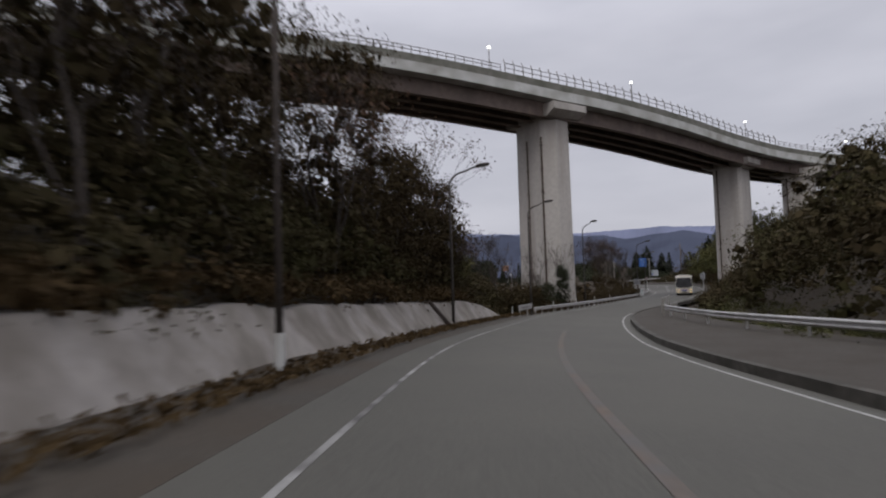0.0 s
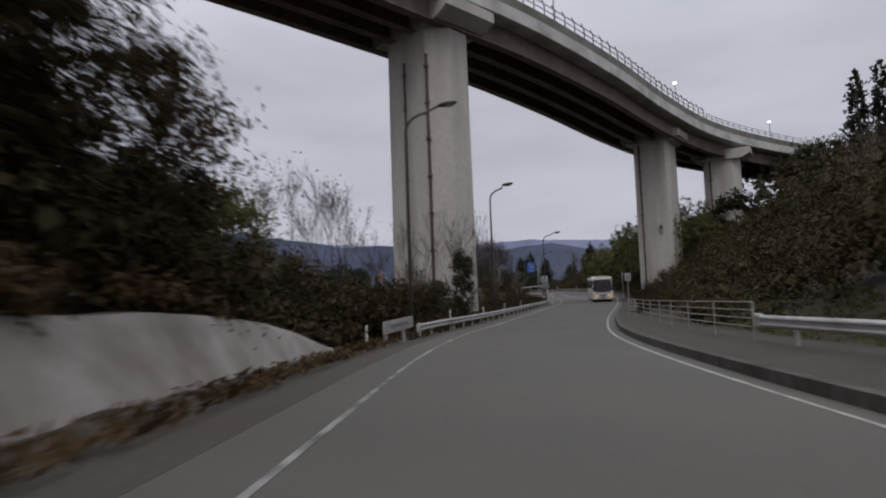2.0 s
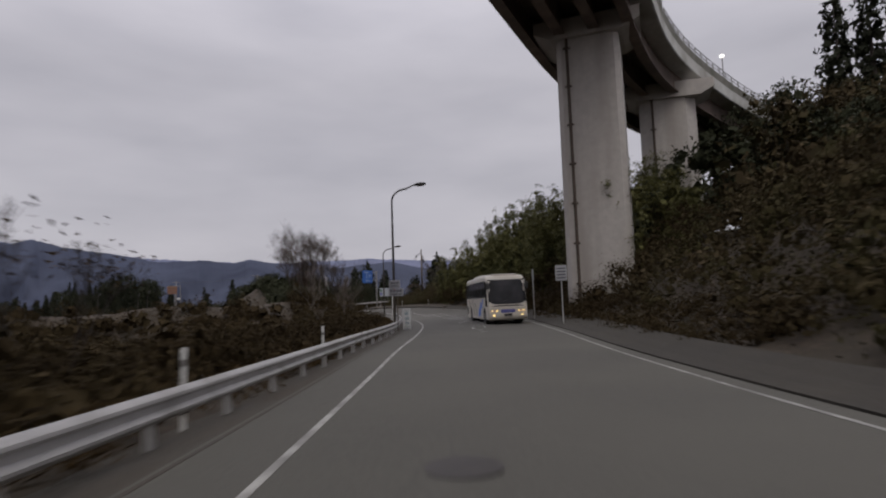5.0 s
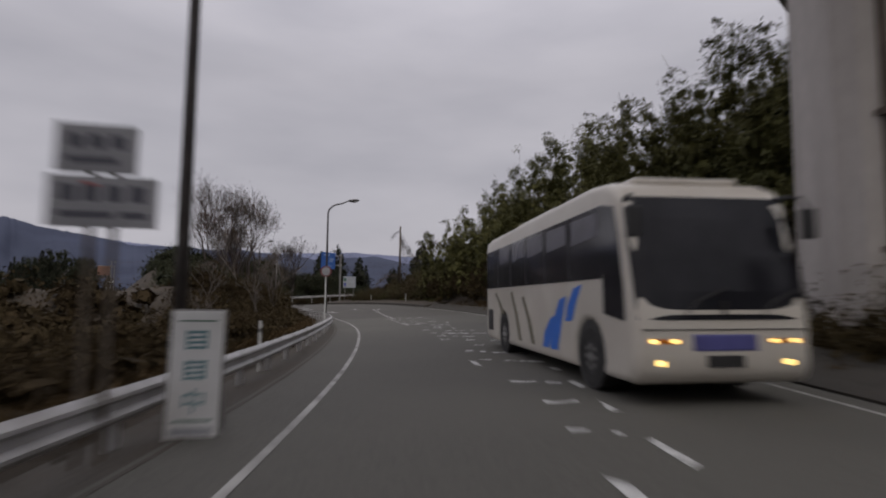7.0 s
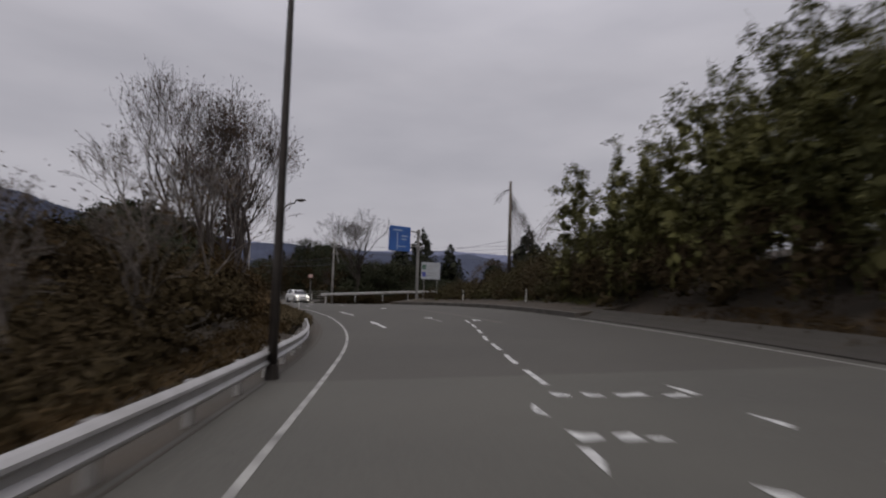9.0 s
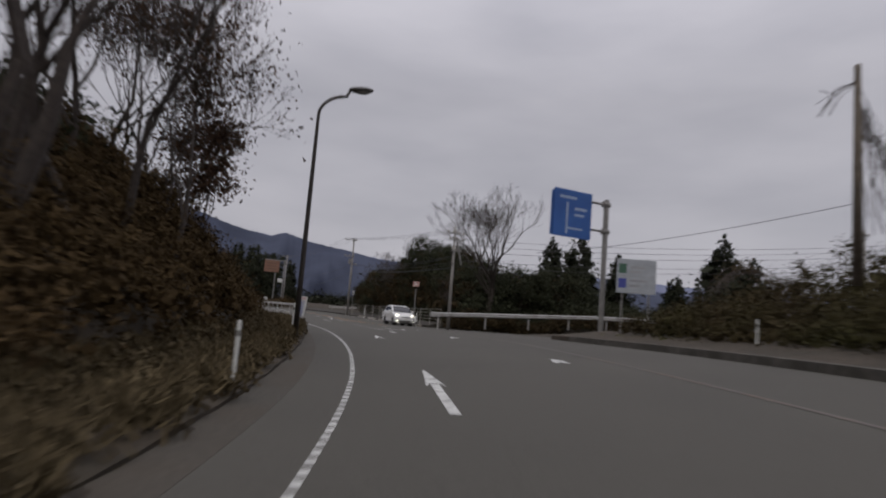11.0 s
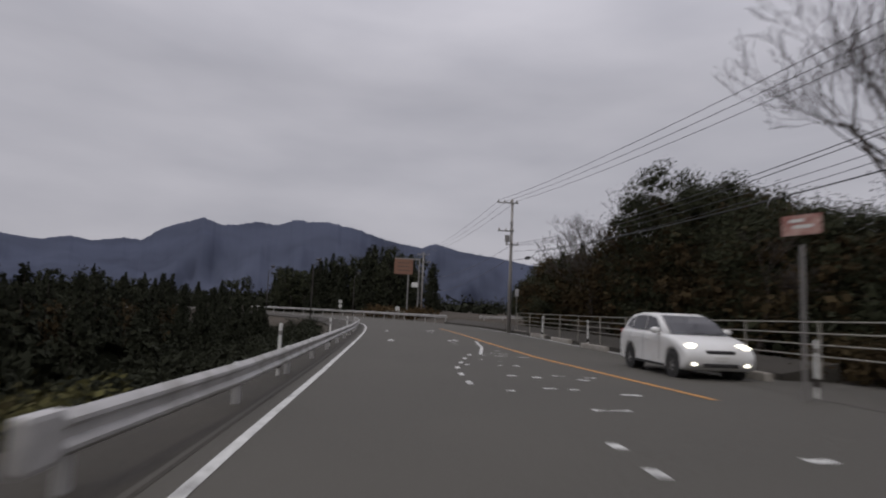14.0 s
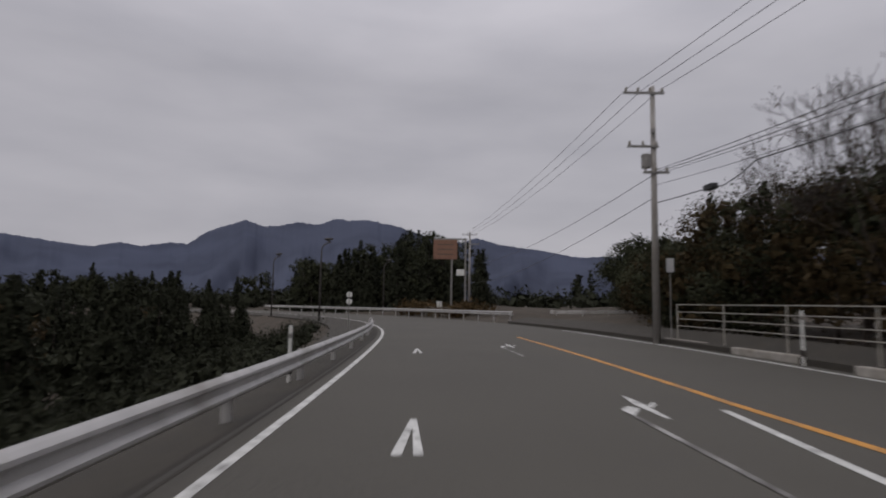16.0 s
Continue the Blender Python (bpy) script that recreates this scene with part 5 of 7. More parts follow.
pole2 = Vector((39.75, 183.3, -2.2))
utility_pole(pole2, 9.15, 15, ((8.87, 1.5, -0.35), (6.83, 1.15, -0.42), (5.86, 0.95, 0.05)), "grey concrete utility pole with three crossarms beside the footway", transformer=True, thick=0.85)
plate_sign = empty("plate_sign", Matrix.Translation(pole2 + Vector((0.5, 0.1, 0))), "small grey plate on a thin post beside the utility pole", "sign")
post(plate_sign, pole2 + Vector((0.5, 0.1, -0.2)), 2.9, 0.022, GREYSTEEL)
panel("board", 0.26, 0.5, 0.02, SIGN_GREY, plate_sign, Matrix.Translation(pole2 + Vector((0.5, 0.05, 2.45))) @ Matrix.Rotation(radians(-20), 4, "Z"))
pole1 = Vector((49.75, 154.1, -2.1))
crowded = utility_pole(pole1, 7.1, 40, ((6.55, 1.7, 0), (6.1, 1.4, 0.1), (5.3, 1.0, 0.15)), "grey utility pole crowded with crossarms and brackets", transformer=False, thick=0.78)
for x, z in ((-0.3, 5.15), (-0.24, 4.35)):
    bm = bmesh.new()
    tube(bm, [(x + 0.13 * math.cos(q), -0.08, z + 0.17 * math.sin(q)) for q in np.linspace(0, 2 * math.pi, 17)], 0.022, 6, False)
    part("cable_coil", bm, DARKSTEEL, crowded, "dark coil of spare cable")
bm = bmesh.new()
tube(bm, [pole1 + Vector((0.62, 0.15, 4.3)), pole1 + Vector((0.12, 0.0, 6.3))], 0.06, 6)
tagged(part("pole_strut", bm, GREYSTEEL), "slanting steel strut at the utility pole", "strut")
pole3 = Vector((22.0, 232.0, -2.6))
utility_pole(pole3, 10.6, 10, ((10.2, 1.9, 0), (9.0, 1.4, 0.5)), "distant concrete utility pole at the bend")
pole0 = Vector((61.4, 130.4, 1.2))
utility_pole(pole0, 7.1, 0, (), "wooden pole overgrown with bare vines", mat=TIMBER)
pole9 = Vector((78.0, 150.0, -0.5))
utility_pole(pole9, 7.2, 30, ((6.8, 1.2, 0),), "distant utility pole beyond the bank")
top2 = pole2 + Vector((0, 0, 8.95))
for dx in (-0.95, -0.35, 0.3):
    a = top2 + Vector((dx, dx * 0.26, 0.1))
    wire(a, pole1 + Vector((dx * 0.75 + 0.2, dx * 0.6, 6.75)), 0.25, 0.010)
    wire(a, pole3 + Vector((dx, 0, 10.3)), 0.6, 0.010)
for z, z1, sag in ((5.95, 4.95, 0.45), (5.88, 4.85, 0.55), (5.8, 4.5, 0.5), (5.4, 4.3, 0.5)):
    wire(pole2 + Vector((0, 0, z)), pole1 + Vector((0, 0, z1)), sag, 0.011 if z > 5.85 else 0.008)
for z, z1 in ((4.95, 4.2), (5.8, 6.6)):
    wire(pole2 + Vector((0, 0, z)), pole3 + Vector((0, 0, z1)), 0.9, 0.012)
for z in (6.2, 5.75, 5.3, 4.6, 4.2):
    wire(pole1 + Vector((0.3, 0, z)), Vector((86.0, 157.0, 1.2 + z * 0.95)), 0.55, 0.012)
wire(Vector((55.0, 150.0, 3.1)), pole0 + Vector((0, 0, 2.2)), 0.3, 0.012)
# telephone cable with its splice box, slack beyond the box
box_at = pole2 + Vector((1.35, -3.2, 4.62))
far_end = pole1 + Vector((0, 0, 4.05))
tel = empty("telephone_cable", Matrix(), "thick black telephone cable with a splice box near the pole", "cable")
bm = bmesh.new()
line = [pole2 + Vector((0.1, 0, 4.75)), pole2.lerp(box_at, 0.5) + Vector((0, 0, 2.35)), box_at, box_at + Vector((0.22, -0.9, -0.12)), box_at + Vector((0.45, -1.9, -0.02)), box_at + Vector((0.65, -2.7, 0.16))]
line += [line[-1].lerp(far_end, f) - Vector((0, 0, 0.8 * f * (1 - f))) for f in np.linspace(0.1, 1, 10)]
tube(bm, line, 0.018, 5, False)
part("cable", bm, WIRE, tel)
bm = bmesh.new()
box(bm, (-0.11, -0.24, -0.08), (0.11, 0.24, 0.1), 0.02)
part("splice_box", bm, WIRE, tel, "black splice box").matrix_world = Matrix.Translation(box_at) @ Matrix.Rotation(radians(22), 4, "Z")

# ---- vegetation ----
rng = np.random.default_rng(11)
FINE = 0.95  # leaves to a clump, over the plain count


def dense_heart(centres, radii, squash, per=11, big=1.0):
    """Places and sizes of the broad inner sprays that close up the inside of each clump."""
    c, r = np.asarray(centres, float), np.asarray(radii, float)
    d = rng.normal(size=(len(c), per, 3))
    d /= np.linalg.norm(d, axis=2)[..., None]
    p = c[:, None] + d * (r[:, None] * rng.uniform(0.05, 0.62, (len(c), per)))[..., None] * np.array([1, 1, squash])
    return p.reshape(-1, 3), (r[:, None] * big * rng.uniform(0.5, 0.95, (len(c), per))).ravel(), d.reshape(-1, 3)


def leaf_mesh(name, pts, size, mat, parent=None, aspect=0.55, upright=0.0, label="", out=None, cores=None, squash=0.8, inner_twigs=(11, 1.0)):
    """Small pointed leaves, one three-sided blade at each point; out: the way each blade faces; cores: (centres, radii) of the dense twigs inside."""
    pts = np.asarray(pts, float)
    n = len(pts)
    size = np.broadcast_to(size, n) * rng.uniform(0.6, 1.4, n)
    if out is None:
        a = rng.normal(size=(n, 3))
        a[:, 2] = a[:, 2] * (1 - upright) + upright * 1.6
        a /= np.linalg.norm(a, axis=1)[:, None]
        b = np.cross(a, rng.normal(size=(n, 3)))
    else:
        face = np.asarray(out) + rng.normal(size=(n, 3)) * 0.6
        a = np.cross(face, rng.normal(size=(n, 3)))
        a[:, 2] -= 0.35 * np.linalg.norm(a, axis=1)
        a /= np.linalg.norm(a, axis=1)[:, None]
        b = np.cross(a, face)
    b /= np.linalg.norm(b, axis=1)[:, None]
    a, b = a * size[:, None], b * (size * aspect)[:, None]
    verts = np.stack([pts - a * 0.45 + b * 0.5, pts - a * 0.45 - b * 0.5, pts + a * 0.6], 1).reshape(-1, 3)
    starts = np.arange(0, 3 * n, 3)
    if cores is not None:
        inner, in_size, way = dense_heart(*cores, squash, *inner_twigs)
        k = len(inner)
        d = np.cross(way, rng.normal(size=(k, 3)))
        d /= np.linalg.norm(d, axis=1)[:, None]
        e = np.cross(d, way + rng.normal(size=(k, 3)) * 0.25)
        e /= np.linalg.norm(e, axis=1)[:, None]
        d, e = d * in_size[:, None], e * (in_size * 0.7)[:, None]
        verts = np.r_[verts, np.stack([inner - d * 0.5, inner + e * 0.5, inner + d * 0.5, inner - e * 0.5], 1).reshape(-1, 3)]
        starts = np.r_[starts, 3 * n + np.arange(0, 4 * k, 4)]
    loops = np.arange(len(verts))
    me = bpy.data.meshes.new(name)
    me.vertices.add(len(verts))
    me.vertices.foreach_set("co", verts.ravel())
    me.loops.add(len(loops))
    me.loops.foreach_set("vertex_index", loops)
    me.polygons.add(len(starts))
    me.polygons.foreach_set("loop_start", starts)
    me.update(calc_edges=True)
    me.materials.append(mat)
    ob = new(name, me)
    if parent:
        ob.parent = parent
    if label:
        ob["label"] = label
    return ob


def clump_points(centres, radii, per, shell=0.55, squash=0.8):
    """Points in the outer part of many uneven clumps, and the way outward at each."""
    centres, radii = np.asarray(centres, float), np.asarray(radii, float)
    k = len(centres)
    d = rng.normal(size=(k, per, 3))
    d[..., 2] = np.abs(d[..., 2]) * np.where(rng.random((k, per)) < 0.25, -1, 1)
    d /= np.linalg.norm(d, axis=2)[..., None]
    r = (shell + (1 - shell) * rng.random((k, per)) ** 0.6) * (1 + 0.25 * np.sin(d[..., 0] * 5 + d[..., 2] * 7 + centres[:, None, 0]))
    p = centres[:, None] + d * (r * radii[:, None])[..., None] * np.array([1, 1, squash])
    return p.reshape(-1, 3), d.reshape(-1, 3)


def thicket(name, s0, s1, n0, n1, height, count, per, size, mat, label, radius=(0.7, 1.5), uneven=0.5, upright=0.0, lift=0.0, core=0.8, cat="bushes", blade=0.16):
    """A mass of bushes on a stretch of the roadside: clumps from the ground up to an uneven height."""
    s = rng.uniform(s0, s1, count)
    f = rng.random(count)
    n = np.array([(n0(a) if callable(n0) else n0) * (1 - g) + n1 * g for a, g in zip(s, f)])
    xy = np.array([at_road(a, b)[:2] for a, b in zip(s, n)])
    z = ground_level(xy[:, 0], xy[:, 1])[0]
    top = np.array([height(a, b) if callable(height) else height for a, b in zip(s, n)])
    lump = np.array([noise.noise(Vector((x * 0.22, y * 0.22, 5.0))) for x, y in xy])
    top = np.maximum(top * (1 + uneven * lump), 0.3)
    rad = rng.uniform(*radius, count)
    hgt = z + lift + np.maximum(top - rad * 0.8, 0.1) * np.sqrt(rng.random(count))
    c = np.c_[xy, hgt]
    pts, out = clump_points(c, rad, int(per * FINE))
    if upright:
        ob = leaf_mesh(name, pts, size, mat, upright=upright, aspect=blade)
    else:
        ob = leaf_mesh(name, pts, size * 0.78, mat, out=out, cores=(c, rad * core), inner_twigs=(20, 0.46) if size <= 0.22 else (11, 1.0))
    return tagged(ob, label, cat, kind="stuff")


def branch_tree(bm, base, height, spread, rnd, levels=4, radius=0.14, lean=(0, 0), split=(2, 3), first=0.32, tips=None, sides=5, fan=0, limbs=None):
    """Trunk and limbs that fork and taper; tips: gathers the twig ends; limbs: takes all but the trunk."""
    def grow(p, d, length, r, level):
        steps = 3 if level > 1 else 2
        pts, radii = [p.copy()], [r]
        for i in range(steps):
            d = (d + Vector((rnd.gauss(0, 0.10), rnd.gauss(0, 0.10), 0.05 + rnd.gauss(0, 0.05)))).normalized()
            p = p + d * (length / steps)
            pts.append(p.copy())
            radii.append(max(r * (1 - 0.42 * (i + 1) / steps), 0.007))
        tube(bm if limbs is None or level == levels else limbs, pts, radii, sides if level > 1 else 3, False)
        if level == 0:
            if tips is not None:
                tips.append(p)
            return
        for k in range(fan if fan and level == levels else rnd.randint(*split)):
            turn = rnd.uniform(0, 2 * math.pi)
            open_ = rnd.uniform(0.3, 0.85) * spread * (0.62 if fan and level < levels else 1.0)
            side = d.cross(Vector((math.cos(turn), math.sin(turn), 0.3))).normalized()
            nd = (d * math.cos(open_) + side * math.sin(open_) + Vector((0, 0, 0.12))).normalized()
            at = rnd.uniform(0.55, 1.0) if k else 1.0
            q = pts[0].lerp(pts[-1], at) if at < 1 else p
            grow(q, nd, length * rnd.uniform(0.62, 0.85), radii[-1] * (0.9 if k == 0 else 0.7), level - 1)
    d0 = Vector((lean[0], lean[1], 1)).normalized()
    grow(Vector(base) - Vector((0, 0, 0.3)), d0, height * first, radius, levels)


def bare_tree(p, height, seed, label, spread=0.9, levels=5, radius=0.15, mat=None, leaves=0, leaf_mat=None, leaf_size=0.12, lean=(0, 0), first=0.3, split=(2, 3), cat="tree", fan=0):
    rnd = random.Random(seed)
    tree = empty("bare_tree", Matrix.Translation(p), label, cat)
    bm = bmesh.new()
    limbs = bmesh.new()
    tips = []
    branch_tree(bm, (0, 0, 0), height, spread, rnd, levels, radius, lean, split, first, tips, fan=fan, limbs=limbs)
    part("trunk", bm, mat or BARK, tree, smooth=True)
    part("branchwork", limbs, mat or BARK, tree, smooth=True)
    if leaves and tips:
        pts = np.array([tips[rnd.randrange(len(tips))] for _ in range(leaves)]) + rng.normal(size=(leaves, 3)) * 0.28
        leaf_mesh("crown", pts, leaf_size, leaf_mat or LEAF_BROWN, tree)
    return tree


def leafy_tree(p, height, width, seed, label, mat, clumps=60, per=90, size=0.16, low=0.25, radius=0.16, lean=(0, 0)):
    """Trunk and limbs with a crown of many separate leaf clumps, open at the edge."""
    rnd = random.Random(seed)
    tree = empty("broadleaf_tree", Matrix.Translation(p), label, "tree")
    bm = bmesh.new()
    tips = []
    branch_tree(bm, (0, 0, 0), height * 0.95, 0.85, rnd, 3, radius, lean, (2, 3), 0.36, tips)
    part("trunk", bm, BARK, tree, smooth=True)
    c = []
    for k in range(clumps):
        f = low + (1 - low) * rnd.random()
        w = width * 0.5 * math.sqrt(max(0.05, 1 - ((f - 0.55) / 0.5) ** 2)) * (0.55 + 0.6 * rnd.random())
        a = rnd.uniform(0, 2 * math.pi)
        c.append((w * math.cos(a) + lean[0] * height * f, w * math.sin(a) + lean[1] * height * f, height * f))
    rad = [rnd.uniform(0.07, 0.13) * width + 0.25 for _ in c]
    c, rad = np.array(c), np.array(rad)
    heart = rnd.sample(range(clumps), clumps * 2 // 3)
    pts, out = clump_points(c, rad, int(per * FINE), 0.5)
    leaf_mesh("crown", pts, size * 0.78, mat, tree, out=out, cores=(np.r_[c[heart] * [0.86, 0.86, 0.97], [[lean[0] * height * f + width * 0.13 * math.cos(9 * f * 7), lean[1] * height * f + width * 0.13 * math.sin(9 * f * 7), height * f] for f in np.linspace(0.3, 0.8, 12)]], np.r_[rad[heart] * 0.95, [width * 0.15] * 12]), inner_twigs=(24, 0.46) if size < 0.25 else (11, 1.0))
    return tree


def cedar(p, height, width, seed, label, mat=None, tiers=18, sprays=5, size=0.42, slim=0.85):
    """A conifer: a straight trunk with drooping tiers of short sprays round a dense heart, ragged at the edge."""
    rnd = random.Random(seed)
    tree = empty("cedar_tree", Matrix.Translation(p), label, "tree")
    bm = bmesh.new()
    tube(bm, [(0, 0, -0.4), (0, 0, height * 0.5), (0, 0, height * 0.98)], [0.02 * height, 0.012 * height, 0.01], 6)
    part("trunk", bm, BARK, tree)
    pts, out, heart, hr_ = [], [], [], []
    for k in range(tiers):
        f = 0.05 + 0.95 * (k / (tiers - 1)) ** 0.92
        w = width * 0.5 * (1 - f) ** slim * (0.78 + 0.44 * rnd.random()) + 0.06
        arms = max(4, int(14 * (1 - f)) + 3)
        for j in range(arms):
            a = rnd.uniform(0, 2 * math.pi)
            reach = w * rnd.uniform(0.7, 1.12)
            for q in np.linspace(0.5, 1, sprays):
                pts.append((reach * q * math.cos(a) + rnd.gauss(0, 0.1), reach * q * math.sin(a) + rnd.gauss(0, 0.1), height * f - 0.28 * reach * q + rnd.gauss(0, 0.16)))
                out.append((math.cos(a), math.sin(a), 0.3))
        for j in range(3 if w > 0.5 else 1):
            a = rnd.uniform(0, 2 * math.pi)
            heart.append((0.4 * w * math.cos(a), 0.4 * w * math.sin(a), height * f - 0.25 * w))
            hr_.append(max(0.05, 0.55 * w))
    leaf_mesh("crown", np.array(pts), size, mat or LEAF_CEDAR, tree, 0.5, out=np.array(out), cores=(heart, hr_), squash=1.5)
    return tree


def spot(s, n, h=0.0):
    p = at_road(s, n)
    return Vector((p.x, p.y, ground_z(p.x, p.y) + h))


# left bank above the retaining wall
thicket("brush_above_wall", -22, 39, -5.2, -9.5, 3.6, 1000, 84, 0.13, LEAF_MIX, "dense dark winter brush above the retaining wall")
thicket("brush_over_wall_edge", -22, 35.5, -4.95, -5.7, 0.9, 380, 33, 0.18, LEAF_BROWN, "brown creepers hanging over the top of the wall", (0.3, 0.6), lift=0.8)
# undergrowth and the middle trees carry painted shade in their leaf colour
thicket("brush_behind_wall", -25, 38, -8.0, -20, lambda s, n: np.interp(s, (12, 25), (7.5, 4.4)), 560, 60, 0.22, LEAF_SHADED, "dark undergrowth on the bank", (1.1, 2.0), core=0.8)
for k, (s, n, h, w) in enumerate(((-14, -8.2, 10, 7), (-6, -9.5, 11, 7.5), (0, -7.6, 10.5, 7), (5.5, -9.2, 11.5, 7.5), (10.5, -7.2, 10, 6.5), (15, -9.6, 8.8, 7), (19.5, -6.8, 9.4, 6.0), (23.4, -7.4, 7.2, 5.2), (28, -7.2, 7.0, 5.0), (26, -6.6, 6.4, 4.4),
                                   (32, -8.4, 4.2, 4.0), (33.2, -6.9, 7.2, 4.2), (35.6, -7.0, 5.8, 3.4), (30.6, -6.8, 7.0, 4.4), (8, -13, 12, 8), (22, -13, 6.5, 6.5))):
    leafy_tree(spot(s, n), h, w, 100 + k, "dark bronze-brown tree leaning over the wall", LEAF_MIX if s < 15 or s > 34 else LEAF_SHADED, 95, 96, 0.15, 0.08)
for k, (s, n, h) in enumerate(((2, -6.0, 9), (7.5, -5.8, 10), (12.5, -6.2, 9.5), (17.5, -5.8, 8.5), (22.5, -6.1, 11), (26.0, -5.7, 12), (28.5, -6.2, 11), (30.5, -5.8, 8), (34, -6.2, 5.5))):
    bare_tree(spot(s, n, 0), h, 200 + k, "thin tree with sparse brown winter leaves above the wall", 0.8, 5, 0.10, BARK, 700, LEAF_RUSSET, 0.13, (0.05 * (-1) ** k, 0.02), 0.3)
# slanting trunk in front of the wall, and the pole beside it
bm = bmesh.new()
a, b = at_road(27.2, -4.0, 0), at_road(26.3, -4.7, 1.15)
tube(bm, [a - (b - a) * 0.15, a.lerp(b, 0.5), b, b + (b - a) * 0.1], [0.13, 0.11, 0.10, 0.09], 8)
lt = part("leaning_trunk", bm, BARK)
tagged(lt, "dark slanting tree trunk across the retaining wall", "tree trunk")
utility_pole(at_road(9.6, -3.7), 8.5, 0, (), "slim dark timber pole with a white foot, at the wall", mat=BARK, thick=0.42)
bm = bmesh.new()
tube(bm, [at_road(9.6, -3.7, 0.0), at_road(9.6, -3.7, 0.75)], 0.085, 12)
tagged(part("pole_wrap", bm, SIGN_WHITE), "white reflective wrap round the pole's foot", "pole wrap")

# left side below the first guard rail
thicket("brush_by_end_board", 37, 50, lambda s: np.interp(s, (37, 40, 42), (-6.8, -6.2, -5.4)), -11, lambda s, n: 2.4 if s < 44 else 2.5, 300, 44, 0.22, LEAF_MIX, "bronze and green brush behind the end board", (0.6, 1.3))
for k, (s, n, top, w) in enumerate(((40.3, -8.0, 4.8, 3.2), (41.8, -8.6, 5.2, 3.0), (43.4, -7.4, 3.2, 2.4), (38.6, -8.8, 5.0, 3.4), (45.6, -7.6, 3.0, 2.4), (37.0, -8.0, 4.7, 3.0))):
    p = spot(s, n)
    leafy_tree(p, top + at_road(s).z - p.z, w, 300 + k, "yellow-green evergreen tree beside the road", LEAF_MIX if k in (2, 4) else LEAF_OLIVE, 80, 60, 0.17, 0.1)
thicket("brush_below_rail", 49, 128, -3.9, -13, lambda s, n: 2.2 - 0.012 * (s - 49) if n < -5 else 1.1, 1150, 84, 0.13, LEAF_SHADED, "brown winter scrub below the guard rail", (0.6, 1.4))
thicket("scrub_field", 50, 134, -13, -45, 2.2, 850, 52, 0.32, LEAF_SHADED, "dark scrub in the valley", (1.2, 2.4))
for k, (s, n, h) in enumerate(((48.5, -7.0, 9.0), (46.0, -8.0, 9.0), (52.5, -9.5, 9.5), (57.5, -9.0, 6.5), (62, -8.5, 6.0), (66.5, -9.5, 6.2), (70, -7.5, 5.5), (75, -9, 5.2))):
    bare_tree(spot(s, n), h, 400 + k, "slender sapling with a few brown leaves", 0.6, 6, 0.075, BARK, 150, LEAF_BROWN, 0.12, first=0.28)
thicket("brush_at_pier", 46.5, 57, -4.7, -9, lambda s, n: 2.5, 260, 90, 0.12, LEAF_SHADED, "dark tangled brush before the pier", (0.5, 1.1))
leafy_tree(spot(57.2, -3.7), 4.0, 1.15, 350, "dark evergreen shrub in front of the pier", LEAF_DARK, 70, 110, 0.115, 0.05, 0.06)
leafy_tree(spot(58.6, -5.6), 2.8, 1.5, 351, "dark evergreen shrub at the foot of the pier", LEAF_DARK, 55, 100, 0.12, 0.05, 0.06)
leafy_tree(spot(55.0, -5.0), 2.4, 2.2, 352, "dark low evergreen shrub near the pier", LEAF_DARK, 50, 90, 0.12, 0.05, 0.05)
for k, (s, n, h) in enumerate(((59.5, -4.6, 7.5), (61.0, -5.0, 7.0), (57.8, -6.0, 7.0), (56.0, -6.2, 6.5), (55.0, -7.0, 7.0), (58.8, -4.4, 6.5))):
    bare_tree(spot(s, n), h, 420 + k, "bare thin shrub against the pier", 0.6, 5, 0.055, BARK, 30, LEAF_BROWN, 0.1, first=0.34)
# brush and bare trees before the bend on the left
thicket("brush_before_bend", 122, 139, -4.2, -12, lambda s, n: 1.2 + 0.06 * (s - 122), 420, 76, 0.14, LEAF_SHADED, "brown brush on the inside of the bend", (0.6, 1.4))
for k, (s, n, h) in enumerate(((127, -6.5, 4.0), (130, -5.5, 4.6), (133, -7.0, 5.2), (136, -5.6, 5.6), (138.5, -7.5, 7.0), (132, -10, 5), (124, -9, 3.6))):
    bare_tree(spot(s, n), h, 500 + k, "bare winter tree on the inside of the bend", 0.75, 6, 0.10, BARK_PALE, 160, LEAF_BROWN, 0.11, first=0.27)

# left hill at the bend
thicket("brush_on_slope", 138, 149.5, -3.95, -8.5, lambda s, n: np.interp(s, (138, 149, 154, 161, 163), (1.2, 1.2, 1.6, 1.6, 1.1)), 420, 72, 0.12, LEAF_BRACKEN, "tan tangled bracken on the lower end of the slope", (0.4, 1.0))
thicket("brush_on_hill", 149, 170, -3.95, -8.5, lambda s, n: np.interp(s, (138, 149, 154, 161, 163), (1.2, 1.2, 1.6, 1.6, 1.1)), 700, 72, 0.12, LEAF_BROWN, "brown tangled brush on the cut slope", (0.4, 1.0))
thicket("brush_on_hilltop", 138, 168, -7.5, -13.5, 1.7, 380, 38, 0.30, LEAF_DARK, "dark undergrowth on top of the slope", (0.8, 1.7))
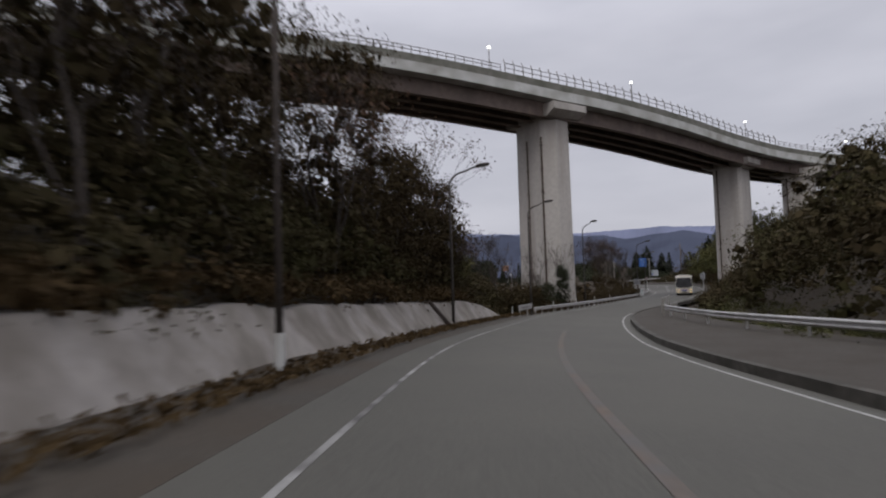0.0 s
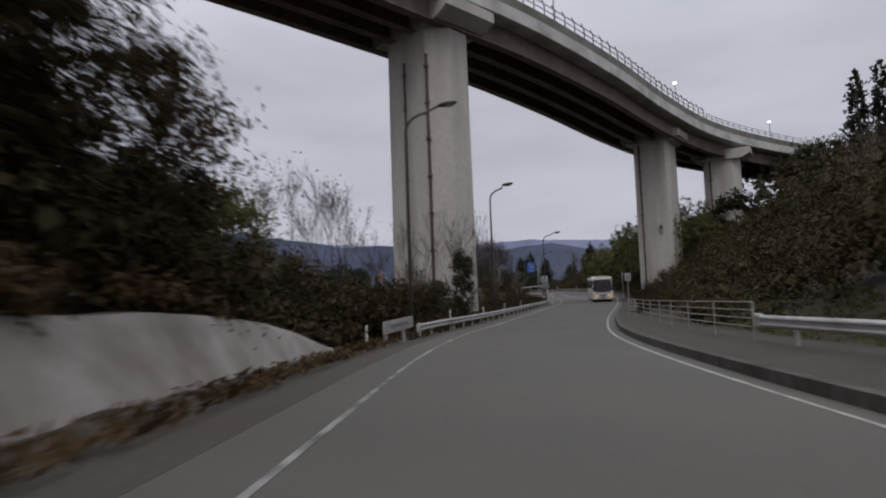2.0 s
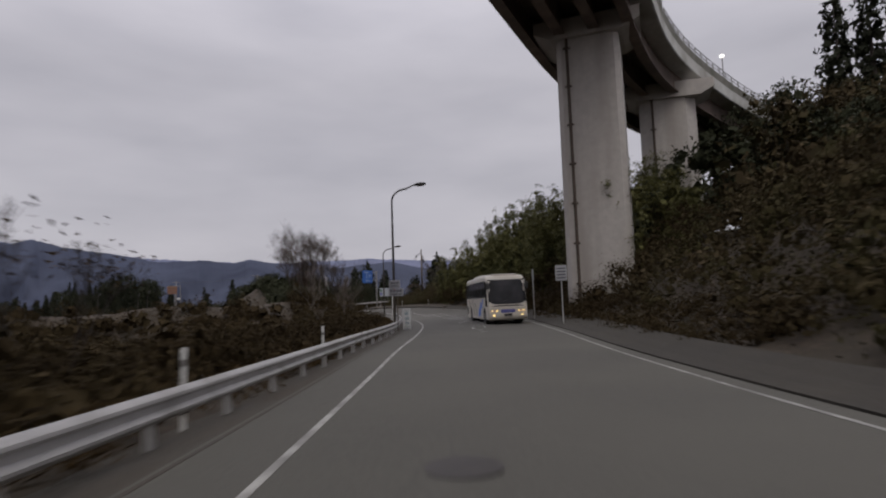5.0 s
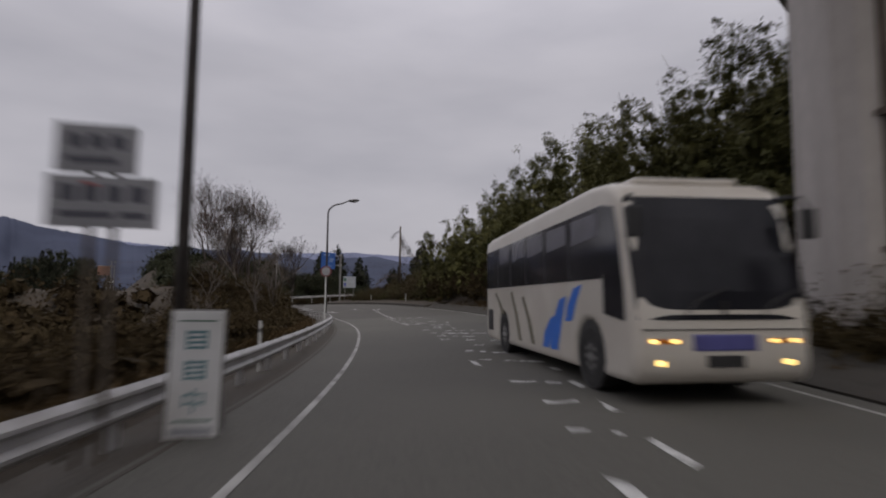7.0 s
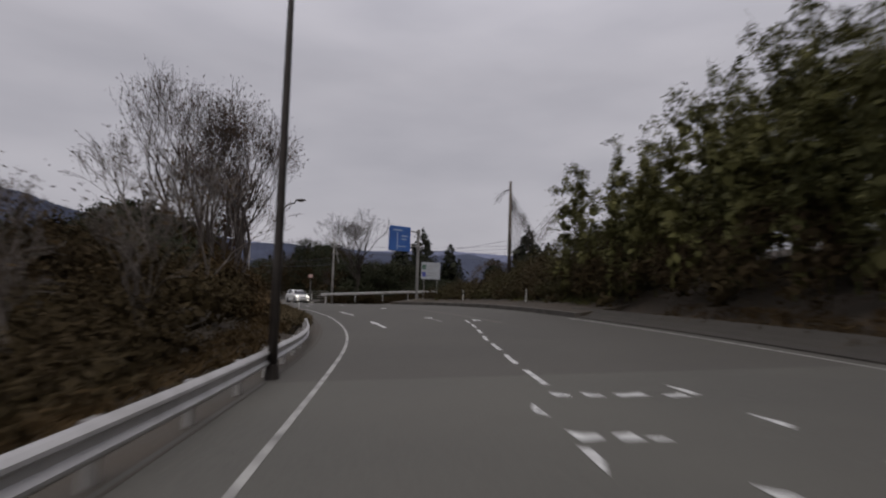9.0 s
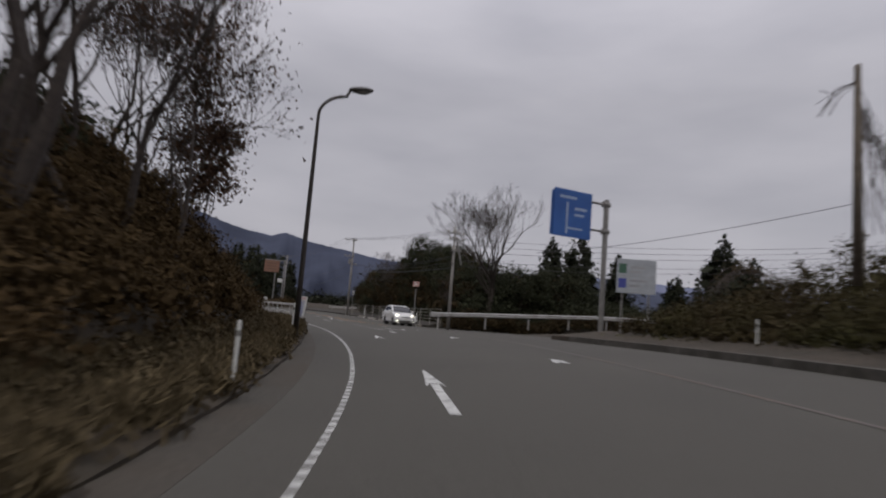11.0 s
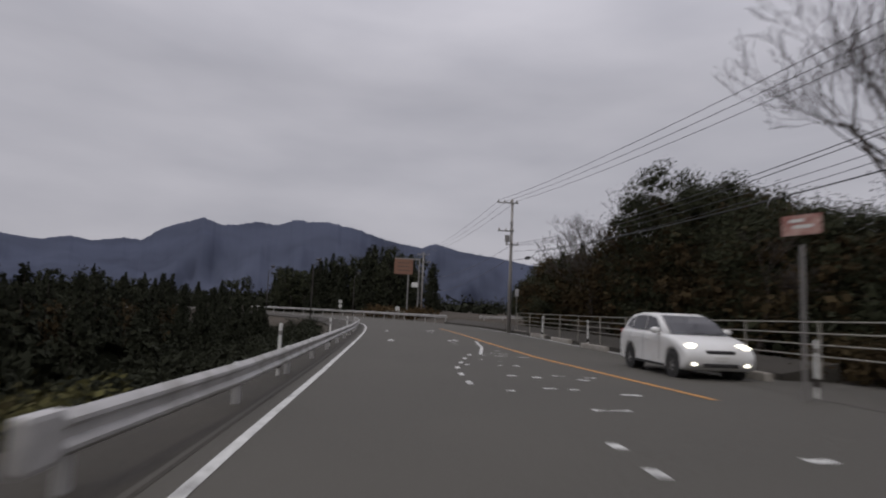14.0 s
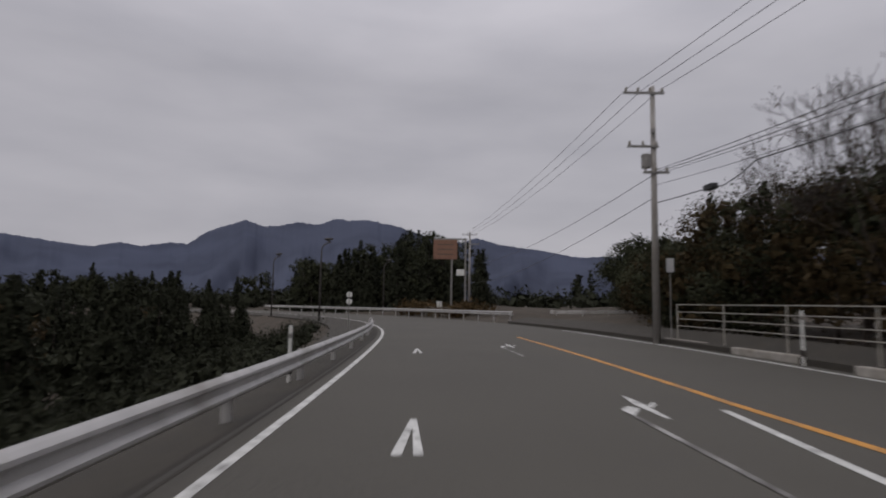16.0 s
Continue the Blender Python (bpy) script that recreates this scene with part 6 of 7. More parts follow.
for k, (s, n, h, r) in enumerate(((151.2, -5.7, 12.5, 0.19), (152.0, -6.4, 12, 0.16), (150.2, -6.6, 12, 0.15), (149.4, -5.3, 11.5, 0.15), (154.0, -8.0, 11, 0.14), (156.9, -5.0, 9.5, 0.09), (158.4, -5.6, 7.5, 0.07), (150.6, -8.2, 11.5, 0.14),
                                   (153.0, -9.5, 11, 0.13), (148.6, -7.4, 11, 0.14), (155.4, -6.9, 10.5, 0.11), (152.8, -5.2, 11, 0.12), (157.2, -8.6, 8, 0.09), (159.6, -6.6, 7, 0.07), (158.0, -7.2, 10, 0.1), (160.8, -7.8, 8, 0.08), (155.0, -5.6, 11, 0.11))):
    bare_tree(spot(s, n), h, 600 + k, "tall bare winter tree on the slope with a few dead leaves", 0.72, 6, r, BARK, 1000 if s > 154.5 else 420, LEAF_RUSSET, 0.12, (0.05 * math.sin(k * 2.1), 0.05 * math.cos(k * 1.7)), 0.28)
for k, (s, n, h) in enumerate(((160.2, -5.7, 5.2), (161.4, -6.0, 4.6), (159.2, -6.2, 6.2))):
    bare_tree(spot(s, n), h, 650 + k, "half-bare tree with russet dead leaves at the end of the slope", 0.8, 5, 0.07, BARK, 1300, LEAF_RUSSET, 0.13, first=0.3)
leafy_tree(spot(160.2, -5.5), 3.9, 1.9, 660, "russet tree still in dead leaf on the slope", LEAF_RUSSET, 34, 40, 0.15, 0.45, 0.07)
thicket("dead_ferns", 141, 168, -3.1, -4.0, 0.35, 420, 40, 0.17, GRASS_DRY, "tan dead ferns at the foot of the slope", (0.2, 0.42))
thicket("dry_grass_verge", 142, 174.5, lambda s: np.interp(s, (168, 174), (-2.1, -2.5)), -4.0, 0.22, 800, 45, 0.26, GRASS_DRY, "dry tan grass and dead ferns along the verge", (0.12, 0.3), upright=0.65, lift=0.14)
thicket("plume_bushes", 169, 175, -4.8, -8.5, lambda s, n: 2.3 if n < -5 else 1.4, 260, 76, 0.13, LEAF_SHADED, "dark bronze bushes at the end of the slope", (0.4, 0.9))
thicket("green_undergrowth", 172, 182, -4.2, -8, 0.8, 170, 46, 0.16, LEAF_OLIVE, "low green undergrowth beside the road", (0.3, 0.7))
for k, (s, n, h) in enumerate(((172.6, -5.4, 3.2), (173.4, -5.9, 3.0), (174.0, -5.6, 2.8))):
    bare_tree(spot(s, n), h, 670 + k, "thin shrub with a few pale dead leaves above the bushes", 0.6, 4, 0.04, BARK, 160, BARK_PALE, 0.11, first=0.34)
thicket("rail_grass", 46, 141, -3.1, -4.4, 0.3, 800, 34, 0.2, LEAF_BROWN, "dead grass and leaf litter behind the guard rail", (0.12, 0.35), upright=0.5)
# scrub takes the darker cedar colour, which paints in the valley side's shade
thicket("valley_brush", 177, 240, -4.2, -15, lambda s, n: 0.7 if n > -6 else 1.5, 900, 64, 0.13, LEAF_CEDAR, "dark scrub below the valley rail", (0.6, 1.5))

# valley woods on the left
for k in range(110):
    s, n = rng.uniform(178, 292), rng.uniform(-80, -13)
    if s < 192 and n > -20:
        continue
    p = spot(s, n)
    top = -0.9 + 0.026 * -n + rng.uniform(-1.2, 1.3)
    h = max(3.5, top - p.z)
    if k % 4:
        cedar(p, h, h * 0.58, 700 + k, "dark cedar in the valley wood", tiers=22, sprays=6, size=0.34, slim=0.75)
    else:
        leafy_tree(p, h * 0.85, h * 0.7, 700 + k, "dark broadleaf tree in the valley wood", LEAF_SHADED, 45, 48, 0.36, 0.1)
for k, (s, n, top) in enumerate(((209, -10.8, 1.7), (212, -9.4, 1.6), (217, -11, 2.0), (222, -12.5, 2.2), (207, -13.5, 2.1), (202, -14.0, 2.3), (226, -15.5, 2.4), (231, -16, 2.6), (214, -15, 2.2), (198, -13, 2.2), (224, -9.0, 1.0), (229, -10.5, 1.3), (234, -9.2, 1.1), (239, -11.5, 1.6), (244, -9.5, 1.2), (250, -12, 1.8), (256, -10, 1.4), (262, -13, 2.0), (236, -13.5, 1.9), (247, -15, 2.2))):
    p = spot(s, n)
    cedar(p, at_road(s).z + top - p.z, 3.2, 760 + k, "dark pointed cedar below the valley rail", tiers=30, sprays=12, size=0.19, slim=0.8)
thicket("valley_canopy", 176, 300, -12, -70, lambda s, n: 3.9 + 0.02 * -n, 680, 44, 0.42, LEAF_CEDAR, "close dark canopy of the valley wood", (1.4, 2.8), 0.35, cat="woodland")
thicket("far_canopy", 188, 299, -62, -175, lambda s, n: 7.5, 260, 22, 1.1, LEAF_DARK, "dark far woodland across the valley", (3.0, 5.5), 0.3, cat="woodland")
# wood beyond the far bend
for k in range(60):
    b = rng.uniform(11, 29)
    r = rng.uniform(78, 120)
    x, y = 37.8 - math.sin(radians(b)) * r, 161 + math.cos(radians(b)) * r
    if np.min(np.hypot(TAB_XY[:, 0] - x, TAB_XY[:, 1] - y)) < 11:
        continue
    p = Vector((x, y, ground_z(x, y)))
    h = (5.0 + 6.5 * max(0, 1 - abs(b - 18) / 14)) * rng.uniform(0.8, 1.1) * r / 100 - p.z * 0.6
    if k % 4 == 0:
        leafy_tree(p, max(h, 5), max(h, 5) * 0.75, 800 + k, "rounded dark evergreen tree in the wood beyond the bend", LEAF_DARK, 50, 44, 0.4, 0.05)
    else:
        cedar(p, max(h, 5), max(h, 5) * 0.5, 800 + k, "dark cedar in the wood beyond the bend", tiers=22, sprays=6, size=0.42)
for k in range(34):
    x = rng.uniform(-72, -12)
    y = 252 + 0.25 * (x + 12) + rng.uniform(-2, 16)
    if np.min(np.hypot(TAB_XY[:, 0] - x, TAB_XY[:, 1] - y)) < 8:
        continue
    p = Vector((x, y, ground_z(x, y)))
    h = rng.uniform(4.2, 6.6)
    if k % 3 == 0:
        leafy_tree(p, h, h * 0.95, 860 + k, "dark evergreen tree on the far side of the bend", LEAF_DARK, 40, 24, 0.6, 0.03)
    else:
        cedar(p, h * 1.15, h * 0.6, 860 + k, "dark cedar on the far side of the bend", tiers=20, sprays=6, size=0.42, slim=0.7)
thicket("bend_bushes", 246, 262, 10.5, 15, 1.7, 90, 33, 0.33, LEAF_BROWN, "yellow-brown bushes at the far bend", (0.6, 1.2))



def far_wood(name, b0, b1, r0, r1, rise, count, label):
    """Low dark woodland far across the valley, between two bearings seen from the junction."""
    c, rad = [], []
    while len(c) < count:
        b, r = radians(rng.uniform(b0, b1)), rng.uniform(r0, r1)
        x, y = 40 - math.sin(b) * r, 150 + math.cos(b) * r
        if np.min(np.hypot(TAB_XY[:, 0] - x, TAB_XY[:, 1] - y)) < 12:
            continue
        top = -1.4 + r * math.tan(radians(rise * rng.uniform(0.55, 1.1)))
        low = ground_z(x, y)
        rad.append(rng.uniform(2.2, 4.2))
        c.append((x, y, max(low + 0.5, low + (top - low) * math.sqrt(rng.random()) - rad[-1] * 0.6)))
    c, rad = np.array(c), np.array(rad)
    pts, out = clump_points(c, rad, 36)
    return tagged(leaf_mesh(name, pts, 0.75, LEAF_CEDAR, out=out, cores=(c, rad * 0.85)), label, "woodland", kind="stuff")


far_wood("far_wood_ahead", -14, 12, 105, 240, 1.0, 300, "dark low woodland beyond the far bend")
far_wood("far_wood_across", 27, 52, 95, 240, 0.9, 380, "dark woodland on the far side of the valley")

# right bank along the first bend
thicket("brush_right_near", -22, 50, 11.0, 20, lambda s, n: np.interp(s, (-20, 0, 25, 42, 50), (3.5, 4.8, 6.0, 4.8, 3.0)) + 0.3 * (n - 11), 900, 78, 0.17, LEAF_MIX, "dense brown brush on the bank behind the rail", (0.8, 1.8))
thicket("brush_right_mid", 48, 92, lambda s: np.interp(s, (48, 62, 92), (8.8, 8.6, 9.4)), 22, lambda s, n: 1.6 + 0.28 * (n - 9), 800, 72, 0.165, LEAF_MIX, "dense brown winter brush on the hillside below the viaduct", (0.7, 1.6))
thicket("brush_right_high", -10, 112, 20, 42, 5.5, 800, 38, 0.54, LEAF_MIX, "dark woodland on the hillside", (1.5, 2.8))
for k, (s, n, h) in enumerate(((10, 15, 9), (20, 17, 10), (30, 16, 9), (38, 19, 9), (66, 20, 8), (72, 23, 9), (80, 19, 8), (58, 24, 9), (45, 22, 9))):
    bare_tree(spot(s, n), h, 900 + k, "bare winter tree on the brushy hillside", 0.85, 6, 0.11, BARK_PALE, 200, LEAF_BROWN, 0.13, first=0.28)
for k, (x, y, top, w) in enumerate(((66, 63, 13.5, 9), (70, 68, 16.0, 10), (75, 71, 18.0, 10), (80, 73, 19, 11), (72, 61, 15.5, 9), (86, 70, 19.5, 11), (79, 66, 17.5, 10), (65, 57, 11.5, 8), (92, 74, 20, 12), (68, 74, 15.5, 9))):
    z = ground_z(x, y)
    leafy_tree((x, y, z), top - z, w, 950 + k, "dense dark evergreen tree on the hill beside the viaduct", LEAF_DARK if k % 2 else LEAF_MIX, 80, 40, 0.42, 0.05)
for k, (x, y, h) in enumerate(((76.5, 66.0, 17), (78.5, 64.2, 18.5), (80.5, 62.6, 18), (82.5, 60.8, 18.5), (84.5, 59.2, 19), (86.5, 57.2, 18.5))):
    z = ground_z(x, y)
    cedar((x, y, z), 26.0 - z + (k % 3) * 0.8, 4.6, 930 + k, "tall dark columnar conifer on the hilltop", tiers=30, sprays=5, size=0.6, slim=0.28)
# brush and grass along the verge
thicket("verge_brush", 76, 104, lambda s: right_line(s) + 2.1, 10.2, 0.9, 260, 80, 0.12, LEAF_SHADED, "low brown brush along the verge before the pier", (0.35, 0.8))
thicket("green_verge", 20, 62, 9.0, 13, 0.35, 420, 40, 0.2, LEAF_BAMBOO, "rough green grass behind the rail", (0.15, 0.4), upright=0.6)

# bamboo grove and brush beyond the second pier
thicket("brush_under_bamboo", 92, 146, lambda s: right_line(s) + 2.2, 16, lambda s, n: 1.6 + 0.42 * (n - 9), 1000, 76, 0.13, LEAF_SHADED, "brown undergrowth at the foot of the bamboo", (0.6, 1.3))
thicket("bank_litter", 92, 136, lambda s: right_line(s) + 1.3, 11.4, 0.3, 500, 40, 0.18, LEAF_BROWN, "dead leaves and grass on the foot of the bank", (0.15, 0.4), upright=0.4)


def bamboo(p, height, seed, label):
    """A few arching culms with drooping plumes of narrow leaves."""
    rnd = random.Random(seed)
    clump = empty("bamboo_clump", Matrix.Translation(p), label, "bamboo", "bamboo grove")
    pts, out, heart = [], [], []
    for c in range(5):
        a = rnd.uniform(0, 2 * math.pi)
        bx, by = rnd.gauss(0, 0.7), rnd.gauss(0, 0.7)
        h = height * rnd.uniform(0.75, 1.08)
        bend = rnd.uniform(0.08, 0.2) * h
        line = [Vector((bx + bend * f ** 2.4 * math.cos(a), by + bend * f ** 2.4 * math.sin(a), h * (f - 0.06 * f ** 4))) for f in np.linspace(0, 1, 9)]
        bm = bmesh.new()
        tube(bm, line, [0.04 * (1 - 0.85 * f) for f in np.linspace(0, 1, 9)], 5, False)
        part("culm", bm, LEAF_BAMBOO, clump)
        for q in range(24):
            f = rnd.uniform(0.22, 1.0)
            i = min(int(f * 8), 7)
            o = line[i].lerp(line[i + 1], f * 8 - i)
            b = rnd.uniform(0, 2 * math.pi)
            reach = rnd.uniform(0.5, 1.5) * (1.15 - 0.6 * f)
            for g in np.linspace(0.25, 1, 8):
                for _ in range(3):
                    pts.append((o.x + reach * g * math.cos(b) + rnd.gauss(0, 0.11), o.y + reach * g * math.sin(b) + rnd.gauss(0, 0.11), o.z + 0.25 * reach * g - 0.45 * reach * g * g + rnd.gauss(0, 0.11)))
                    out.append((math.cos(b) * 0.8, math.sin(b) * 0.8, 0.8))
        for f in np.linspace(0.2, 0.86, 6):
            i = min(int(f * 8), 7)
            o = line[i]
            heart.append((o.x, o.y, o.z))
    leaf_mesh("leaves", np.array(pts), 0.23, LEAF_BAMBOO, clump, 0.3, out=np.array(out), cores=(heart, [0.62 * rnd.uniform(0.7, 1.15) for _ in heart]), squash=1.2)
    return clump


k = 0
for s in np.arange(98, 146, 2.6):
    for n in (12.3, 14.8, 17.5):
        top = np.interp(s, (98, 108, 122, 137, 146), (10.6, 13.0, 14.0, 12.2, 8.6)) * (0.82 if n < 13 else 1.0) * rng.uniform(0.82, 1.08)
        p = spot(s + rng.uniform(-1, 1), n + rng.uniform(-0.8, 0.8))
        road_z = at_road(s, 0).z
        bamboo(p, max(3.5, top + road_z - p.z + 0.6), 1000 + k, "dense green bamboo on the bank above the road")
        k += 1
# dark clumps added to stand for the shade inside the grove
thicket("bamboo_shade", 99, 143, 14, 24, lambda s, n: 6.5, 300, 44, 0.45, LEAF_DARK, "dark leaf clumps standing in for shade inside the bamboo grove", (1.3, 2.4))

# bank before the junction
thicket("bank_bushes", 144, 167, 12.6, 24, lambda s, n: 1.4 + 0.2 * (n - 12), 560, 84, 0.14, LEAF_MIX, "dark brush on the bank before the junction", (0.5, 1.2))
thicket("bank_brush_front", 140, 166, 11.5, 14.2, lambda s, n: 1.5 + 0.22 * (n - 11.5), 420, 84, 0.13, LEAF_MIX, "dense brown brush along the kerb before the junction", (0.5, 1.0), 0.25)
thicket("bank_grass", 142, 168, 11.0, 13.4, 0.4, 380, 40, 0.2, LEAF_BAMBOO, "thin green and brown verge grass", (0.15, 0.4), upright=0.6)


def vine_arch(p, q, rise, seed, label):
    rnd = random.Random(seed)
    vine = empty("vine_tangle", Matrix(), label, "vine")
    bm = bmesh.new()
    for k in range(9):
        a, b = Vector(p) + Vector((rnd.gauss(0, 0.4), rnd.gauss(0, 0.4), 0)), Vector(q) + Vector((rnd.gauss(0, 0.4), rnd.gauss(0, 0.4), 0))
        r = rise * rnd.uniform(0.7, 1.1)
        tube(bm, [a.lerp(b, f) + Vector((rnd.gauss(0, 0.07), rnd.gauss(0, 0.07), 4 * r * f * (1 - f) + rnd.gauss(0, 0.07))) for f in np.linspace(0, 1, 14)], 0.016, 3, False)
    for k in range(70):
        f = rnd.random()
        a = Vector(p).lerp(Vector(q), f) + Vector((0, 0, 4 * rise * f * (1 - f)))
        tube(bm, [a, a + Vector((rnd.gauss(0, 0.2), rnd.gauss(0, 0.2), -rnd.uniform(0.2, 0.9)))], 0.008, 3, False)
    part("tangle", bm, BARK, vine)
    pts = [tuple(Vector(p).lerp(Vector(q), f) + Vector((rnd.gauss(0, 0.3), rnd.gauss(0, 0.3), 4 * rise * f * (1 - f) + rnd.gauss(0, 0.25)))) for f in (rnd.random() for _ in range(500))]
    leaf_mesh("dead_leaves", np.array(pts), 0.12, LEAF_BROWN, vine)
    return vine


vine_arch((64.5, 131.0, 3.6), (70.5, 132.2, 3.6), 3.0, 3, "arching tangle of bare vines over the bank")
vine_arch((70.0, 131.5, 3.2), (75, 131.0, 3.0), 3.0, 4, "arching tangle of bare vines over the bank")
vine_arch((62.0, 140.5, 0.8), (68, 144, 0.8), 1.6, 5, "low arching vines beyond the guide board")
vine_arch((68.0, 144, 0.8), (76, 149, 0.8), 1.6, 6, "low arching vines beyond the guide board")
# vines that hang from the timber pole like a torn net
vn = empty("hanging_vines", Matrix.Translation(pole0), "bare vines hanging from the timber pole like a net", "vine")
bm = bmesh.new()
vr = random.Random(8)
for k in range(26):
    f = k / 25
    foot = Vector((0.3 + 3.2 * f, 0.3 + 0.4 * f, 1.0 + 1.0 * f))
    top = Vector((0.05, 0.05, 6.6 - 1.2 * vr.random()))
    end = foot if k % 2 else top.lerp(foot, vr.uniform(0.4, 0.9))
    tube(bm, [top.lerp(end, g) + Vector((vr.gauss(0, 0.06), vr.gauss(0, 0.06), -0.5 * g * (1 - g))) for g in np.linspace(0, 1, 8)], 0.014, 3, False)
for k in range(60):
    g = vr.uniform(0.15, 0.9)
    a = Vector((0.3 + 3.2, 0.7, 2.0)).lerp(Vector((0.05, 0.05, 6.4)), g)
    tube(bm, [a, a + Vector((-vr.uniform(0.2, 1.6) * (1 - g), -0.1, -vr.uniform(0.3, 1.2)))], 0.009, 3, False)
for k in range(8):
    tube(bm, [Vector((0, 0, 6.5)), Vector((-0.5 - 0.3 * vr.random(), 0, 6.2 + vr.gauss(0, 0.2))), Vector((-1.0 - 0.5 * vr.random(), 0, 5.4 + vr.gauss(0, 0.4)))], 0.012, 3, False)
ob = part("tangle", bm, BARK, vn)

# beyond the junction
thicket("junction_bushes", 184.8, 200, 11.5, 42, lambda s, n: 2.9, 680, 72, 0.2, LEAF_DARK, "dark evergreen hedge behind the junction rail", (0.7, 1.6))
thicket("junction_brush_low", 183.8, 188, 10.5, 42, 1.5, 360, 64, 0.17, LEAF_SHADED, "brown and green brush behind the junction rail", (0.4, 1.0))
def hedge_top(s, n):
    """Height of the close dark mass of evergreens behind the railing."""
    return float(np.interp(s, (186, 191, 195, 198, 202, 205, 208, 213, 219, 226, 236), (5.4, 5.2, 6.2, 7.6, 8.0, 6.6, 6.2, 6.0, 5.2, 4.2, 3.6))) * float(np.interp(n, (11, 12.6), (0.6, 1.0)))


thicket("fence_bushes", 187, 236, lambda s: np.interp(s, (216, 220, 225, 230, 236), (11.0, 12.8, 15.2, 17.6, 21.0)), 23, hedge_top, 1700, 72, 0.14, LEAF_SHADED, "close dark brush behind the footway railing", (0.6, 1.4), 0.2)
thicket("fence_hedge", 186, 214, 12.5, 20, lambda s, n: hedge_top(s, n) + 0.3, 620, 84, 0.14, LEAF_DARK, "dark evergreen hedge behind the footway railing", (0.8, 1.6), 0.25)
for k, (s, n, h, w) in enumerate(((199.3, 13.0, 8.5, 4.0), (201.8, 12.9, 7.6, 2.8), (196.4, 14.0, 7.4, 4.2), (200.4, 15.6, 8.2, 4.4), (192.5, 13.5, 5.6, 4.4), (188.8, 14.5, 5.2, 4.4), (186.8, 17.5, 5.4, 5), (187.5, 22, 5.2, 5), (204.5, 16.6, 8.0, 4.0), (202.4, 18.0, 8.2, 4.6))):
    leafy_tree(spot(s, n), h, w, 1200 + k, "rounded dark evergreen tree behind the railing", LEAF_DARK, 90, 84, 0.15, 0.08)
bare_tree(Vector((53.4, 159.6, -1.4)), 33.0, 1301, "large spreading bare tree behind the junction", 1.2, 7, 0.30, BARK, first=0.105, split=(2, 3), fan=9)
for k, (x, y, top) in enumerate(((63.5, 179.2, 8.3), (69, 186.5, 10.4), (74.5, 187.0, 8.0), (66.5, 177.5, 5.0), (95.6, 198.6, 14.1), (99.5, 197, 10.5), (84, 190, 6.0), (88, 186, 6.4))):
    z = ground_z(x, y)
    cedar((x, y, z), top - z, (top - z) * 1.0, 1320 + k, "dark pointed cedar beyond the junction", tiers=24, sprays=5, size=0.5, slim=0.6)
for k, (s, n, h, leaves) in enumerate(((205.4, 12.2, 9.4, 90), (207.6, 12.8, 9.0, 60), (209.8, 13.6, 8.6, 40), (212.5, 13.4, 8.0, 40), (206.6, 14.4, 10.4, 90), (215.5, 14.2, 7.6, 30), (204.6, 14.6, 11.0, 90), (218.5, 15.2, 7.2, 30), (211, 16.0, 9.6, 50), (190.2, 11.2, 5.6, 120))):
    bare_tree(spot(s, n), h, 1340 + k, "bare twiggy winter tree behind the railing", 0.75, 7, 0.095, BARK, leaves, LEAF_BROWN, 0.10, first=0.25)
for k, (s, n, top) in enumerate(((229.9, 23.9, 9.4), (227.2, 24.8, 8.2), (232.5, 22.0, 6.6))):
    p = spot(s, n)
    cedar(p, top + at_road(s).z - p.z, 3.6, 1360 + k, "dark conical conifer beyond the utility pole", tiers=26, sprays=6, size=0.34, slim=0.6)
for k, (s, n, top, w) in enumerate(((245, 31.5, 8.6, 7), (240, 28, 8.0, 6), (249, 35.0, 8.0, 7), (236, 24.0, 6.0, 5), (233, 21.5, 5.0, 4.2), (227, 18.2, 4.6, 4.5), (222, 15.4, 4.4, 4), (218.5, 13.4, 4.2, 3.6), (213, 13.2, 4.6, 4.0), (240, 33, 8.0, 7))):
    p = spot(s, n)
    leafy_tree(p, top + at_road(s).z - p.z, w, 1370 + k, "rounded dark evergreen tree beyond the utility pole", LEAF_DARK, 70, 76, 0.19 if s < 230 else 0.3, 0.05)
# distant woods along the skyline
for k in range(60):
    b = rng.uniform(-62, 2)
    r = rng.uniform(150, 260)
    x, y = 40 - math.sin(radians(b)) * r, 90 + math.cos(radians(b)) * r
    if np.min(np.hypot(TAB_XY[:, 0] - x, TAB_XY[:, 1] - y)) < 14:
        continue
    z = ground_z(x, y)
    cedar((x, y, z), max(5, rng.uniform(2, 8) - z + 3), 7.0, 1400 + k, "distant dark cedar on the skyline", tiers=12, sprays=3, size=1.1)
# leaf litter along the foot of the wall
lit = []
for _ in range(5200):
    s, n = rng.uniform(-12, 44), -3.05 - abs(rng.normal(0, 0.55))
    if n > -4.15:
        lit.append(tuple(at_road(s, n, 0.12 + 0.06 * rng.random())))
tagged(leaf_mesh("leaf_litter", np.array(lit), 0.13, LEAF_BROWN), "brown leaf litter along the foot of the wall", "leaf litter", kind="stuff")

